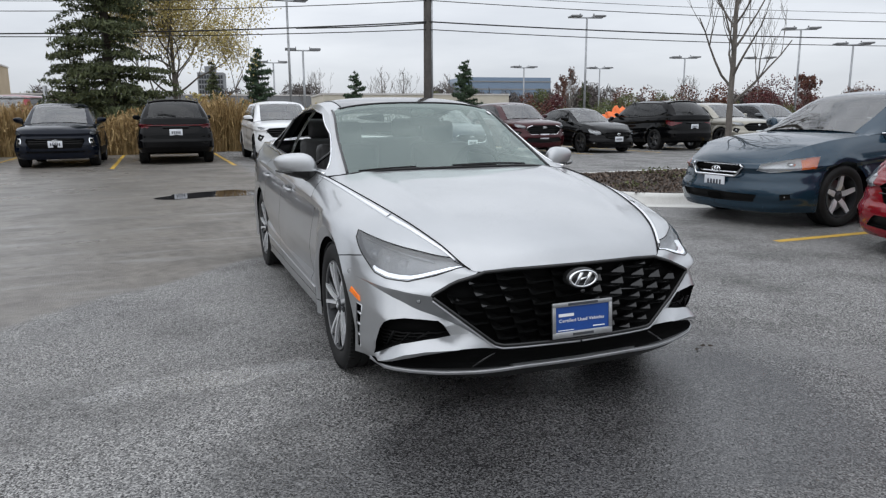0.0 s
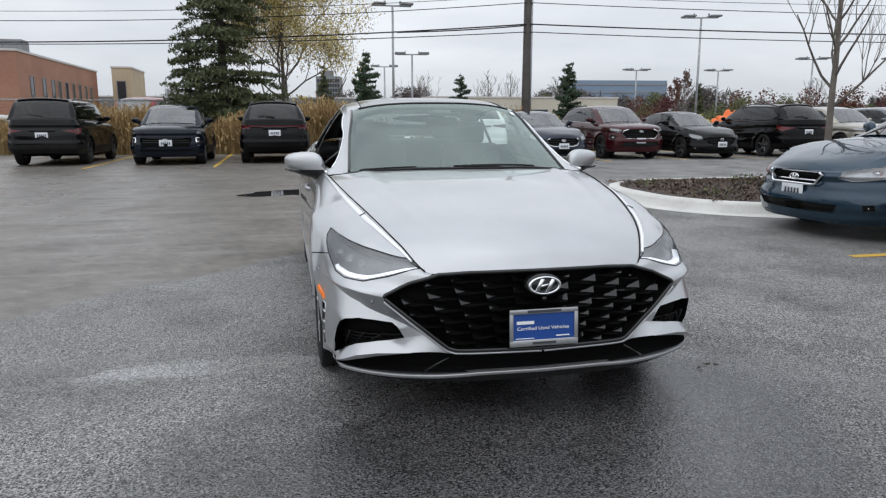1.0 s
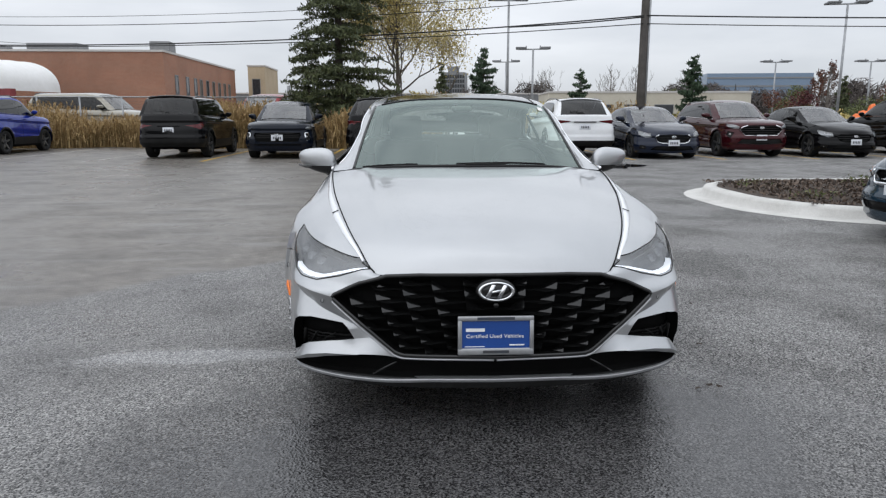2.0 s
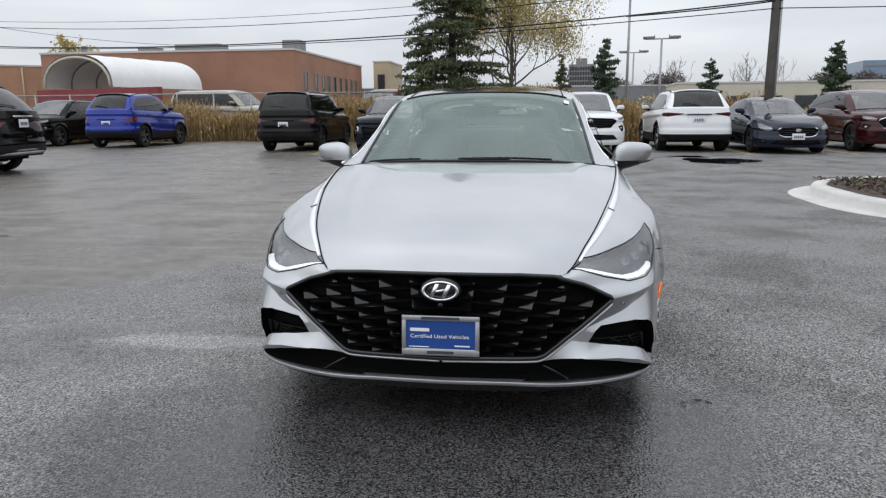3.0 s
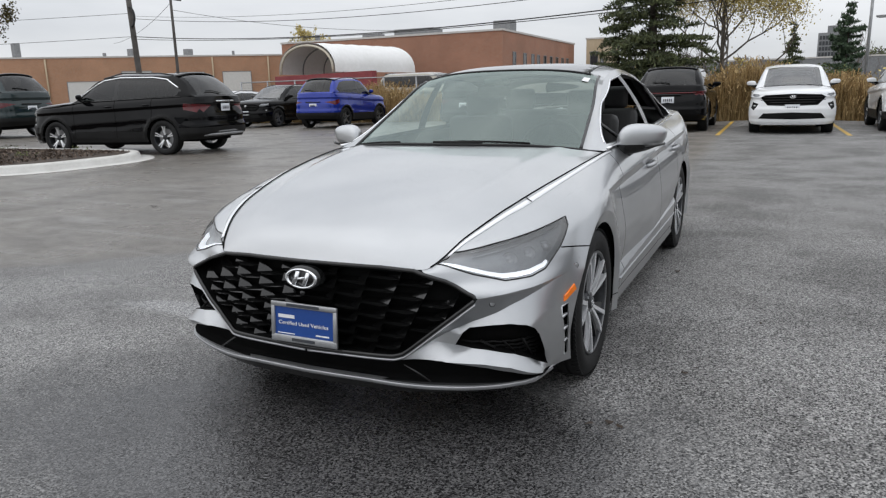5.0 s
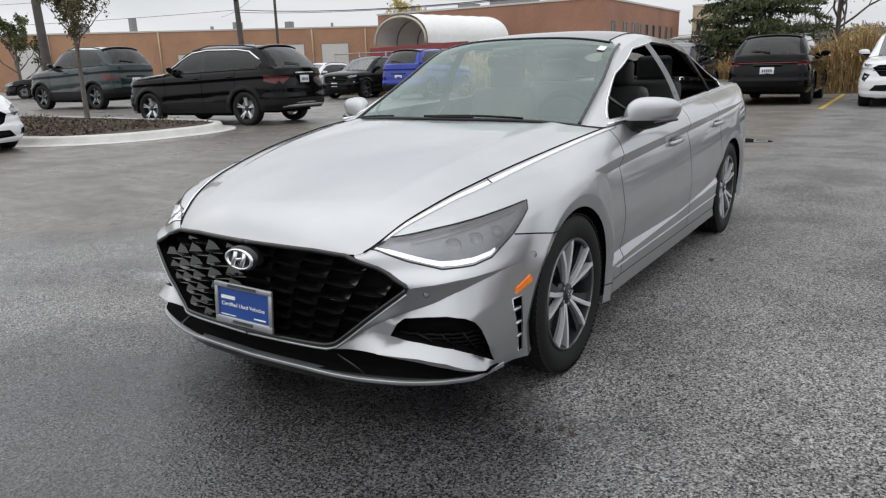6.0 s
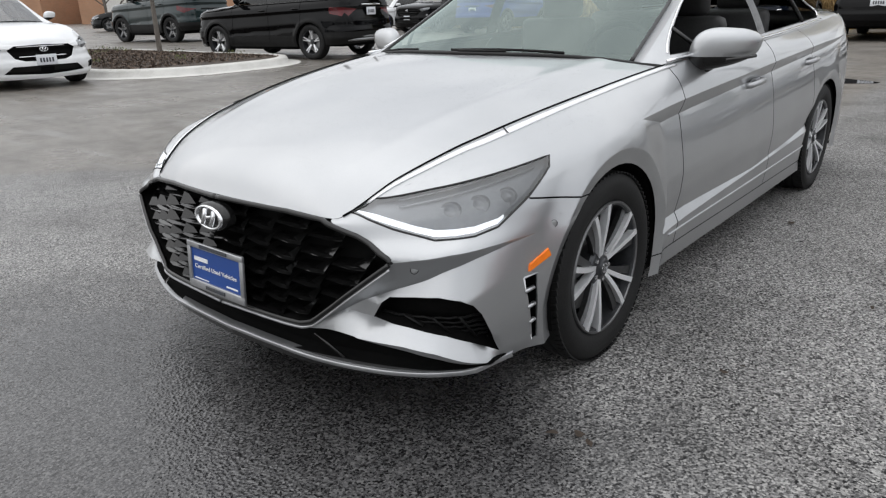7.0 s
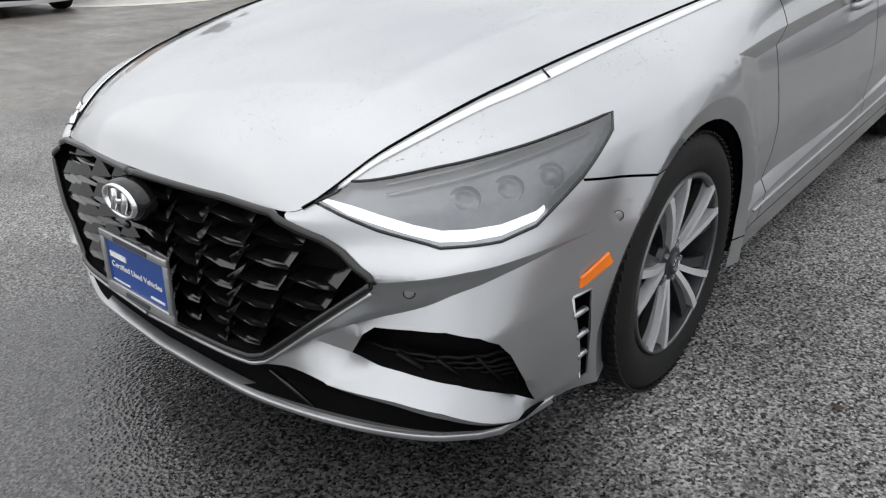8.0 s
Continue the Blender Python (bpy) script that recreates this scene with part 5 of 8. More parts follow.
    for s in (1, -1):
        part("edge_highlight", tube(bmesh.new(), [Vector((s * v.x, v.y - .003, v.z - .012)) + Vector((s * .006, 0, 0)) for v in low], .0045, 6), M["satin"], gb, "thin satin strip drawn as the bumper edge's highlight")
    cw, ch = .118, .0475
    hw_, hh = cw * .5, ch * .5
    shrunk = [(0, .650), (.445, .630), (.645, .550), (.41, .330), (0, .322)]
    fan = lambda z: 0.80 + (z - .33) * 1.05
    for c in range(7):
        sh = (c + .5) * cw * 1.05 * hh
        cells = bmesh.new()
        nv_ = lambda x, y, z: cells.verts.new((x + sh * z / hh, y, z))
        # scoop: a shelf with a rounded front lip, and a leaning facet that rises to the outer edge
        bi, bo = nv_(-hw_, .062, -hh * .60), nv_(hw_, .062, -hh * .60)
        f0, f1, f2 = nv_(-hw_ * .98, .022, -hh * .88), nv_(hw_ * .25, .009, -hh * .98), nv_(hw_ * .97, .009, -hh * .86)
        e0, e1, e2 = nv_(-hw_ * .98, .016, -hh * 1.04), nv_(hw_ * .25, .001, -hh * 1.14), nv_(hw_ * .97, .001, -hh * 1.02)
        u0, u1, u2 = nv_(-hw_ * .98, .020, -hh * 1.20), nv_(hw_ * .25, .006, -hh * 1.30), nv_(hw_ * .97, .006, -hh * 1.18)
        wt, wc, wf = nv_(hw_ * 1.02, .034, hh * .98), nv_(hw_ * .12, .030, -hh * .80), nv_(hw_ * .97, .001, -hh * .84)
        for f in ((bi, bo, f2, f1, f0), (f0, f1, e1, e0), (f1, f2, e2, e1), (e0, e1, u1, u0), (e1, e2, u2, u1), (wt, wc, wf)):
            cells.faces.new(f)
        bmesh.ops.recalc_face_normals(cells, faces=list(cells.faces))
        for f in cells.faces:
            if f.normal.y > 0.02:
                f.normal_flip()
        data = None
        for r in range(9):
            z = .322 + ch * .5 + (r - (.5 if c % 2 else 0)) * ch
            x = (c + .5) * cw * fan(z)
            if not inside(shrunk, x, z) or not inside(shrunk, x + hw_ * .7, z - hh * .5) and not inside(shrunk, x + hw_ * .7, z + hh * .5):
                continue
            pnt, ahead = on_front(x, z, 0), on_front(x + .03, z, 0)
            turn = math.degrees(math.atan2(ahead.y - pnt.y, .03))
            for s in (1, -1):
                if data is None:
                    ob = part("grille_blade", cells, M["gloss_deep"], gb, "", False)
                    data = ob.data
                else:
                    ob = new("grille_blade", data)
                    ob.parent = gb
                ob.matrix_local = pose(s * x, pnt.y + .014, z, 0, 0, turn * s) @ Matrix.Diagonal((s * fan(z), 1, 1, 1))
    dsk = bmesh.new()
    lathe(dsk, [(.0001, .012), (.066, .012), (.072, .0), (.072, -.03)], 32)
    bb = part("badge_base", dsk, M["gloss"], gb)
    bb.matrix_local = pose(0, .030, .592, 0, 0, -90) @ Matrix.Diagonal((1, 1.12, .66, 1))
    bd = part("badge", ellipse_badge(.146, .078, .008), M["chrome"], gb, "oval chrome badge with a slanted bar shape")
    bd.matrix_local = pose(0, .017, .592)
    part("camera_eye", blob(0, .018, .535, .012, .008, .01, 10), M["gloss"], gb)
    # lower mouth, lip
    part("lower_mouth", pocket(mirror_x(copy_bm(got["band"])), (0, .06, .0)), M["under"], car)
    lm = got["lip"]
    part("front_lip", mirror_x(lm), M["gloss"], car, "gloss black lip")
    rib = bmesh.new()
    rows = []
    for k, (x, q) in enumerate([(x, None) for x in np.linspace(-.865, .865, 71)]):
        sd_ = 1 if x >= 0 else -1
        z1 = .224 - .014 * smooth(abs(x), .25, .5) + .010 * smooth(abs(x), .60, .80)
        lo_v, hi_v = on_front(abs(x), z1 - .020, .012), on_front(abs(x), z1, .012)
        yy = min(lo_v.y, hi_v.y)
        rows.append([rib.verts.new((x, yy + .004, z1 - .016)), rib.verts.new((x, yy - .002, z1 - .003)), rib.verts.new((x, yy + .001, z1)), rib.verts.new((x, yy + .03, z1 + .002))])
    for a_, b_ in zip(rows, rows[1:]):
        for j in range(3):
            rib.faces.new((a_[j], b_[j], b_[j + 1], a_[j + 1]))
    bmesh.ops.recalc_face_normals(rib, faces=list(rib.faces))
    part("lip_trim", rib, M["satin"], car, "satin silver strip on the lip")
    for s in (1, -1):
        part("mouth_fin", tube(bmesh.new(), [on_front(s * .40, .288, -.01), on_front(s * .50, .228, .002)], .005, 5), M["gloss"], car)
        iv = pocket(copy_bm(got["intake"]), (-.03, .075, 0))
        ii = part("air_intake", iv if s > 0 else mirror_x(iv, False), M["under"], car, "matt black side air intake")
        for k in range(3):
            q0 = .62 + k * .075
            a, b = on_diag(q0 - .02, .375, -.035, s), on_diag(q0 + .03, .345 - .024 * k, -.03, s)
            part("intake_fin", tube(bmesh.new(), [a, lerp(a, b, .5), b], .009, 5, 1, .4), M["plastic"], ii)
        for k in range(6):
            zz = .272 + k * .018
            pts = [on_diag(q, zz, -.055, s) for q in np.linspace(.53 + max(0, (.36 - zz)) * 2.6, .84, 14)]
            part("intake_slat", tube(bmesh.new(), [p + Vector((0, 0, .003 * (i % 2))) for i, p in enumerate(pts)], .004, 5), M["plastic"], ii)
        # vent beside the wheel
        vb = pocket(copy_bm(got["vent"]), (-.035, .02, 0))
        vv = part("side_vent", vb if s > 0 else mirror_x(vb, False), M["under"], car)
        for k in range(3):
            zz = .40 - k * .052
            yy = .470 + k * .007
            part("vent_slat", tube(bmesh.new(), [on_flank(yy - .018 + .003 * k, zz + .010, -.004, s), on_flank(yy + .018 - .003 * k, zz + .016, -.006, s)], .0085, 6, 1, .8), paint_s, vv)
        edge_pts = [(.446, .455), (.494, .460), (.508, .250), (.489, .245), (.446, .455)]
        part("vent_rim", tube(bmesh.new(), [on_flank(y, z, .0, s) for y, z in edge_pts], .0035, 6), paint_s, vv)
        # amber reflector
        am = bmesh.new()
        quad = [(.462, .470), (.466, .492), (.535, .527), (.543, .505)]
        lo_ = [am.verts.new(on_flank(y, z, .0, s)) for y, z in quad]
        hi_ = [am.verts.new(on_flank(lerp(y, .502, .08), lerp(z, .4985, .08), .006, s)) for y, z in quad]
        am.faces.new(hi_)
        for k in range(4):
            am.faces.new((lo_[k], lo_[(k + 1) % 4], hi_[(k + 1) % 4], hi_[k]))
        bmesh.ops.recalc_face_normals(am, faces=list(am.faces))
        part("side_reflector", am, M["amber"], car, "amber side reflector", False)
        # parking sensors
        for q, z in ((1.045, .592), (.630, .522)):
            d = blob(0, 0, 0, .010, .0012, .010, 12)
            ob = part("parking_sensor", d, paint_s, car)
            ob.matrix_local = Matrix.Translation(on_diag(q, z, .001, s)) @ pose(0, 0, 0, 0, 0, 45 * s)
            rg = bmesh.new()
            lathe(rg, [(.0100, 0), (.0108, .0012), (.0116, 0)], 16)
            ro = part("sensor_ring", rg, M["plastic"], ob)
            ro.matrix_local = pose(0, 0, 0, 0, 0, -90)
        # headlight
        lens = copy_bm(got["lamp"])
        bowl = pocket(copy_bm(got["lamp"]), (-.030, .030, .0))
        if s < 0:
            mirror_x(lens, False), mirror_x(bowl, False)
        hl = part("headlight", lens, M["lens"], car, "clear headlight with a white light strip")
        part("reflector", bowl, M["lamp_bowl"], hl)
        dl = []
        for a, b in zip(LAMP, LAMP[1:] + LAMP[:1]):
            n = max(1, int(math.hypot(a[0] - b[0], a[1] - b[1]) / .02))
            dl += [(lerp(a[0], b[0], k / n), lerp(a[1], b[1], k / n)) for k in range(n)]
        part("headlight_seal", tube(bmesh.new(), [on_diag(q, z, .0, s) for q, z in dl + dl[:1]], .0032, 6), M["gloss"], hl)
        # light guide along the lower edge, just behind the lens
        lower = [(.475, .664), (.53, .642), (.585, .626), (.64, .611), (.69, .600), (.745, .601), (.80, .605), (.868, .620), (.885, .632)]
        thick = [.006, .009, .010, .010, .011, .011, .010, .008, .004]
        lg = bmesh.new()
        a_ = [lg.verts.new(on_diag(q, z + .004, -.004, s)) for q, z in lower]
        b_ = [lg.verts.new(on_diag(q + .004, z + .004 + t, -.010, s)) for (q, z), t in zip(lower, thick)]
        c_ = [lg.verts.new(on_diag(q + .006, z + .002 + t, -.030, s)) for (q, z), t in zip(lower, thick)]
        for k in range(len(lower) - 1):
            lg.faces.new((a_[k], a_[k + 1], b_[k + 1], b_[k]))
            lg.faces.new((b_[k], b_[k + 1], c_[k + 1], c_[k]))
        bmesh.ops.recalc_face_normals(lg, faces=list(lg.faces))
        part("light_guide", lg, M["led"], hl, "white light strip")
        for k in range(3):
            q, z = .74 + k * .082, .655 + k * .011
            c = on_diag(q, z, -.045, s)
            pj = bmesh.new()
            lathe(pj, [(.0001, .012), (.012, .010), (.019, .0), (.024, .004), (.027, -.002), (.027, -.02)], 24)
            ob = part("projector", pj, M["lamp_bowl"], hl)
            ob.matrix_local = Matrix.Translation(c) @ pose(0, 0, 0, 0, 0, -90 + 25 * s) @ Matrix.Diagonal((1, 1.15, .95, 1))
        for k in range(2):
            pts = [on_diag(q, np.interp(q, [.60, 1.0], [.672 + .016 * k, .742 + .014 * k]), -.028, s) for q in np.linspace(.60, 1.0, 16)]
            part("lamp_rib", tube(bmesh.new(), pts, .0028, 5), M["satin"], hl)
        # bright spear along the bonnet edge, up to the window line
        sp0 = np.interp(2.55, np.arange(len(B.d)), B.d)
        sp1 = B.d[9] + 0.02
        sv = np.linspace(sp0, sp1, 70)
        rb = bmesh.new()
        rows = []
        for k, sv_ in enumerate(sv):
            f = k / (len(sv) - 1)
            wide = .30 * (1 - .45 * f)
            pr = B.at(sv_, np.array([6.97, 7 - wide * .5, 7 - wide]), -.0035)
            rows.append([rb.verts.new((s * v[0], v[1], v[2] + .002)) for v in pr])
        for k in range(len(rows) - 1):
            for j in range(2):
                rb.faces.new((rows[k][j], rows[k + 1][j], rows[k + 1][j + 1], rows[k][j + 1]))
        joint = [v.co.copy() + Vector((0, 0, .002)) for v in min(rows, key=lambda r: abs(r[0].co.y - .645))]
        bmesh.ops.recalc_face_normals(rb, faces=list(rb.faces))
        thicken(rb, .004)
        gp = [B.at(sv_, np.array([7.0]))[0] for sv_ in np.linspace(B.d[2] + .03, B.d[9] - .03, 60)]
        part("bonnet_gap", tube(bmesh.new(), [Vector((s * v[0] * .996, v[1], v[2] + .003)) for v in gp], .0024, 5), M["under"], car)
        spear = part("bonnet_spear", rb, M["spear"], car, "bright strip along the bonnet edge")
        part("joint", tube(bmesh.new(), joint, .0018, 5), M["under"], spear)
        tt = copy_bm(got["tail"])
        part("tail_lamp", tt if s > 0 else mirror_x(tt, False), M["tail"], car)
    for b in got.values():
        try:
            b.free()
        except ReferenceError:
            pass
    # bonnet
    H = B.bonnet(40, 60)
    a = np.linspace(0, 1, 41)
    x_, y_ = H[..., 0], H[..., 1]
    ridge = 0.006 * np.exp(-((a[None, :] - 0.74) / 0.05) ** 2) * smooth(y_, .15, .7)
    H[..., 2] += ridge
    H[..., 0] *= 0.993
    part("bonnet", mirror_x(grid_mesh(H, True)), paint_s, car, "silver bonnet beaded with rain drops")
    # cowl and wipers
    T = B.top(30, 40, 0, 2)
    cw_ = bmesh.new()
    pts = [(float(x), float(y) - .02, float(z) - .006) for x, y, z in T[0]]
    tube(cw_, [(-x, y, z) for x, y, z in pts[::-1]] + pts[1:], .028, 8, 1, .35)
    part("cowl", cw_, M["plastic"], car, "black plastic cowl below the windscreen")

    def on_screen(x, f):
        row = B.top(30, 1, f, f + .001)[0]
        return Vector((x, np.interp(abs(x), row[:, 0], row[:, 1]), np.interp(abs(x), row[:, 0], row[:, 2])))
    for x0, x1, f0 in ((-.08, .44, .004), (-.62, -.30, -.02)):
        wp = part("wiper", tube(bmesh.new(), [on_screen(lerp(x0, x1, t), f0 + .02 * math.sin(3.1 * t)) + Vector((0, -.008, .006)) for t in np.linspace(0, 1, 12)], .006, 6), M["plastic"], car, "black wiper blade")
        part("wiper_arm", tube(bmesh.new(), [on_screen(lerp(x0, x1, t), -.02 + .05 * t) + Vector((0, -.022, .006)) for t in np.linspace(0.1, .55, 6)], .007, 6, .7), M["plastic"], wp)
    # glasshouse
    T = B.top(40, 40, 0, 2)
    part("windscreen", mirror_x(grid_mesh(T[:, :39], True)), M["screen"], car, "pale green windscreen")
    R = B.top(40, 40, 2, 4)
    part("roof_glass", mirror_x(grid_mesh(R[:, :35], True)), M["roof_glass"], car, "black glass roof panel")
    G = B.top(40, 24, 4, 5)
    part("rear_window", mirror_x(grid_mesh(G[:, :36], True)), M["rear_glass"], car)
    part("boot_lid", mirror_x(grid_mesh(B.top(30, 10, 5, 6), True)), paint_s, car)
    allt = B.top(40, 104, 0, 5)
    for s in (1, -1):
        rows = []
        for k, b in enumerate(np.linspace(0, 5, 105)):
            j = int(np.interp(b, [0, 1.9, 2.15, 3.9, 4.1, 5], [38, 38, 34, 34, 35, 35]))
            rows.append(np.array([allt[k, int(round(q))] for q in np.linspace(j, 40, 7)]))
        rr = grid_mesh(np.array(rows), True)
        part("roof_rail", rr if s > 0 else mirror_x(rr, False), paint_s, car)
        for b0, nm in ((2.0, "roof_seam"),):
            pts = [Vector((s * allt[k, 34][0], allt[k, 34][1], allt[k, 34][2] + .001)) for k in range(44, 84)]
            part(nm, tube(bmesh.new(), pts, .004, 5), M["plastic"], car)
        frit = [Vector((s * T[k, 38][0], T[k, 38][1], T[k, 38][2] + .001)) for k in range(0, 41)]
        part("windscreen_seal", tube(bmesh.new(), frit, .009, 6), M["gloss"], car)
    band_pts = [Vector((x, y, z + .002)) for x, y, z in B.top(40, 1, 2.0, 2.01)[0][:36]]
    part("roof_band", tube(bmesh.new(), [Vector((-v.x, v.y, v.z)) for v in band_pts[::-1]] + band_pts[1:], .006, 5), M["gloss"], car)
    S = B.side(110, 24)
    sd = grid_mesh(S, False)
    dlo = [(1.63, .985), (2.01, 1.187), (2.35, 1.313), (2.72, 1.356), (3.10, 1.343), (3.45, 1.282), (3.98, 1.090), (3.9, 1.05)]
    win = cut_poly(sd, dlo, (0, 1, 0), lambda c: True, .3)
    lines = [(1.86, 1.80), (2.60, 2.56), (2.71, 2.66), (3.50, 3.36)]
    for ya, yb in lines:
        cut_lines(sd, [((ya, .98), (yb, 1.36))], (0, 1, 0), lambda c: abs(c.y - ya) < .3)
    bar = lambda c: win(c) and (lerp(2.60, 2.56, (c.z - .98) / .38) < c.y < lerp(2.71, 2.66, (c.z - .98) / .38))
    mid = take(sd, bar)
    front_pane = take(sd, lambda c: win(c) and c.y < 2.65)
    rear_pane = take(sd, lambda c: win(c) and c.y >= 2.65)
    lining = grid_mesh(B.side(60, 16, .016), False)
    take(lining, cut_poly(lining, dlo, (0, 1, 0), lambda c: True, .3)).free()
    for s in (1, -1):
        lc = copy_bm(lining)
        part("pillar_lining", lc if s > 0 else mirror_x(lc, False), M["dash"], car, "dark cabin lining")
    lining.free()
    for s in (1, -1):
        for nm, b, mt in (("cabin_side", sd, paint_s), ("door_pillar", mid, M["gloss"]), ("front_window", front_pane, M["glass_dark"]), ("rear_window", rear_pane, M["glass_dark"])):
            if nm in ("front_window", "rear_window"):
                continue  # the side windows are wound down
            c = copy_bm(b)
            part(nm, c if s > 0 else mirror_x(c, False), mt, car)
        stree = BVHTree.FromPolygons([Vector(v) for v in S.reshape(-1, 3)], [(i * 25 + j, (i + 1) * 25 + j, (i + 1) * 25 + j + 1, i * 25 + j + 1) for i in range(110) for j in range(24)])

        def on_side(y, z, out=.003):
            h = stree.ray_cast(Vector((2, y, z)), Vector((-1, 0, 0)))
            x = h[0].x if h[0] else .8
            return Vector((s * (x + out), y, z))
        dd = []
        for a_, b_ in zip(dlo[:-1], dlo[1:]):
            dd += [(lerp(a_[0], b_[0], k / 6), lerp(a_[1], b_[1], k / 6)) for k in range(6)]
        part("window_trim", tube(bmesh.new(), [on_side(y, z + .006) for y, z in dd], .005, 6), M["chrome"], car, "bright window trim")
        rx, rz = B.rim()
        ys = np.linspace(1.55, 3.95, 40)
        part("belt_trim", tube(bmesh.new(), [Vector((s * (float(rx(y)) + .004), y, float(rz(y)) + .014)) for y in ys], .008, 6), M["chrome"], car, "bright strip along the window line")
        part("quarter_bar", tube(bmesh.new(), [on_side(1.865, .99, .004), on_side(1.80, 1.08, .004)], .010, 6), M["gloss"], car)
        part("quarter_bar", tube(bmesh.new(), [on_side(3.50, 1.04, .004), on_side(3.40, 1.285, .004)], .012, 6), M["gloss"], car)
        mr = mirror_part(car, s, .928, 1.83, 1.002, paint_s, 1.0)
        part("turn_signal", tube(bmesh.new(), [Vector((s * .96, 1.752, .962)), Vector((s * 1.01, 1.775, .968)), Vector((s * 1.048, 1.83, .975))], .007, 6), M["gloss"], mr)
        for nm, y, z in (("door_handle", 2.40, .805), ("door_handle", 3.34, .835)):
            c = on_flank(y, z, 0, s)
            hd = bmesh.new()
            tube(hd, [Vector((c.x - s * .012, y - .105, z - .003)), Vector((c.x + s * .018, y - .085, z)), Vector((c.x + s * .024, y, z + .004)), Vector((c.x + s * .018, y + .085, z + .006)), Vector((c.x - s * .012, y + .105, z + .006))], .013, 8, 1, 1.1)
            h = part(nm, hd, M["satin"], panel_obs[("front_door" if y < 3 else "rear_door"), s], "satin silver door handle")
            cup = blob(c.x, y - .02, z - .004, .006, .065, .028, 14)
            part("handle_cup", cup, M["alloy_dark"], h)
        # satin tube added as the glint of the low door crease
        sills = [on_flank(y, np.interp(y, [1.28, 3.45], [.322, .355]), .002, s) for y in np.linspace(1.42, 3.40, 30)]
        part("crease_glint", tube(bmesh.new(), sills, .0045, 6), M["satin"], car, "satin strip drawn where the door crease catches the sky")
        for y in (yf, yr):
            hero_wheel(car, s * .795, y, .331, s > 0)
    # cabin
    for s in (1, -1):
        part("seat", seat_mesh(2.45, s * .38, .38), M["cloth"], car, "dark leather front seat")
    part("seat", seat_mesh(3.28, 0, .40, True), M["cloth"], car, "dark leather rear bench")
    db = bmesh.new()
    box(db, 0, 1.70, .89, 1.36, .50, .14, None, .05)
    box(db, 0, 1.93, .80, 1.34, .16, .16, None, .05)
    part("dashboard", db, M["dash"], car)
    sw = bmesh.new()
    lathe(sw, [(.19 + .016 * math.cos(a), .016 * math.sin(a)) for a in np.linspace(0, 2 * math.pi, 9)[:-1]], 32, None, True)
    box(sw, 0, 0, 0, .04, .14, .09, None, .02)
    box(sw, 0, 0, -.01, .02, .36, .03, None, .008)
    so = part("steering_wheel", sw, M["dash"], car)
    so.matrix_local = pose(.38, 2.02, .90, 0, 22, 0) @ pose(0, 0, 0, 0, 0, 90)
    part("rear_view_mirror", box(bmesh.new(), 0, 2.04, 1.265, .22, .04, .065, None, .02), M["dash"], car)
    part("sensor_pod", box(bmesh.new(), 0, 2.08, 1.325, .13, .14, .04, None, .015), M["headliner"], car)
    lin = grid_mesh(B.top(20, 20, 2.05, 4.0, .03), False)
    part("headliner", mirror_x(lin), M["headliner"], car)
    stk = bmesh.new()
    c = on_screen(.555, 1.80)
    d = on_screen(.555, 1.66)
    e = on_screen(.52, 1.66)
    g = on_screen(.52, 1.80)
    stk.faces.new([stk.verts.new(v + Vector((0, -.006, .004))) for v in (c, d, e, g)])
    part("sticker", stk, M["ink_white"], car, "small white windscreen sticker", False)
    ppr = bmesh.new()
    ppr.faces.new([ppr.verts.new(v) for v in (Vector((.10, 1.60, .965)), Vector((.30, 1.62, .965)), Vector((.30, 1.645, .972)), Vector((.10, 1.625, .972)))])
    part("paper_strip", ppr, M["ink_white"], car, "white paper strip on the dashboard", False)
    # plate with its holder
    hold = bmesh.new()
    for cx, cz, sx, sz in ((0, .069, .306, .020), (0, -.066, .306, .028), (-.1445, .002, .017, .120), (.1445, .002, .017, .120)):
        box(hold, cx, 0, cz, sx, .012, sz, None, .003)
    ph = part("number_plate", hold, M["satin"], car, "blue dealer plate in a silver holder")
    ph.matrix_local = pose(0, .012, .412, -4)
    part("plate_panel", box(bmesh.new(), 0, .004, .004, .276, .006, .118), M["plate_blue"], ph, "blue dealer plate", False)
    for z, wd, mt in ((.070, .15, "ink_dark"), (-.066, .105, "ink_dark")):
        part("plate_mark", box(bmesh.new(), 0, -.0075, z, wd, .003, .011), M[mt], ph, "", False)
    part("plate_mark", box(bmesh.new(), -.0825, .0, .022, .076, .003, .013), M["ink_white"], ph, "", False)
    part("plate_mark", box(bmesh.new(), .085, .0, -.040, .06, .002, .005), M["ink_white"], ph, "", False)
    part("plate_mark", box(bmesh.new(), -.085, .0, -.046, .08, .002, .003), M["ink_white"], ph, "", False)
    cu = bpy.data.curves.new("text", "FONT")
    cu.body, cu.size, cu.extrude = "Certified Used Vehicles", .0205, .0006
    to = bpy.data.objects.new("text", cu)
    scene.collection.objects.link(to)
    bpy.context.view_layer.update()
    me = bpy.data.meshes.new_from_object(to.evaluated_get(bpy.context.evaluated_depsgraph_get()))
    bpy.data.objects.remove(to)
    wds = max(v.co.x for v in me.vertices)
    for v in me.vertices:
        v.co.x *= .232 / wds
    me.materials.clear()
    me.materials.append(M["ink_white"])
    tx = new("plate_writing", me)
    tx.parent = ph
    tx.matrix_local = pose(-.120, -.0005, -.010, 90)
    return car


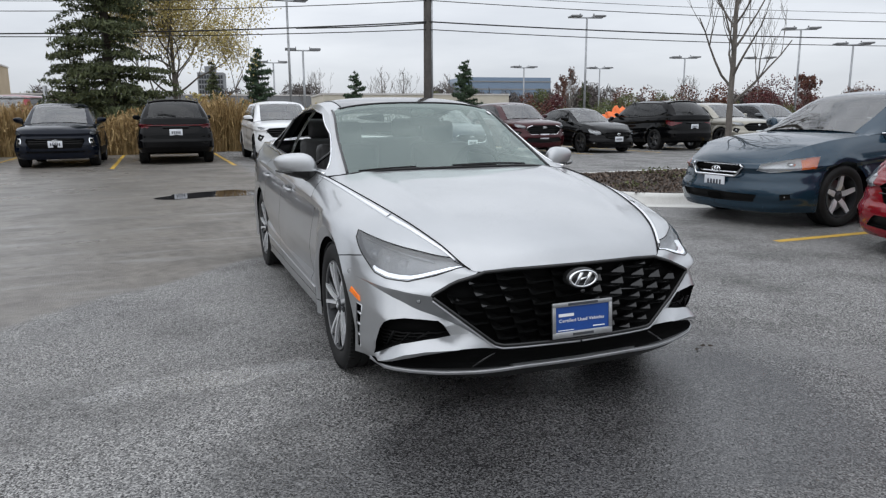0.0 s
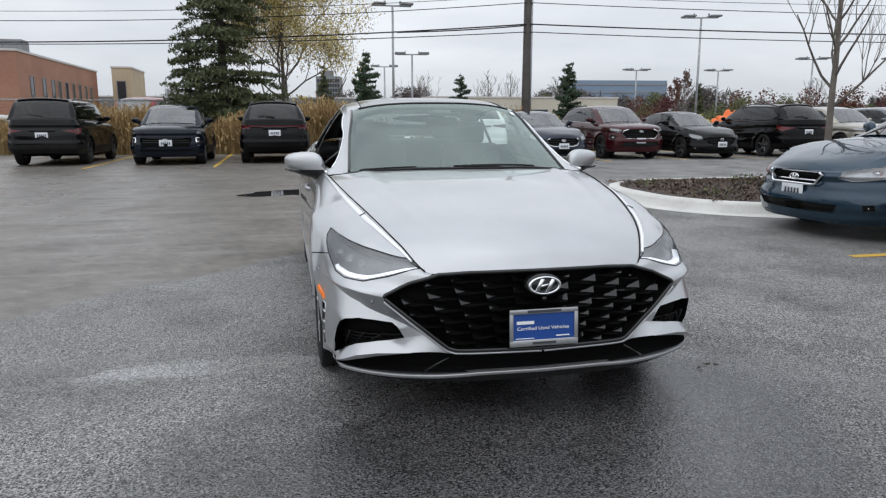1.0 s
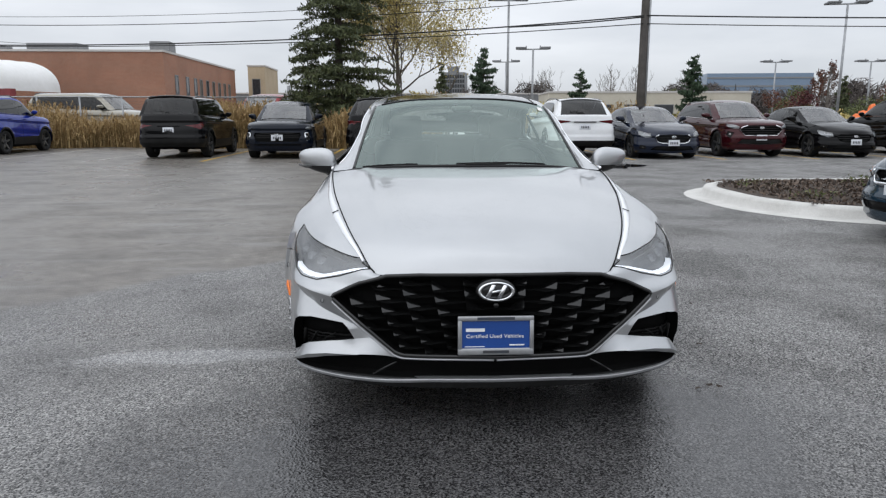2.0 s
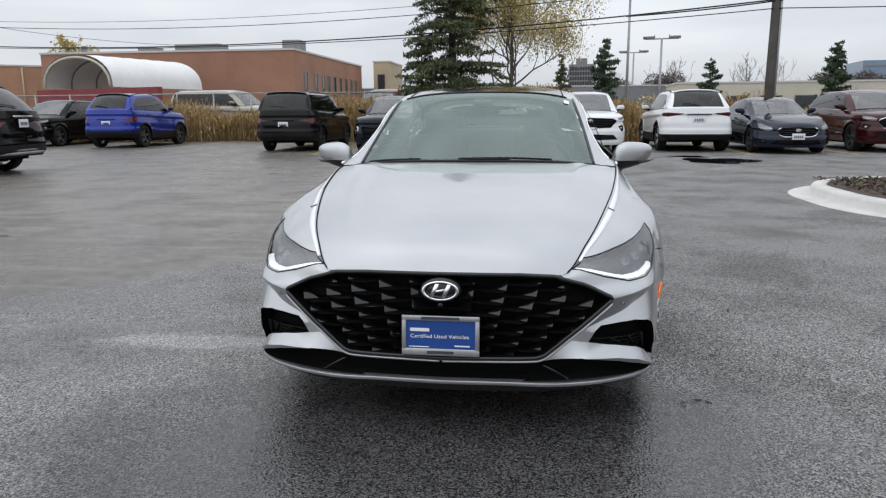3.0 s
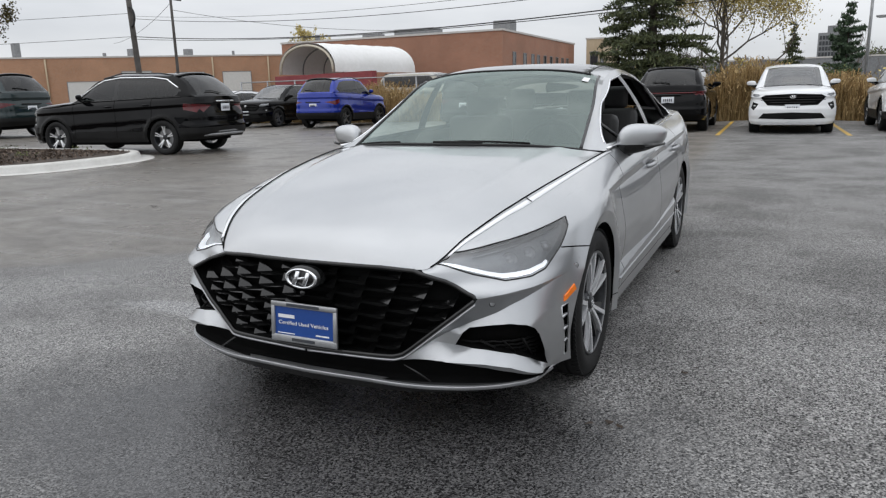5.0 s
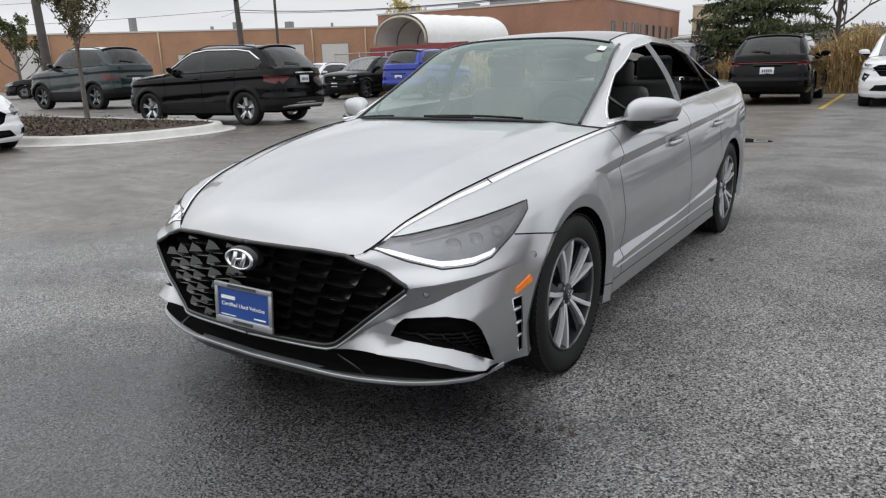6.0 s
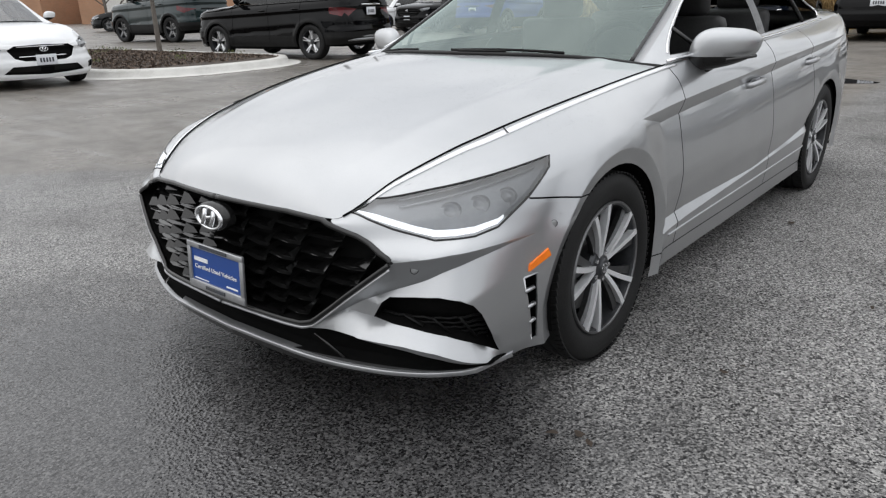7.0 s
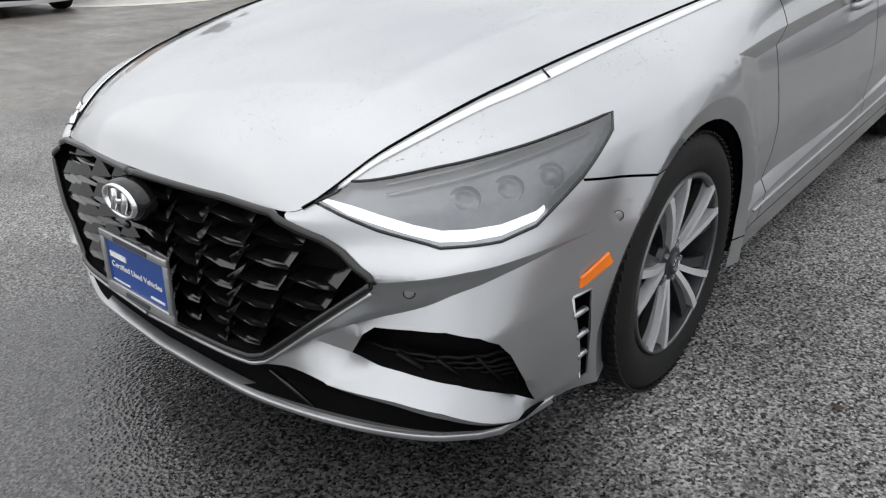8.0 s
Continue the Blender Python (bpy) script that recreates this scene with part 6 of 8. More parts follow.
def hero_wheel(car, x, y, z, left):
    """Tyre, dark rim, ten bright spokes with grey blades between them, hub and nuts."""
    key = "hero"
    if key not in WHEELS:
        r, wd = .332, .225
        tyre, barrel, disc, sp, hub = wheel_meshes(r, wd, 5, True, 1.6)
        for b in sp:
            b.free()
        rr, w_ = r * .70, wd / 2
        made = []

        def keep(nm, bm, mt, smooth_=True, sharp=.5):
            o = part(nm, bm, mt, None, "", smooth_, sharp)
            made.append((nm, o.data))
            bpy.data.objects.remove(o)
        keep("rim", barrel, M["alloy_dark"])
        keep("brake_disc", disc, M["disc"])
        bmesh.ops.translate(hub, vec=Vector((.022, 0, 0)), verts=list(hub.verts))
        keep("hub", hub, M["alloy_dark"])
        rg = bmesh.new()
        lathe(rg, [(rr + .002, w_ * .90), (rr - .001, w_ * .955), (rr - .007, w_ * .95), (rr - .010, w_ * .88)], 72)
        keep("rim_edge", rg, M["alloy_mid"])

        def bar(a0, a1, t0, t1, d0, d1, thick, mt, nm):
            bm = bmesh.new()
            rows = []
            for f in np.linspace(0, 1, 5):
                rad = lerp(.040, rr * .975, f)
                a = lerp(a0, a1, f)
                t = lerp(t0, t1, f)
                dep = w_ * lerp(d0, d1, math.sin(f * 1.57))
                c = Vector((dep, rad * math.sin(a), rad * math.cos(a)))
                td = Vector((0, math.cos(a), -math.sin(a)))
                rows.append([bm.verts.new(c + td * t), bm.verts.new(c - td * t), bm.verts.new(c - td * t * .8 - Vector((thick, 0, 0))), bm.verts.new(c + td * t * .8 - Vector((thick, 0, 0)))])
            for i in range(4):
                for j in range(4):
                    bm.faces.new((rows[i][j], rows[i][(j + 1) % 4], rows[i + 1][(j + 1) % 4], rows[i + 1][j]))
            bm.faces.new(rows[0])
            bm.faces.new(rows[-1][::-1])
            bmesh.ops.recalc_face_normals(bm, faces=list(bm.faces))
            keep(nm, bm, mt, True, .4)
        for k in range(5):
            a = 2 * math.pi * k / 5
            bar(a - .13, a - .21, .0072, .0098, .76, .97, .028, M["alloy"], "spoke")
            bar(a + .13, a + .21, .0072, .0098, .76, .97, .028, M["alloy"], "spoke")
            bar(a - .29, a - .37, .007, .017, .62, .84, .020, M["alloy_grey"], "spoke_blade")
            bar(a + .29, a + .37, .007, .017, .62, .84, .020, M["alloy_grey"], "spoke_blade")
            bar(a, a, .004, .012, .48, .66, .016, M["alloy_dark"], "spoke_blade")
            nb = bmesh.new()
            lathe(nb, [(.0001, w_ * .79), (.008, w_ * .79), (.009, w_ * .66)], 8)
            an = a + .63
            bmesh.ops.translate(nb, vec=Vector((0, .047 * math.sin(an), .047 * math.cos(an))), verts=list(nb.verts))
            keep("wheel_nut", nb, M["chrome"])
        bdg = ellipse_badge(.036, .036, .002)
        bmesh.ops.transform(bdg, matrix=pose(w_ * .862, 0, 0, 0, 0, 90), verts=list(bdg.verts))
        keep("hub_badge", bdg, M["chrome"])
        # tread blocks on the shoulder
        n = 84
        treads = bmesh.new()
        for side in (1, -1):
            for k in range(n):
                a = 2 * math.pi * k / n
                mt = Matrix.Rotation(a, 4, "X") @ Matrix.Translation((side * w_ * .80, 0, r - .002)) @ Matrix.Rotation(side * .25, 4, "Z")
                box(treads, 0, 0, 0, w_ * .30, .017, .005, mt)
        to_ = part("tread", treads, M["rubber"], None, "", False)
        made.append(("tread", to_.data))
        bpy.data.objects.remove(to_)
        o = part("wheel", tyre, M["rubber"], None, "", True, .5)
        WHEELS[key] = (o.data, made)
        bpy.data.objects.remove(o)
    data, made = WHEELS[key]
    wo = new("wheel", data)
    wo.parent = car
    wo.matrix_local = pose(x, y, z, 0, 0, 0 if left else 180) @ pose(0, 0, 0, 14)
    tagged(wo, "black tyre on a two-tone spoked alloy rim")
    for nm, d in made:
        o = new(nm, d)
        o.parent = wo
        if nm == "tread":
            tagged(o, kind="stuff")


def wet_silver():
    """Silver metallic paint under clear coat with rain beads and dried drip marks."""
    m, nt, p = nodes("wet_silver_paint")
    dust, fl = noise_tex(nt, 2.2, 5.0), noise_tex(nt, 1200.0, 1.0)
    base = ramp(nt, maths(nt, "ADD", maths(nt, "MULTIPLY", dust, .45), maths(nt, "MULTIPLY", fl, .55)), col(.40, .41, .42), col(.49, .50, .51), .35, .62)
    nt.links.new(base, p.inputs["Base Color"])
    p.inputs["Metallic"].default_value = .88
    nt.links.new(maths(nt, "ADD", .33, maths(nt, "MULTIPLY", dust, .08)), p.inputs["Roughness"])
    p.inputs["Coat Weight"].default_value, p.inputs["Coat Roughness"].default_value = 1.0, .03
    c = nt.nodes.new("ShaderNodeTexCoord")
    vo = nt.nodes.new("ShaderNodeTexVoronoi")
    vo.inputs["Scale"].default_value = 120.0
    nt.links.new(c.outputs["Object"], vo.inputs["Vector"])
    bead = maths(nt, "MULTIPLY", maths(nt, "SUBTRACT", .26, vo.outputs["Distance"]), 4.0, True)
    pick = maths(nt, "GREATER_THAN", noise_tex(nt, 45.0, 2.0), .52)
    area = ramp(nt, noise_tex(nt, 2.6, 3.0), col(0), col(1), .40, .52)
    sep = nt.nodes.new("ShaderNodeSeparateXYZ")
    gmn = nt.nodes.new("ShaderNodeNewGeometry")
    nt.links.new(gmn.outputs["Normal"], sep.inputs[0])
    flat = maths(nt, "MULTIPLY", maths(nt, "SUBTRACT", sep.outputs[2], .80), 6.0, True)
    bead = maths(nt, "MULTIPLY", maths(nt, "MULTIPLY", bead, pick), maths(nt, "MULTIPLY", area, flat))
    bp = bump(nt, bead, 1.0, .004)
    nt.links.new(bp, p.inputs["Normal"])
    nt.links.new(bp, p.inputs["Coat Normal"])
    return m


M["hero_silver"] = wet_silver()
M["gloss_deep"] = stuff("deep_gloss_black", col(.004), col(.006), .09, rough_var=.05, fine=40, spec=.5)
M["satin"] = stuff("satin_silver", col(.36, .365, .375), col(.46, .465, .475), .32, .8)
M["spear"] = stuff("bright_spear", col(.80, .81, .83), col(.88, .89, .90), .22, .55)
M["alloy_mid"] = stuff("grey_alloy", col(.13, .132, .135), col(.20, .202, .205), .30, .75)
M["alloy_grey"] = stuff("shadowed_grey_alloy", col(.055, .056, .058), col(.09, .091, .093), .32, .75)
M["lamp_bright"] = stuff("bright_lamp_bowl", col(.50, .505, .51), col(.66, .665, .67), .25, .3)
M["lamp_lens"] = stuff("projector_lens", col(.36, .37, .38), col(.48, .49, .50), .12, .5, rough_var=.05)
M["lamp_bowl"] = stuff("lamp_bowl", col(.28, .283, .287), col(.37, .374, .38), .34, .35)
M["screen"] = glass("windscreen_glass", (.66, .76, .70, 1), .015, 2.25, (.86, 1.0, .95, 1))
M["headliner"] = stuff("grey_headliner", col(.30, .30, .29), col(.38, .38, .37), .9)
M["rear_glass"] = glass("heated_rear_glass", (.50, .54, .53, 1), .01, 1.5)
m_led, nt_led, p_led = nodes("daytime_light")
p_led.inputs["Base Color"].default_value = col(.85, .86, .88)
p_led.inputs["Roughness"].default_value = .3
p_led.inputs["Emission Color"].default_value = (.93, .96, 1, 1)
p_led.inputs["Emission Strength"].default_value = .9
M["led"] = m_led
silver_sedan()

# ---- parked cars ----
COMPACT = reshape(SUV, 4.2, 0.95, 0.97)
BOXY = reshape(SUV, 4.8, 1.06, 1.0, top_mid=[(1.2, 1.19), (1.5, 1.45), (1.85, 1.68), (2.5, 1.75), (4.35, 1.74), (4.68, 1.25), (4.72, 1.20)],
               top_edge=[(.76, 1.36, 1.13), (.73, 1.65, 1.42), (.70, 1.95, 1.62), (.69, 2.5, 1.68), (.69, 4.3, 1.67), (.80, 4.60, 1.24), (.82, 4.64, 1.19)],
               dlo=[(1.50, 1.14), (1.78, 1.42), (2.0, 1.57), (2.6, 1.62), (4.0, 1.61), (4.38, 1.58), (4.42, 1.24), (4.2, 1.20)])
MIDSIZE = reshape(SUV, 4.85, 1.03, 1.0)
OLD_SEDAN = reshape(SEDAN, 4.8, 1.0, 0.985, top_mid=[(1.25, 1.01), (1.66, 1.23), (2.05, 1.41), (2.7, 1.47), (3.3, 1.43), (3.95, 1.16), (4.70, 1.10)],
                    top_edge=[(.70, 1.40, .965), (.66, 1.80, 1.17), (.61, 2.17, 1.35), (.60, 2.7, 1.415), (.60, 3.25, 1.375), (.67, 3.9, 1.10), (.70, 4.6, 1.05)])
OLD_FRONT = dict(lamp=[(.43, .60), (.47, .668), (.80, .728), (1.03, .752), (.995, .632), (.56, .578)], grille=[(0, .665), (.34, .655), (.37, .63), (.30, .54), (.27, .53), (0, .525)],
                 plate=.45, intake=[(0, .36), (.55, .35), (.50, .27), (0, .26)], fog=[(.66, .36), (.76, .37), (.77, .31), (.67, .30)])
CLAW_REAR = dict(SUV_REAR, lamp=[(.44, .99), (.60, 1.005), (.92, 1.02), (.92, .95), (.66, .90), (.60, .93), (.54, .90), (.50, .93)])
CITY_FRONT = dict(SUV_FRONT, grille=[(0, .70), (.60, .69), (.62, .62), (.54, .46), (0, .45)], lamp=[(.64, .80), (.70, .845), (.93, .875), (.93, .80), (.80, .755)], intake=[(0, .40), (.60, .40), (.62, .36), (0, .35)], fog=[(.61, .68), (.71, .69), (.80, .50), (.64, .49)], plate=.56)
STAR_REAR = dict(SUV_REAR, lamp=[(.34, 1.01), (.60, 1.04), (.92, 1.05), (.92, .93), (.68, .87), (.62, .94), (.54, .87), (.46, .93)], plate=.96)
WIDE_FRONT = dict(SUV_FRONT, grille=[(0, .92), (.58, .895), (.68, .84), (.52, .66), (0, .64)], lamp=[(.60, .88), (.66, .915), (.90, .935), (.86, .89), (.70, .85)], intake=[(0, .50), (.60, .48), (.70, .36), (0, .34)])
TALL = reshape(SUV, 3.98, 1.09, 0.97)
parked_car("compact_suv", "dark navy compact crossover facing the lane, wet paint", COMPACT, M["dark_blue"], spot(-4.24, 19.0, 0, 1.15, 4.2), CITY_FRONT, cladding=True, rails=False, vents=True)
parked_car("suv", "black crossover backed out to the lane, rear seen", SUV, M["black"], spot(-1.16, 19.2 + 4.5, 180, 1.15, 4.5, True), rear=CLAW_REAR, cladding=False, rails=True, tail_bar=True)
parked_car("suv", "white crossover with dark patterned grille facing the lane", SUV, M["white"], spot(2.05, 18.45, 0, 1.13), WIDE_FRONT, rails=False, trim="gloss")
parked_car("boxy_suv", "charcoal boxy three-row sport utility vehicle, rear seen", BOXY, M["grey_black"], spot(-7.56, 19.3 + 4.8, 180, 1.09, 4.8, True), cladding=True, rails=True)
parked_car("small_suv", "bright blue small crossover with black bumper, rear seen", TALL, M["blue"], spot(-15.1, 21.6 + 3.98, 180, 1.13, 3.98, True), cladding=True, rails=True)
parked_car("suv", "black older crossover facing the lane", SUV, M["black"], spot(-19.2, 22.4, 0, 1.12), rails=True)
parked_car("suv", "white older crossover with dark rear bumper, rear seen", SUV, M["white"], spot(5.24, 19.1 + 4.5, 180, 1.14, 4.5, True), rear=dict(SUV_REAR, bumper=.47, lamp=[(.30, 1.00), (.60, 1.03), (.92, 1.02), (.92, .93), (.62, .92), (.36, .97)], plate=.84), cladding=True, rails=True, face="alloy")
parked_car("sedan", "navy blue sedan with mesh grille facing the lane", SEDAN, M["navy"], spot(7.7, 18.1, 0, 1.12, 4.9), SEDAN_FRONT, SEDAN_REAR, rim_bar=True)
parked_car("suv", "maroon crossover with chrome-edged grille facing the lane", SUV, M["maroon"], spot(10.75, 18.8, 0, 1.12), rim_bar=True)
parked_car("sedan", "black compact sedan facing the lane", reshape(SEDAN, 4.64, 1.0, 0.97), M["black"], spot(13.55, 18.4, 0, 1.12), SEDAN_FRONT, SEDAN_REAR)
parked_car("suv", "black large crossover, rear seen", MIDSIZE, M["black"], spot(17.1, 18.6 + 4.85, 180, 1.12, 4.85, True), rails=True)
parked_car("wagon", "champagne crossover facing the lane", SUV, M["beige"], spot(20.3, 18.6, 0, 1.12))
parked_car("suv", "dark grey crossover facing the lane", SUV, M["grey"], spot(23.3, 18.8, 0, 1.12))
parked_car("sedan", "steel blue older sedan with chrome grille bars", OLD_SEDAN, M["steel_blue"], spot(4.62, 4.20, -90, 1.10, 4.8), OLD_FRONT, SEDAN_REAR, ornate="chrome", spokes=5, amber=True, face="alloy", rim_bar=True)
parked_car("sedan", "bright red sedan parked beside a blue sedan", SEDAN, M["red"], spot(4.36, 1.42, -90, 1.06, 4.9), SEDAN_FRONT, SEDAN_REAR)
parked_car("suv", "glossy black crossover with bright window trim and silver rear bumper", reshape(SUV, 4.75, 1.05), M["black"], spot(-15.17, 10.83, -83, 1.12, 4.75, True), cladding=True, rails=True, rim_bar=False, skid="satin_grey", face="alloy", rear=STAR_REAR, twin=True, arc=True)
parked_car("small_suv", "dark green small crossover with a white roof", TALL, M["green_black"], spot(-29.3, 15.4, -84, 1.36, 4.2), cladding=True, rails=True, roof_paint="white")
parked_car("sedan", "white older sedan with a dark grille", OLD_SEDAN, M["white"], spot(-11.1, 4.15, 90, 1.10, 4.8), SEDAN_FRONT, SEDAN_REAR, ornate="chrome")

parked_car("suv", "silver grey crossover parked far along the row", SUV, M["grey"], spot(-42.36, 21.76, -40, 1.3), rails=True)
parked_car("sedan", "dark grey sedan parked far along the row", SEDAN, M["grey_black"], spot(-47.72, 22.39, -35, 1.3), SEDAN_FRONT, SEDAN_REAR)
parked_car("sedan", "dark blue sedan parked far along the row", SEDAN, M["navy"], lot(-37.4, 19.6, 0, 0), SEDAN_FRONT, SEDAN_REAR)
parked_car("pickup", "blue sport utility vehicle parked far along the row", BOXY, M["steel_blue"], lot(-43.0, 22.5, 0, 10))
parked_car("suv", "black crossover parked behind another crossover", SUV, M["black"], lot(-27.0, 20.6, 0, 0))
parked_car("suv", "white crossover parked behind another crossover", SUV, M["white"], lot(-23.0, 23.4, 0, 0), rails=True)
parked_car("van", "faded silver van behind the reeds", BOXY, M["beige"], spot(-12.9, 34.6, 80, 1.42))
parked_car("suv", "bright red sport utility vehicle behind the fence", BOXY, M["red"], spot(-9.5, 37.6, -15, 1.5))

# ---- plants ----


def leaf_mat(name, c0, c1, rough=0.7):
    m, nt, p = nodes(name)
    g = nt.nodes.new("ShaderNodeNewGeometry")
    nt.links.new(ramp(nt, g.outputs["Random Per Island"], c0, c1, 0.0, 1.0), p.inputs["Base Color"])
    p.inputs["Roughness"].default_value = rough
    return m


M["reed"] = leaf_mat("dry_reed", col(0.15, 0.085, 0.024), col(0.52, 0.37, 0.17))
M["needle"] = leaf_mat("spruce_needle", col(0.030, 0.042, 0.018), col(0.115, 0.132, 0.052))
M["pine"] = leaf_mat("pine_needle", col(0.022, 0.044, 0.022), col(0.065, 0.105, 0.052))
M["yellow_leaf"] = leaf_mat("yellow_autumn_leaf", col(0.32, 0.26, 0.07), col(0.70, 0.58, 0.25))
M["green_leaf"] = leaf_mat("dull_green_leaf", col(0.05, 0.07, 0.02), col(0.14, 0.15, 0.05))
M["bronze_leaf"] = leaf_mat("bronze_leaf", col(0.05, 0.045, 0.018), col(0.16, 0.13, 0.05))
M["rust_leaf"] = leaf_mat("rusty_leaf", col(0.06, 0.022, 0.012), col(0.16, 0.055, 0.028))
M["red_leaf"] = leaf_mat("dark_red_leaf", col(0.05, 0.010, 0.012), col(0.12, 0.022, 0.022))
M["twig"] = leaf_mat("grey_twig", col(0.055, 0.045, 0.040), col(0.13, 0.11, 0.10))
M["bark"] = stuff("grey_bark", col(0.09, 0.078, 0.066), col(0.19, 0.17, 0.15), 0.9, relief=0.6, scale=5, fine=40)
M["bark_dark"] = stuff("dark_bark", col(0.035, 0.028, 0.022), col(0.08, 0.066, 0.055), 0.9, relief=0.6, scale=5, fine=40)


def raw_part(name, verts, faces, material, parent=None, label="", kind=""):
    me = bpy.data.meshes.new(name)
    me.from_pydata(verts, [], faces)
    me.materials.append(material)
    ob = new(name, me)
    ob.parent = parent
    return tagged(ob, label, kind=kind)


def quads(rng, centres, size, jitter=0.4, droop=0.0, slim=0.32):
    """Small leaf-like quads at random turns round the centres."""
    V, F = [], []
    for c in centres:
        a, b = rng.uniform(0, 6.283), rng.uniform(-1.2, 1.2)
        d = Vector((math.cos(a) * math.cos(b), math.sin(a) * math.cos(b), math.sin(b) - droop)).normalized()
        e = d.cross(Vector((rng.uniform(-1, 1), rng.uniform(-1, 1), rng.uniform(-1, 1)))).normalized()
        s = size * rng.uniform(1 - jitter, 1 + jitter)
        k = len(V)
        c = Vector(c)
        V += [c - d * s * 0.5, c + e * s * slim, c + d * s * 0.5, c - e * s * slim]
        F.append((k, k + 1, k + 2, k + 3))
    return [tuple(v) for v in V], F


def grow(rng, start, way, length, radius, depth, out, tips, bend=0.25, fork=(2, 4), shrink=0.68, rise=0.15):
    """A limb as a list of points with radii, and its side limbs."""
    n = 5
    pts, d, p = [], Vector(way).normalized(), Vector(start)
    for k in range(n + 1):
        pts.append((p.copy(), radius * (1 - 0.62 * k / n)))
        d = (d + Vector((rng.uniform(-bend, bend), rng.uniform(-bend, bend), rng.uniform(-bend, bend) * 0.6 + rise * 0.3))).normalized()
        p = p + d * length / n
    out.append(pts)
    if depth == 0:
        tips += [q for q, _ in pts[2:]]
        return
    for k in range(rng.randint(*fork)):
        i = rng.randint(2, n)
        q, r = pts[i]
        a = rng.uniform(0, 6.283)
        side = Vector((math.cos(a), math.sin(a), rise + rng.uniform(-0.1, 0.4)))
        grow(rng, q, (d * 0.7 + side * 0.8), length * shrink * rng.uniform(0.75, 1.1), r * 0.62, depth - 1, out, tips, bend, fork, shrink, rise)
    tips.append(p)


def limb_mesh(bm, limbs, thin=0.004):
    for pts in limbs:
        r0 = max(pts[0][1], thin)
        n = 7 if r0 > 0.05 else (5 if r0 > 0.015 else 3)
        rings = []
        for i, (p, r) in enumerate(pts):
            r = max(r, thin)
            d = (pts[min(i + 1, len(pts) - 1)][0] - pts[max(i - 1, 0)][0]).normalized()
            up = Vector((0, 0, 1)) if abs(d.z) < 0.9 else Vector((1, 0, 0))
            a = d.cross(up).normalized()
            b = a.cross(d)
            rings.append([bm.verts.new(p + (a * math.cos(6.283 * k / n) + b * math.sin(6.283 * k / n)) * r) for k in range(n)])
        for u_, v_ in zip(rings, rings[1:]):
            for k in range(n):
                bm.faces.new((u_[k], u_[(k + 1) % n], v_[(k + 1) % n], v_[k]))
    return bm


def broad_tree(name, label, m, height, seed, leaf=None, per_tip=6, leaf_size=0.08, spread=0.35, bark="bark", trunk_r=0.08, depth=4, first=0.35, limbs_n=14, rise=0.35, thin=0.005, limb_len=0.34, loose=0.12):
    """A tapered trunk with limbs and twigs and, where it has any, loose leaves."""
    rng = random.Random(seed)
    t = thing(name, label, "tree", "trees", m)
    stem, limbs, tips = [], [], []
    p = Vector((0, 0, -0.05))
    n = 14
    for k in range(n + 1):
        f = k / n
        stem.append((Vector((rng.uniform(-.02, .02) * height * 0.15 * f, rng.uniform(-.02, .02) * height * 0.15 * f, -0.05 + height * 0.92 * f)), trunk_r * (1 - 0.9 * f) + 0.006))
    for k in range(limbs_n):
        f = first + (0.95 - first) * k / limbs_n + rng.uniform(-.02, .02)
        i = min(n - 1, int(f * n))
        q = stem[i][0].lerp(stem[i + 1][0], f * n - i)
        a = k * 2.4 + rng.uniform(-.5, .5)
        ln = height * limb_len * (1.05 - 0.75 * (f - first) / (1 - first)) * rng.uniform(.8, 1.15)
        grow(rng, q, (math.cos(a), math.sin(a), rise + 0.5 * f), ln, stem[i][1] * 0.5, depth - 2, limbs, tips, spread, (2, 4), 0.62, rise)
    part("trunk", limb_mesh(bmesh.new(), [stem]), M[bark], t)
    part("branch_work", limb_mesh(bmesh.new(), limbs, thin), M[bark], t)
    if leaf:
        cs = []
        for q in tips:
            for _ in range(per_tip):
                cs.append(q + Vector((rng.gauss(0, loose), rng.gauss(0, loose), rng.gauss(-.4 * loose, 1.15 * loose))) * (height / 8))
        V, F = quads(rng, cs, leaf_size)
        raw_part("crown", V, F, M[leaf], t)
    return t


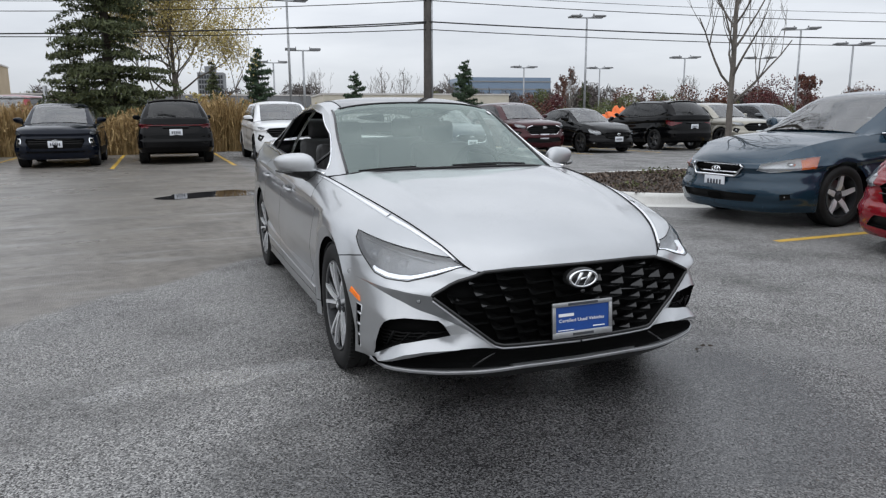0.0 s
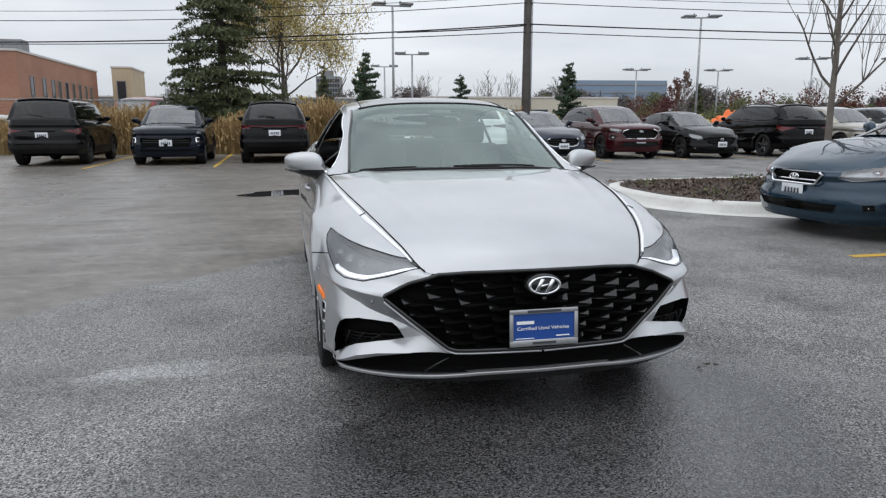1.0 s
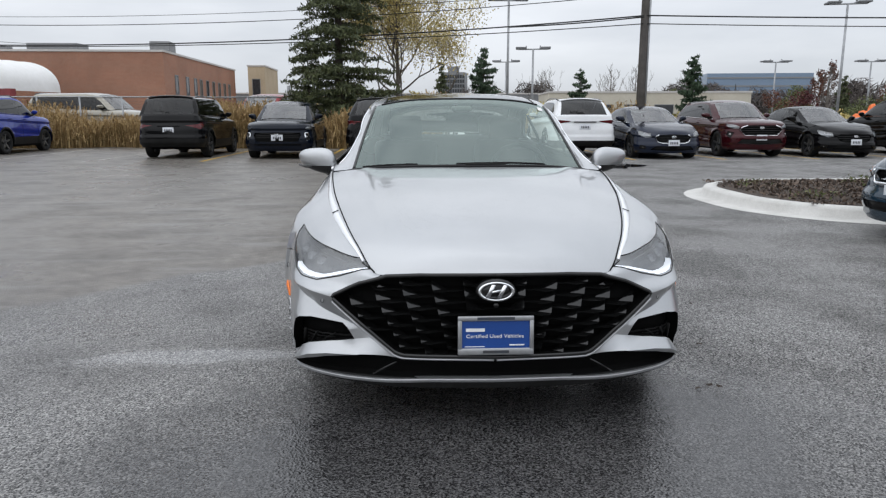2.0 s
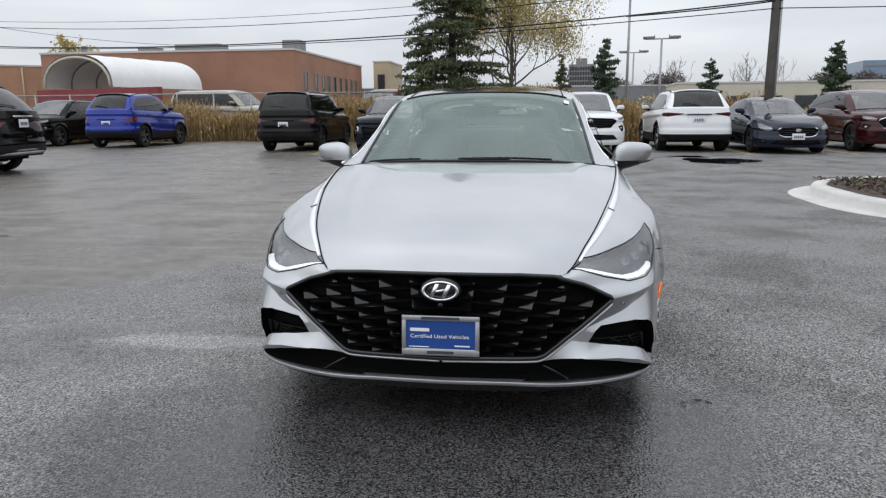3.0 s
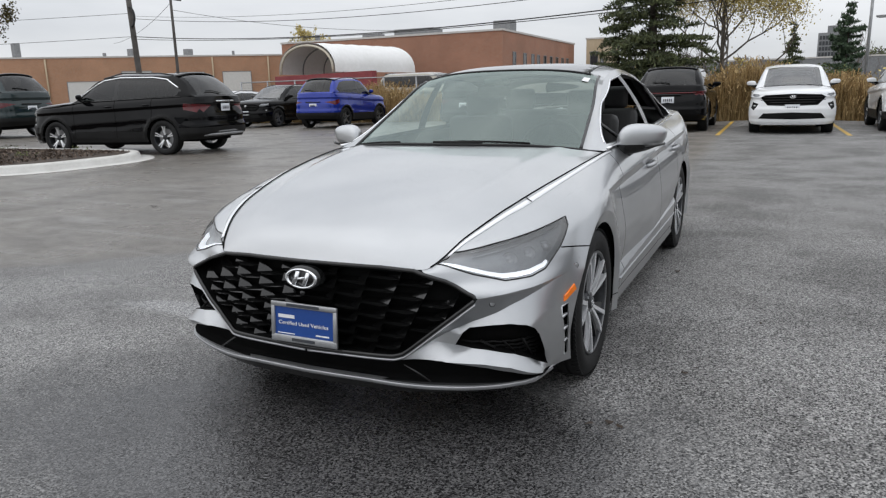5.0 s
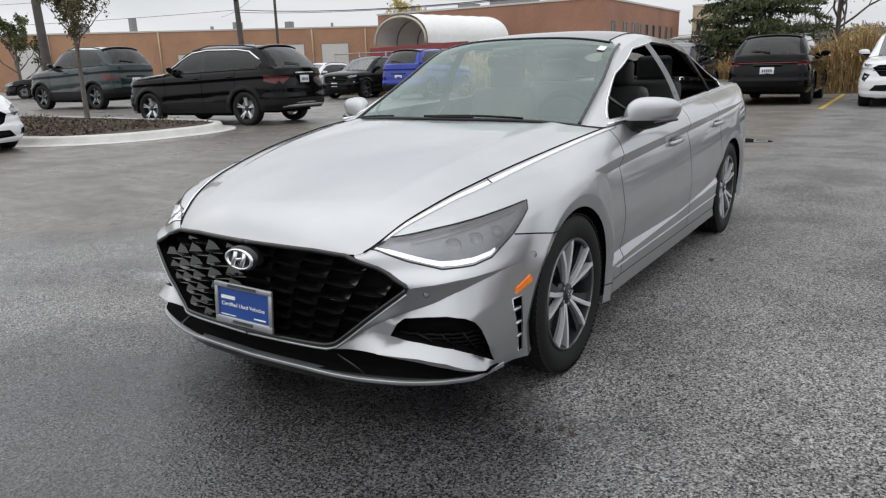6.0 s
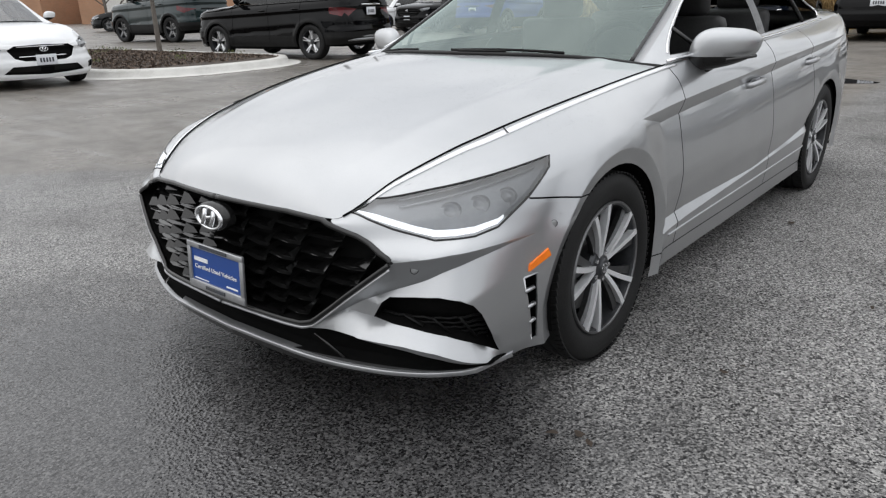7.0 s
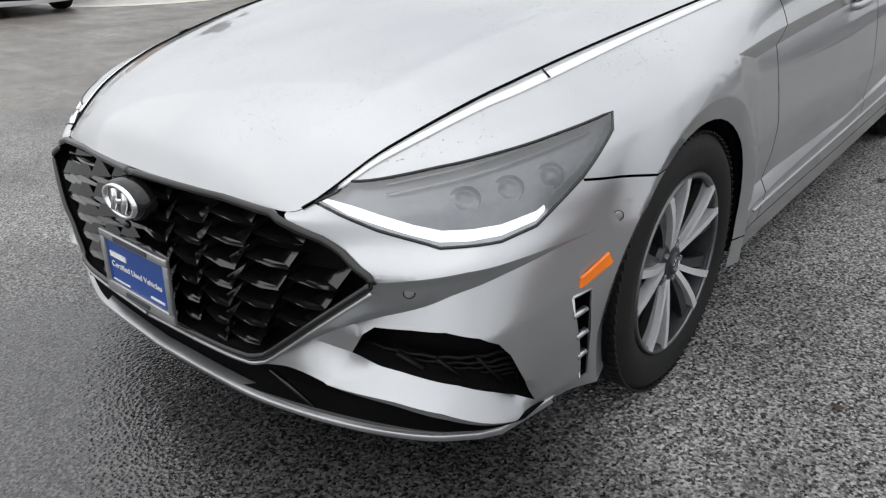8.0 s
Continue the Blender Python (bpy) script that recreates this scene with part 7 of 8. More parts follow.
def conifer(name, label, m, height, width, seed, needle="needle", layers=26, gap=0.04, rough=1.0, clump=0.20, taper=0.8, dense=5):
    """A straight trunk and drooping whorls of branches with side twigs, set with hanging needle sprays."""
    rng = random.Random(seed)
    t = thing(name, label, "tree", "trees", m)
    stem = [(Vector((0, 0, -0.05 + height * k / 10)), 0.016 * height * (1 - k / 10.3)) for k in range(11)]
    part("trunk", limb_mesh(bmesh.new(), [stem]), M["bark_dark"], t)
    limbs, cs = [], []
    for k in range(layers):
        f = gap + (0.99 - gap) * (k + rng.uniform(-.3, .3)) / layers
        f = max(gap, min(.99, f))
        z = height * f
        rad = width / 2 * (min(1, .45 + 2.2 * f) * (1 - f) ** .6 * 1.1 if needle == "pine" else (1 - f) ** taper) * rng.uniform(.75, 1.12) + 0.10
        nb = rng.randint(5, 8)
        a0 = rng.uniform(0, 6)
        for j in range(nb):
            a = a0 + 6.283 * j / nb + rng.uniform(-.3, .3)
            r = rad * rng.choice((.55, .7, .85, 1.0, 1.15)) * rng.uniform(.9, 1.1)
            sag = rng.uniform(.22, .58) * rough
            zb = z + rng.uniform(-.7, .7) * height / layers

            def at(q, side=0.0):
                return Vector((math.cos(a) * r * q - math.sin(a) * side, math.sin(a) * r * q + math.cos(a) * side, zb + r * (0.16 * q - sag * q * q) + 0.14 * r * q ** 3))
            limbs.append([(at(q), 0.022 * (1 - .8 * q)) for q in np.linspace(0, 1, 5)])
            steps = max(4, int(r / 0.085))
            for s_ in range(steps):
                q = 0.15 + 0.87 * s_ / steps
                wide = .30 * r * math.sin(min(1, q * 1.1) * 2.6) * rng.uniform(.5, 1.1)
                for side in (-1, 1):
                    n = max(1, int(dense * (.5 + wide)))
                    for _ in range(n):
                        w = wide * rng.random() ** .8 * side
                        hang = rng.uniform(0, .10 + .20 * abs(w))
                        cs.append(at(min(1.05, q + .25 * abs(w) / max(r, .3)), w) + Vector((rng.gauss(0, .03), rng.gauss(0, .03), -hang)))
    part("branch_work", limb_mesh(bmesh.new(), limbs), M["bark_dark"], t)
    V, F = quads(rng, cs, clump, .5, .75, .13)
    raw_part("crown", V, F, M[needle], t)
    return t


def reeds(u0, u1, v0, v1, count, seed, tall=1.9):
    """A bed of dry reeds: bent blades and feathery heads."""
    rng = random.Random(seed)
    V, F = [], []
    for _ in range(count):
        u = rng.uniform(u0, u1)
        v = v0 + (v1 - v0) * rng.random() ** 1.6 + 0.5 * math.sin(u * 0.9) + 0.25 * math.sin(u * 2.3)
        h = tall * rng.uniform(.35, 1.12) * (0.82 + 0.18 * math.sin(u * 0.7 + 1) + 0.1 * math.sin(u * 1.9))
        a = rng.uniform(0, 6.283)
        lean = rng.uniform(.05, .75) * rng.uniform(.4, 1)
        w = rng.uniform(.006, .015)
        side = Vector((math.cos(a + 1.57), math.sin(a + 1.57), 0)) * w
        d = Vector((math.cos(a), math.sin(a), 0))
        base = Vector((u, v, 0))
        k = len(V)
        pts = [base, base + d * lean * .12 * h + Vector((0, 0, h * .5)), base + d * lean * .45 * h + Vector((0, 0, h * .85)), base + d * lean * .8 * h + Vector((0, 0, h * (1.0 - lean * .2)))]
        for i, p in enumerate(pts):
            f = (1, .9, .6, .1)[i]
            V += [tuple(p - side * f), tuple(p + side * f)]
        F += [(k, k + 1, k + 3, k + 2), (k + 2, k + 3, k + 5, k + 4), (k + 4, k + 5, k + 7, k + 6)]
        for _ in range(rng.choice((0, 1, 1, 2))):
            f = rng.uniform(.15, .7)
            b0, aa, ll = base + d * lean * .3 * h * f + Vector((0, 0, h * f)), rng.uniform(0, 6.283), rng.uniform(.18, .5)
            e = Vector((math.cos(aa), math.sin(aa), 0))
            q = Vector((-e.y, e.x, 0)) * w
            k = len(V)
            m1, m2 = b0 + e * ll * .5 + Vector((0, 0, ll * .42)), b0 + e * ll + Vector((0, 0, ll * rng.uniform(-.3, .3)))
            V += [tuple(b0 - q * .6), tuple(b0 + q * .6), tuple(m1 - q), tuple(m1 + q), tuple(m2)]
            F += [(k, k + 1, k + 3, k + 2), (k + 2, k + 3, k + 4)]
        if rng.random() < .30:
            t = pts[3]
            for _ in range(3):
                k = len(V)
                e = Vector((rng.uniform(-.05, .05), rng.uniform(-.05, .05), rng.uniform(-.02, .10)))
                V += [tuple(t - e - side), tuple(t - e + side * 2.2), tuple(t + e + side), tuple(t + e - side * 2.2)]
                F.append((k, k + 1, k + 2, k + 3))
    ob = raw_part("reeds", V, F, M["reed"])
    ob.matrix_world = lot(0, 0)
    return tagged(ob, "tall dry golden reeds along the edge of the lot", "reeds", kind="stuff")


def shrubbery(name, label, pts, leaf, count, size, seed, category="bushes", slim=.32):
    """Uneven masses of leaves and twigs: (u, v, half width, height) each."""
    rng = random.Random(seed)
    cs = []
    tot = sum(w * h for _, _, w, h in pts)
    for u, v, w, h in pts:
        lumps = [(rng.uniform(-w, w) * .8, rng.uniform(-w, w) * .5, h * rng.uniform(.25, .8), rng.uniform(.28, .5) * min(w, h * .7)) for _ in range(7)]
        for _ in range(int(count * w * h / tot)):
            lx, ly, lz, lr = rng.choice(lumps)
            d = Vector((rng.gauss(0, 1), rng.gauss(0, 1), rng.gauss(0, 1))).normalized() * lr * rng.uniform(.55, 1.1)
            cs.append((u + lx + d.x, v + ly + d.y, max(0.05, lz + d.z)))
    V, F = quads(rng, cs, size, .4, 0, slim)
    ob = raw_part(name, V, F, M[leaf])
    ob.matrix_world = lot(0, 0)
    return tagged(ob, label, category, kind="stuff")


reeds(-24.5, -8.3, 27.4, 32.0, 21000, 11, 1.75)
reeds(-8.3, 4.6, 26.4, 30.5, 21000, 12, 1.95)
reeds(4.6, 10.0, 27.6, 31.0, 5000, 13, 1.9)
reeds(10.0, 24.0, 26.8, 30.0, 3500, 14, 1.1)
conifer("spruce_tree", "tall dark green spruce behind dry reeds", lot(-3.3, 30.2), 15.0, 5.0, 21, layers=44, gap=.04, clump=.22, taper=.50, dense=5)
conifer("spruce_tree", "small dark green spruce behind dry reeds", lot(-4.7, 30.0), 5.0, 4.6, 22, layers=16, clump=.2, dense=5)
broad_tree("willow_tree", "tall tree with sparse yellow autumn leaves", lot(-0.7, 34.0), 11.5, 23, "yellow_leaf", 52, .095, .42, "bark", .12, 4, .10, 32, .50, .010, .37, .24)
conifer("fir_tree", "small dark fir tree", lot(2.62, 55.0), 5.6, 2.6, 24, layers=12, clump=.34)
conifer("pine_tree", "open green pine tree", lot(5.9, 54.0), 6.6, 3.4, 25, "pine", 14, .18, .5, .34)
conifer("pine_tree", "open green pine tree", lot(15.2, 60.0), 5.6, 2.4, 26, "pine", 12, .15, .5, .34)
conifer("pine_tree", "open green pine tree beside the road", lot(17.8, 41.5), 5.0, 2.9, 27, "pine", 14, .14, .4, .30)
conifer("fir_tree", "small dark fir tree", lot(38.0, 58.0), 5.0, 3.2, 28, layers=14, clump=.3)
broad_tree("bare_tree", "young bare tree growing in the mulch island", lot(8.02, 7.52, .2), 6.2, 31, None, 0, .1, .22, "bark", .060, 5, .24, 20, .75, .0025, .22)
broad_tree("young_tree", "young tree with sparse brown-green leaves in the mulch island", lot(-17.3, 9.75, .2), 5.0, 32, "bronze_leaf", 14, .075, .3, "bark", .07, 4, .36, 18, .7, .003, .22)
broad_tree("young_tree", "young leafless street tree", lot(-38.0, 14.0), 5.4, 33, "green_leaf", 2, .1, .3, "bark", .07, 4, .4, 14, .6, .006, .26)
for k, (u, v, h, lf) in enumerate(((22, 74, 6.5, None), (28, 84, 7.5, None), (9, 80, 6.0, None), (44, 70, 6.5, None), (58, 66, 6, None), (-8, 88, 7, None), (70, 60, 6, "rust_leaf"), (36, 88, 7, None), (50, 80, 7.0, "rust_leaf"), (18, 90, 7.5, None), (-44, 62, 8.5, "yellow_leaf"), (-51.5, 25.4, 5.6, "green_leaf"))):
    broad_tree("distant_tree", "bare grey tree far across the road" if not lf else "far tree with brown autumn leaves", lot(u, v), h, 40 + k, lf, 4, .22, .35, "bark", .13, 4, .2, 13, .5, .014, .38)
shrubbery("autumn_bushes", "rust brown bushes beyond the lot", [(40, 52, 4.0, 3.8), (46, 48, 4.5, 4.6), (53, 46, 3.5, 4.0), (60, 44, 5, 4.2), (68, 40, 5, 4.6), (34, 58, 2.5, 3.6), (78, 34, 7, 5)], "rust_leaf", 20000, .17, 51)
shrubbery("red_bushes", "dark red bushes beyond the lot", [(30, 52, 1.6, 3.6), (49, 45, 3.0, 4.8), (72, 36, 4, 4.6)], "red_leaf", 9000, .16, 52)
shrubbery("green_bushes", "dull green bushes beyond the parked cars", [(33, 47, 3.0, 3.4), (24, 40, 2.5, 1.9), (29, 40, 2.5, 2.2), (36, 40, 3, 2.4), (17, 33, 3, 1.4), (44, 38, 3, 2), (-2, 38, 2.5, 2.6), (3, 44, 3, 2.2)], "green_leaf", 16000, .14, 53)
shrubbery("yellow_bushes", "yellow brown scrub along the fence", [(6.5, 33, 2, 2.0), (12, 32, 2, 1.8), (1.0, 32.5, 2, 3.0), (-4.5, 33, 2.2, 2.6), (20, 31, 2, 1.6)], "yellow_leaf", 5200, .14, 54)
rngw = random.Random(5)
shrubbery("far_woods", "brown leafless woods on the horizon", [(-30 + 6.2 * k, 150 - .38 * k * 3 + rngw.uniform(-8, 8), 6, rngw.uniform(4.5, 8.0)) for k in range(36)], "twig", 70000, 1.5, 55, "woods", .05)
shrubbery("far_green_woods", "dull green trees on the horizon", [(-20 + 17 * k, 128 - 1.5 * k + rngw.uniform(-6, 6), 4, rngw.uniform(4, 7)) for k in range(9)], "green_leaf", 14000, .32, 56, "woods")

# ---- buildings ----


def brick_mat(name, c0, c1, mortar):
    m, nt, p = nodes(name)
    tcn = nt.nodes.new("ShaderNodeTexCoord")
    sep = nt.nodes.new("ShaderNodeSeparateXYZ")
    nt.links.new(tcn.outputs["Object"], sep.inputs[0])
    com = nt.nodes.new("ShaderNodeCombineXYZ")
    nt.links.new(maths(nt, "ADD", sep.outputs[0], sep.outputs[1]), com.inputs[0])
    nt.links.new(sep.outputs[2], com.inputs[1])
    b = nt.nodes.new("ShaderNodeTexBrick")
    b.inputs["Color1"].default_value, b.inputs["Color2"].default_value, b.inputs["Mortar"].default_value = c0, c1, mortar
    b.inputs["Scale"].default_value, b.inputs["Mortar Size"].default_value = 1.0, .010
    b.inputs["Brick Width"].default_value, b.inputs["Row Height"].default_value = .23, .075
    nt.links.new(com.outputs[0], b.inputs["Vector"])
    grime = ramp(nt, noise_tex(nt, .35, 5.0, .6), col(.72), col(1.05), .3, .7)
    nt.links.new(mixc(nt, .8, b.outputs["Color"], grime, "MULTIPLY"), p.inputs["Base Color"])
    nt.links.new(bump(nt, b.outputs["Fac"], -.4, .01), p.inputs["Normal"])
    p.inputs["Roughness"].default_value = .88
    return m


M["brick_red"] = brick_mat("red_brown_brick", col(.43, .190, .115), col(.36, .150, .092), col(.38, .28, .21))
M["brick_tan"] = brick_mat("tan_brick", col(.50, .255, .145), col(.43, .215, .12), col(.42, .31, .22))
M["tan_wall"] = stuff("tan_render", col(.42, .33, .22), col(.52, .42, .29), .9, scale=.5, fine=6)
M["pale_wall"] = stuff("pale_render", col(.50, .46, .37), col(.58, .54, .45), .9, scale=.5, fine=6)
M["coping"] = stuff("pale_coping", col(.50, .47, .44), col(.62, .60, .57), .7)
M["dark_window"] = stuff("dark_window", col(.02, .022, .026), col(.05, .055, .06), .1)
M["door_white"] = stuff("white_door", col(.58, .57, .54), col(.68, .67, .64), .6)
M["tent"] = stuff("white_tarpaulin", col(.72, .72, .70), col(.82, .82, .81), .55, scale=.6, fine=4)
M["red_wall"] = stuff("dark_red_sheet", col(.20, .035, .04), col(.28, .05, .055), .7, scale=.7, fine=9)
M["tower"] = stuff("grey_tower", col(.20, .205, .21), col(.26, .265, .27), .8)
M["blue_glass"] = stuff("blue_curtain_wall", col(.16, .22, .30), col(.22, .29, .38), .25)
M["roof_unit"] = stuff("grey_roof_unit", col(.16, .165, .17), col(.28, .285, .29), .6, .3)
M["orange_cloth"] = stuff("orange_tarpaulin", col(.75, .14, .03), col(.88, .22, .06), .7)


def block(bm, p0, p1, depth, z0, z1):
    """A box whose front runs from p0 to p1 (lot axes), reaching depth away from the lane."""
    a, b = Vector((*p0, 0)), Vector((*p1, 0))
    d = (b - a).normalized()
    n = Vector((-d.y, d.x, 0)) * depth
    lo = [bm.verts.new((q.x, q.y, z0)) for q in (a, b, b + n, a + n)]
    hi = [bm.verts.new((q.x, q.y, z1)) for q in (a, b, b + n, a + n)]
    bm.faces.new(hi)
    bm.faces.new(lo[::-1])
    for k in range(4):
        bm.faces.new((lo[k], lo[(k + 1) % 4], hi[(k + 1) % 4], hi[k]))
    bmesh.ops.recalc_face_normals(bm, faces=list(bm.faces))
    return bm


def hall(name, label, p0, p1, depth, height, wall, category="building", coping=True):
    h = thing(name, label, category, "buildings", lot(0, 0))
    w = part("wall", block(bmesh.new(), p0, p1, depth, 0, height), M[wall], h, "", False)
    if coping:
        d = (Vector(p1) - Vector(p0)).normalized()
        n = Vector((-d.y, d.x))
        q0, q1 = Vector(p0) - d * .08 - n * .08, Vector(p1) + d * .08 - n * .08
        part("roof_coping", block(bmesh.new(), q0, q1, depth + .16, height, height + .16), M["coping"], h, "pale metal coping", False)
    return h


def opening(h, p0, p1, f, w, z0, z1, mat, name="window", sub="window_frame", side=0, depth=0.0):
    """A framed pane set into a wall: f along the front (side 0) or along the flank at its end (side 1)."""
    a, b = Vector(p0), Vector(p1)
    d = (b - a).normalized()
    n = Vector((-d.y, d.x))
    if side:
        a, d, n = b, n, -d
        n = Vector((-d.y, d.x))
    c = a + d * f
    ob = part(name, block(bmesh.new(), c - d * w / 2 - n * .03, c + d * w / 2 - n * .03, .06, z0, z1), M[mat], h, "", False)
    fr = bmesh.new()
    for f0, f1, za, zb in ((-w / 2 - .06, w / 2 + .06, z1, z1 + .07), (-w / 2 - .06, w / 2 + .06, z0 - .07, z0), (-w / 2 - .06, -w / 2, z0, z1), (w / 2, w / 2 + .06, z0, z1)):
        block(fr, c + d * f0 - n * .06, c + d * f1 - n * .06, .10, za, zb)
    part(sub, fr, M["roof_unit"], ob, "", False)
    return ob


def roof_box(h, u, v, z, su, sv, sz):
    part("roof_unit", box(bmesh.new(), u, v, z + sz / 2, su, sv, sz, None, .05), M["roof_unit"], h, "", False)


# brick works building behind the reeds
A0, A1 = (-43.0, 56.6), (-19.75, 56.55)
works = hall("brick_building", "low red-brown brick building with a pale coping", A0, A1, 24.0, 6.4, "brick_red")
for f in (3.0, 6.0, 8.4, 10.2, 12.4, 14.6, 16.8, 19.0, 21.0):
    opening(works, A0, A1, f, .75, 3.2, 4.7, "dark_window", side=1)
for u, v, su, sv, sz in ((-21.5, 62, 1.7, 1.7, 1.2), (-29.5, 60, 4.2, 2.0, .8), (-35.0, 61, 1.8, 1.4, .7), (-41, 60, .4, .4, .9)):
    roof_box(works, u, v, 6.5, su, sv, sz)
annex = hall("tan_building", "small tan building behind the brick building", (-17.9, 79.0), (-16.0, 79.0), 8.0, 6.8, "tan_wall")
opening(annex, (-17.9, 79.0), (-16.0, 79.0), .9, .8, 3.6, 5.4, "dark_window")
low = hall("grey_shed", "long low dark grey building", (-30.0, 92.0), (18.0, 92.0), 8, 4.2, "roof_unit")
beige = hall("beige_building", "low beige commercial building across the road", (14.0, 68.0), (34.0, 66.5), 9, 3.6, "pale_wall")
for k in range(6):
    opening(beige, (14.0, 68.0), (34.0, 66.5), 2.5 + 3 * k, 1.8, 1.0, 2.4, "dark_window")
red_low = hall("brown_building", "long brown brick building beyond the bushes", (84, 52), (104, 42), 10, 3.4, "brick_red")
# long tan works to the far left
T0, T1 = (-84.0, 38.5), (-48.6, 64.8)
tan = hall("tan_brick_building", "long low tan brick works with white loading doors", T0, T1, 16, 5.9, "brick_tan")
for f, w, z0, z1 in ((4.5, 2.6, 0, 4.6), (14, 3.6, 0, 3.4), (22.5, 3.2, 0, 3.4), (28, 3.0, 0, 4.4), (33.5, 3.0, 0, 4.2), (38.5, 3.0, 0, 4.2)):
    opening(tan, T0, T1, f, w, z0 + .08, z1, "door_white", "loading_door", "door_frame")
dT = (Vector(T1) - Vector(T0)).normalized()
for f, s1, s2 in ((9, 2.4, 1.6), (15, 1.1, 2.2), (24, .5, .8), (27, 1.4, 1.3), (33, 1.3, 1.2), (38, .4, .9)):
    q = Vector(T0) + dT * f + Vector((-dT.y, dT.x)) * 4
    roof_box(tan, q.x, q.y, 6.0, s1 * .6, s1 * .6, s2 * .8)
for f in (7.0, 19.0, 36.0, 42.0):
    q = Vector(T0) + dT * f - Vector((-dT.y, dT.x)) * .1
    part("drain_pipe", tube(bmesh.new(), [(q.x, q.y, 0), (q.x, q.y, 3), (q.x, q.y, 5.8)], .09, 6), M["tan_wall"], tan)
west = hall("long_building", "long low tan building at the end of the lot", (-118, 20), (-88, 36), 14, 5.6, "brick_tan")

# tarpaulin tunnel on a red wall
tn = thing("tunnel_tent", "white tarpaulin tunnel shelter on dark hoops", "shelter", "", lot(0, 0))
E0, E1 = Vector((-31.4, 44.2, 0)), Vector((-29.2, 53.0, 0))
ax = (E1 - E0).normalized()
ac = Vector((ax.y, -ax.x, 0))
hw, zb, rise = 3.3, 3.05, 2.3
skin = bmesh.new()
rows = []
for k in range(13):
    f = k / 12
    c = E0.lerp(E1, f)
    row = []
    for j in range(21):
        a = math.pi * j / 20
        sag = 1 - .018 * abs(math.sin(f * 6 * math.pi))
        row.append(skin.verts.new(c + ac * hw * math.cos(a) * sag + Vector((0, 0, zb + rise * math.sin(a) ** .8 * sag))))
    rows.append(row)
for a, b in zip(rows, rows[1:]):
    for j in range(20):
        skin.faces.new((a[j], a[j + 1], b[j + 1], b[j]))
bmesh.ops.recalc_face_normals(skin, faces=list(skin.faces))
part("cover", skin, M["tent"], tn, "white tarpaulin cover")
for k in (0, 3, 6, 9, 12):
    c = E0.lerp(E1, k / 12)
    part("hoop", tube(bmesh.new(), [c + ac * (hw - .24) * math.cos(math.pi * j / 20) + Vector((0, 0, zb + (rise - .24) * math.sin(math.pi * j / 20) ** .8)) for j in range(21)], .06 if k else .10, 6), M["pale_wall"] if not k else M["roof_unit"], tn)
part("base_wall", block(bmesh.new(), (-36.0, 46.2), (-24.0, 41.6), .4, 0, 2.95), M["red_wall"], tn, "dark red sheet wall", False)

# far towers
tw = thing("office_tower", "grey office tower far away", "building", "buildings", lot(0, 0))
part("wall", block(bmesh.new(), (15.5, 306), (25.5, 304), 10, 0, 20), M["tower"], tw, "", False)
part("roof_unit", block(bmesh.new(), (18.5, 306.5), (23.0, 306), 6, 20, 22.5), M["roof_unit"], tw, "", False)
for fl_ in range(7):
    for k in range(9):
        part("window", block(bmesh.new(), (16.0 + 1.05 * k, 305.7 - .21 * k), (16.8 + 1.05 * k, 305.54 - .21 * k), .2, 5.5 + fl_ * 2.0, 6.9 + fl_ * 2.0), M["dark_window"], tw, "", False)
bg_ = thing("glass_office", "wide pale blue glass office building far away", "building", "buildings", lot(0, 0))
part("wall", block(bmesh.new(), (104.9, 242), (140, 236.8), 20, 0, 16), M["blue_glass"], bg_, "", False)
for k in range(5):
    part("floor_band", block(bmesh.new(), (104.8, 241.8), (140.1, 236.6), .3, 3 + k * 2.8, 3.5 + k * 2.8), M["tower"], bg_, "", False)

# ---- poles, lamps and cables ----


def lot_lamp(u, v, h, turn, arms=2, big=1.0):
    """A parking lot lamp: tall square pole and flat twin heads on a cross arm."""
    lp = thing("street_lamp", "tall grey parking lot lamp with flat twin heads", "street lamp", "lamps", lot(u, v, 0, turn))
    part("pole", tube(bmesh.new(), [(0, 0, 0), (0, 0, h * .5), (0, 0, h)], .085 * big, 8, .7), M["steel"], lp)
    part("base", tube(bmesh.new(), [(0, 0, 0), (0, 0, .6)], .25, 10), M["concrete"], lp)
    part("arm", tube(bmesh.new(), [(-1.0 * big, 0, h), (0, 0, h), (1.0 * big, 0, h)], .05 * big, 6), M["steel"], lp)
    for s in (-1, 1):
        for y in ((-.28, .28) if arms > 2 else (0,)):
            part("lamp_head", box(bmesh.new(), s * .78 * big, y * big, h + .07 * big, .72 * big, .36 * big, .11 * big, None, .03), M["roof_unit"], lp)
        part("sensor", box(bmesh.new(), s * .45 * big, 0, h + .19 * big, .10, .10, .14), M["roof_unit"], lp)
    return lp


for u, v, h, turn, big in ((5.6, 38.6, 7.75, 10, 1.0), (28.6, 43.6, 8.5, -5, 1.15), (14.1, 77.8, 8.7, 0, 1.7), (51.3, 95.0, 8.7, 5, 1.7), (63.9, 93.3, 8.7, 0, 1.7),
                           (49.5, 43.0, 8.4, -20, 1.25), (66.6, 51.5, 8.5, -25, 1.6), (62.2, 71.9, 8.6, -10, 1.6), (71.2, 68.3, 8.5, -15, 1.6), (14.1, 99.1, 8.9, 0, 1.7), (90, 60, 8.6, -20, 1.6)):
    lot_lamp(u, v, h, turn - 10, 4, big)


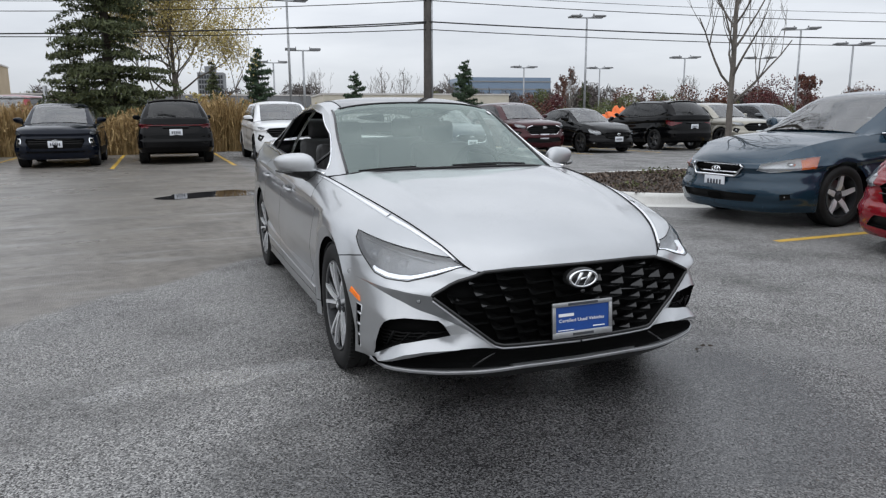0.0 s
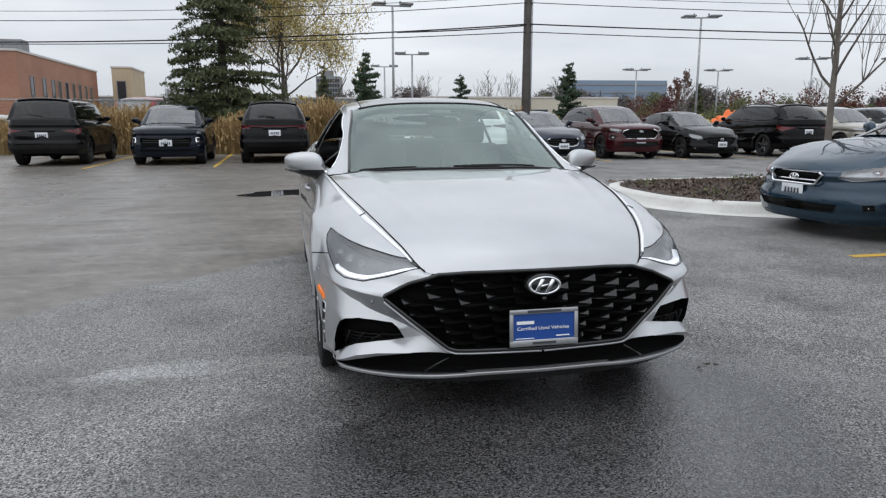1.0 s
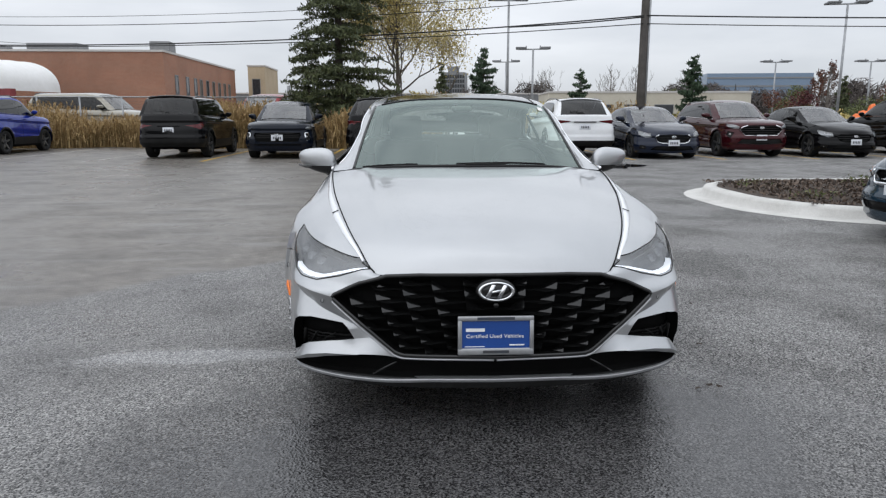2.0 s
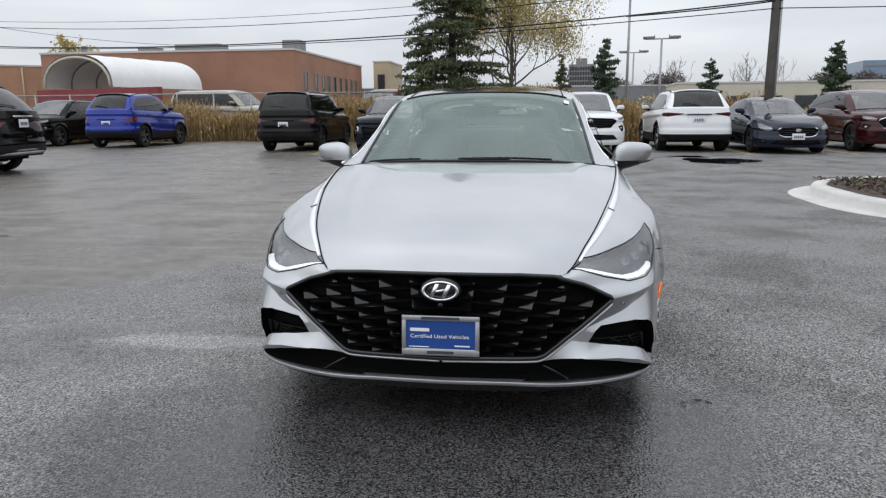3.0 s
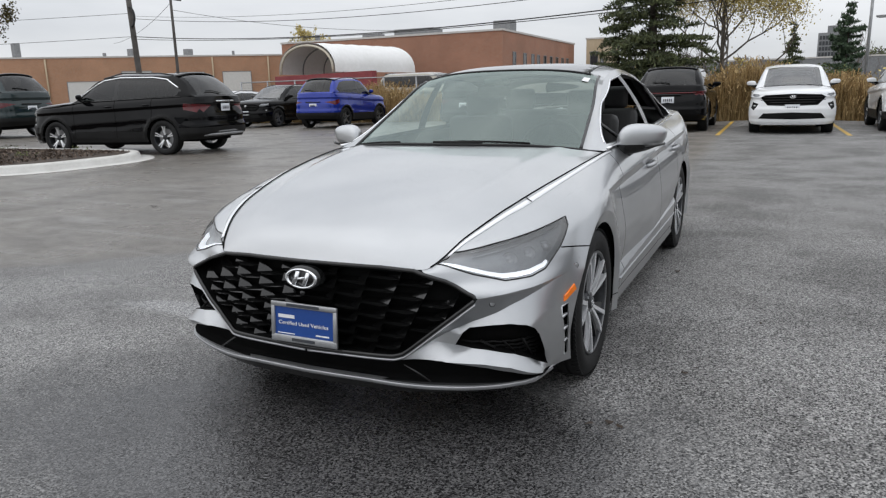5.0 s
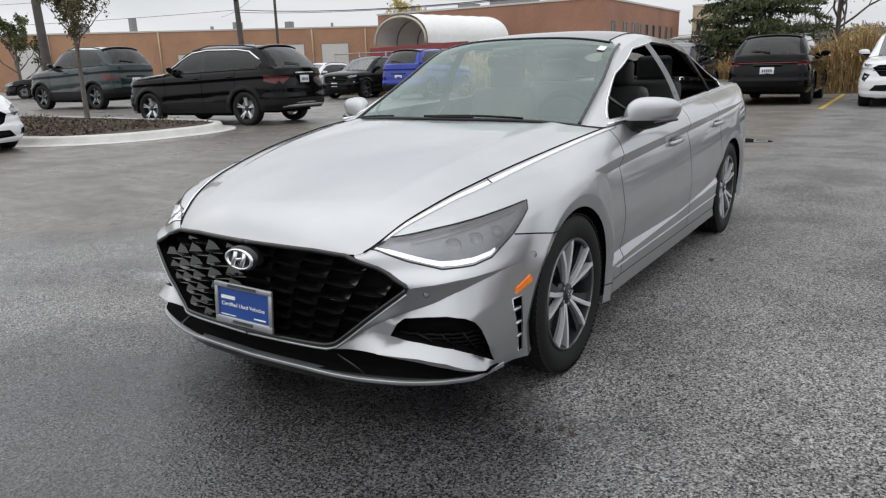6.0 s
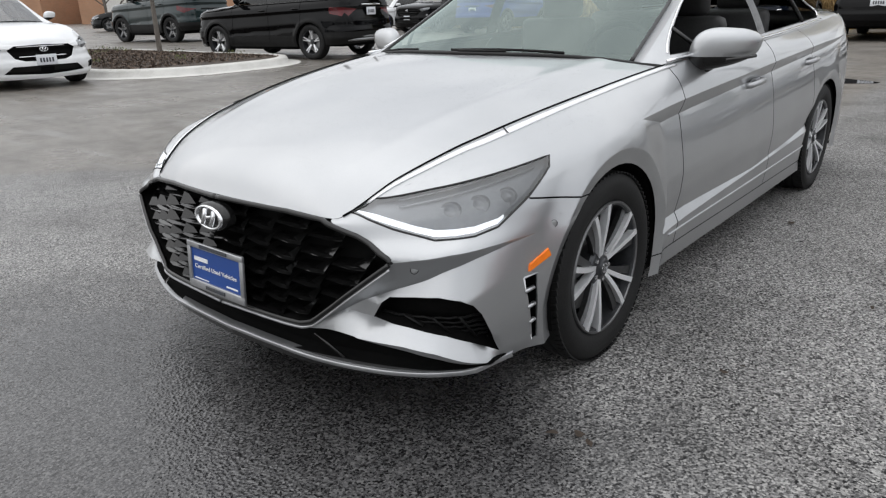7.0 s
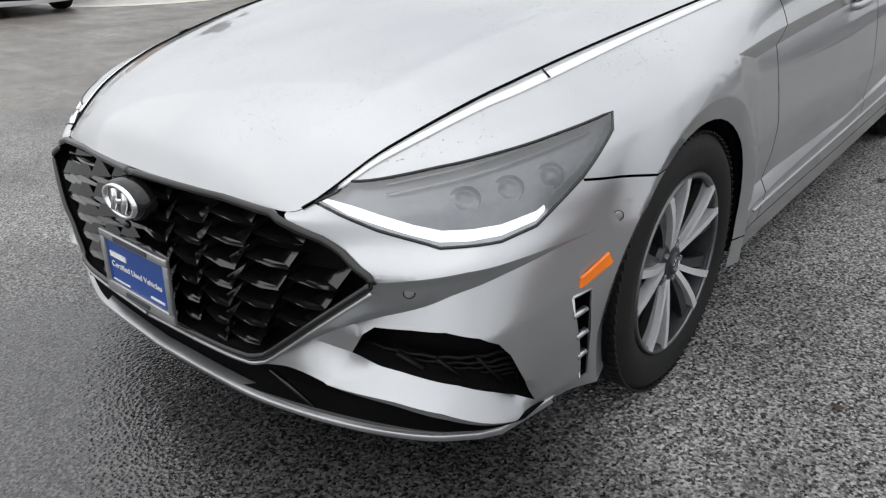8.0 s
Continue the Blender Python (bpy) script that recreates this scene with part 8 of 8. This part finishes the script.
def utility_pole(u, v, h, r, lean, label, cross=True):
    up = thing("utility_pole", label, "utility pole", "utility poles", lot(u, v, 0))
    part("pole", tube(bmesh.new(), [(0, 0, -.1), (lean * .3, 0, h * .3), (lean * .65, 0, h * .65), (lean, 0, h)], r, 12, .75), M["wood_pole"], up)
    if cross:
        part("cross_arm", box(bmesh.new(), lean, 0, h - .6, .12, 2.4, .12), M["wood_pole"], up)
        for k in (-1.0, -.4, .4, 1.0):
            part("insulator", tube(bmesh.new(), [(lean, k, h - .55), (lean, k, h - .38)], .04, 6), M["plastic"], up)
    return up


main = utility_pole(9.8, 27.64, 11.0, .20, .05, "dark weathered wooden utility pole behind parked cars")
part("conduit", tube(bmesh.new(), [(.19, -.10, 0), (.19, -.10, 4), (.20, -.08, 8.5)], .045, 8), M["steel"], main, "pale steel conduit")
west_pole = utility_pole(-45.7, 41.2, 11.5, .26, -.5, "dark leaning wooden utility pole")
part("cable_coil", tube(bmesh.new(), [(-.2 + .45 * math.cos(a), -.2, 7.9 + .75 * math.sin(a)) for a in np.linspace(-1.6, 1.6, 12)], .09, 6), M["wire"], west_pole)
utility_pole(-46.8, 46.4, 10.5, .15, 0, "thin grey utility pole")
utility_pole(-45.0, 24.0, 10.0, .3, -.4, "thick weathered utility pole")
utility_pole(64.0, 20.0, 11.0, .2, 0, "distant wooden utility pole")


def cable(a, b, sag, r=.018, name="cable"):
    a, b = Vector(a), Vector(b)
    pts = []
    for t in np.linspace(0, 1, 33):
        p = a.lerp(b, t)
        p.z -= sag * 4 * t * (1 - t)
        pts.append(p)
    ob = part(name, tube(bmesh.new(), pts, r, 5), M["wire"], None)
    ob.matrix_world = lot(0, 0)
    return tagged(ob, "thin dark overhead cable between poles", "cable", "cables")


P0, P1, P2 = (9.8, 27.5), (-46.0, 41.2), (64.0, 20.0)
for z0, z1, z2, sag, r in ((5.12, 6.2, 5.8, .95, .020), (5.45, 6.4, 6.2, 1.15, .030), (6.35, 7.8, 7.0, 1.35, .018), (6.65, 8.0, 7.6, 1.2, .012)):
    cable((*P0, z0), (*P1, z1), sag, r)
    cable((*P0, z0), (*P2, z2), .58, r)
cable((9.8, 27.5, 5.40), (4.2, 28.8, 5.10), .05, .028)
sp_ = part("splice_box", blob(0, 0, 0, .30, .12, .14, 12), M["wire"], None)
tk = .56
sp_.matrix_world = lot(9.8 + (64 - 9.8) * tk, 27.5 - 7.5 * tk, 5.12 + .68 * tk - .58 * 4 * tk * (1 - tk) - .10)
tagged(sp_, "dark splice case hanging on an overhead cable", "splice case")
for a, b in (((-46.8, 46.4, 9.6), (-70, 60, 8)), ((-46.0, 41.2, 6.4), (-110, 20, 7)), ((-46.0, 41.2, 8.2), (-110, 20, 9)), ((-46.8, 46.4, 9.0), (-30, 62, 7.4))):
    cable(a, b, .6, .018)

# ---- fence ----
fence = thing("chain_link_fence", "rusty steel post and rail fence behind dry reeds", "fence", "", lot(0, 0))
for k in range(13):
    u = -28 + 2.0 * k
    part("post", tube(bmesh.new(), [(u, 32.6, 0), (u, 32.6, 2.25 + (.5 if k in (11, 12) else 0))], .045 if k < 11 else .09, 8), M["steel"], fence)
part("top_rail", tube(bmesh.new(), [(-28, 32.6, 2.2), (-16, 32.6, 2.22), (-4, 32.6, 2.2)], .035, 6), M["steel"], fence)
for k in range(15):
    z = .25 + .135 * k
    part("wire_strand", tube(bmesh.new(), [(-28, 32.6, z), (-4, 32.6, z)], .004, 3), M["wire"], fence)

# orange tarpaulin heap behind the cars
hp = bmesh.new()
bmesh.ops.create_icosphere(hp, subdivisions=4, radius=1)
for v in hp.verts:
    n_ = noise.noise(v.co * 1.7) * .5 + noise.noise(v.co * 4.1) * .22
    v.co = Vector((v.co.x * .85 * (1 + n_), v.co.y * .7 * (1 + n_), max(0, .9 + v.co.z * .85 * (1 + n_))))
ho = part("tarpaulin", hp, M["orange_cloth"], None)
ho.matrix_world = lot(23.9, 33.0)
tagged(ho, "crumpled orange tarpaulin over a heap", "tarpaulin")


# ---- wood chips and weeds on the beds ----
M["chip"] = leaf_mat("wood_chip", col(.035, .024, .018), col(.16, .115, .085))


def bed_cover(u0, v0, u1, v1, seed):
    rng = random.Random(seed)
    cs = [(rng.uniform(u0, u1), rng.uniform(v0, v1)) for _ in range(12000)]
    f = lambda a, b: .13 + .11 * min(1, 2.2 * min(a - u0, u1 - a, b - v0, v1 - b) / (v1 - v0))
    V, F = quads(rng, [(a, b, f(a, b) + rng.uniform(0, .04)) for a, b in cs], .055, .6, 0, .28)
    ob = raw_part("wood_chips", V, F, M["chip"])
    ob.matrix_world = lot(0, 0)
    tagged(ob, "dark brown wood chips heaped on the planting bed", "mulch", kind="stuff")
    ws = []
    for _ in range(16):
        a, b = rng.uniform(u0, u1), rng.uniform(v0, v1)
        ws += [(a + rng.gauss(0, .16), b + rng.gauss(0, .12), f(a, b) + rng.uniform(.02, .12)) for _ in range(40)]
    V, F = quads(rng, ws, .06, .5, -.4, .2)
    ob = raw_part("weeds", V, F, M["green_leaf"])
    ob.matrix_world = lot(0, 0)
    tagged(ob, "low green weeds growing through the mulch", "weeds", kind="stuff")


bed_cover(4.9, 6.0, 13.4, 9.5, 61)
bed_cover(-19.9, 5.85, -11.6, 9.5, 62)
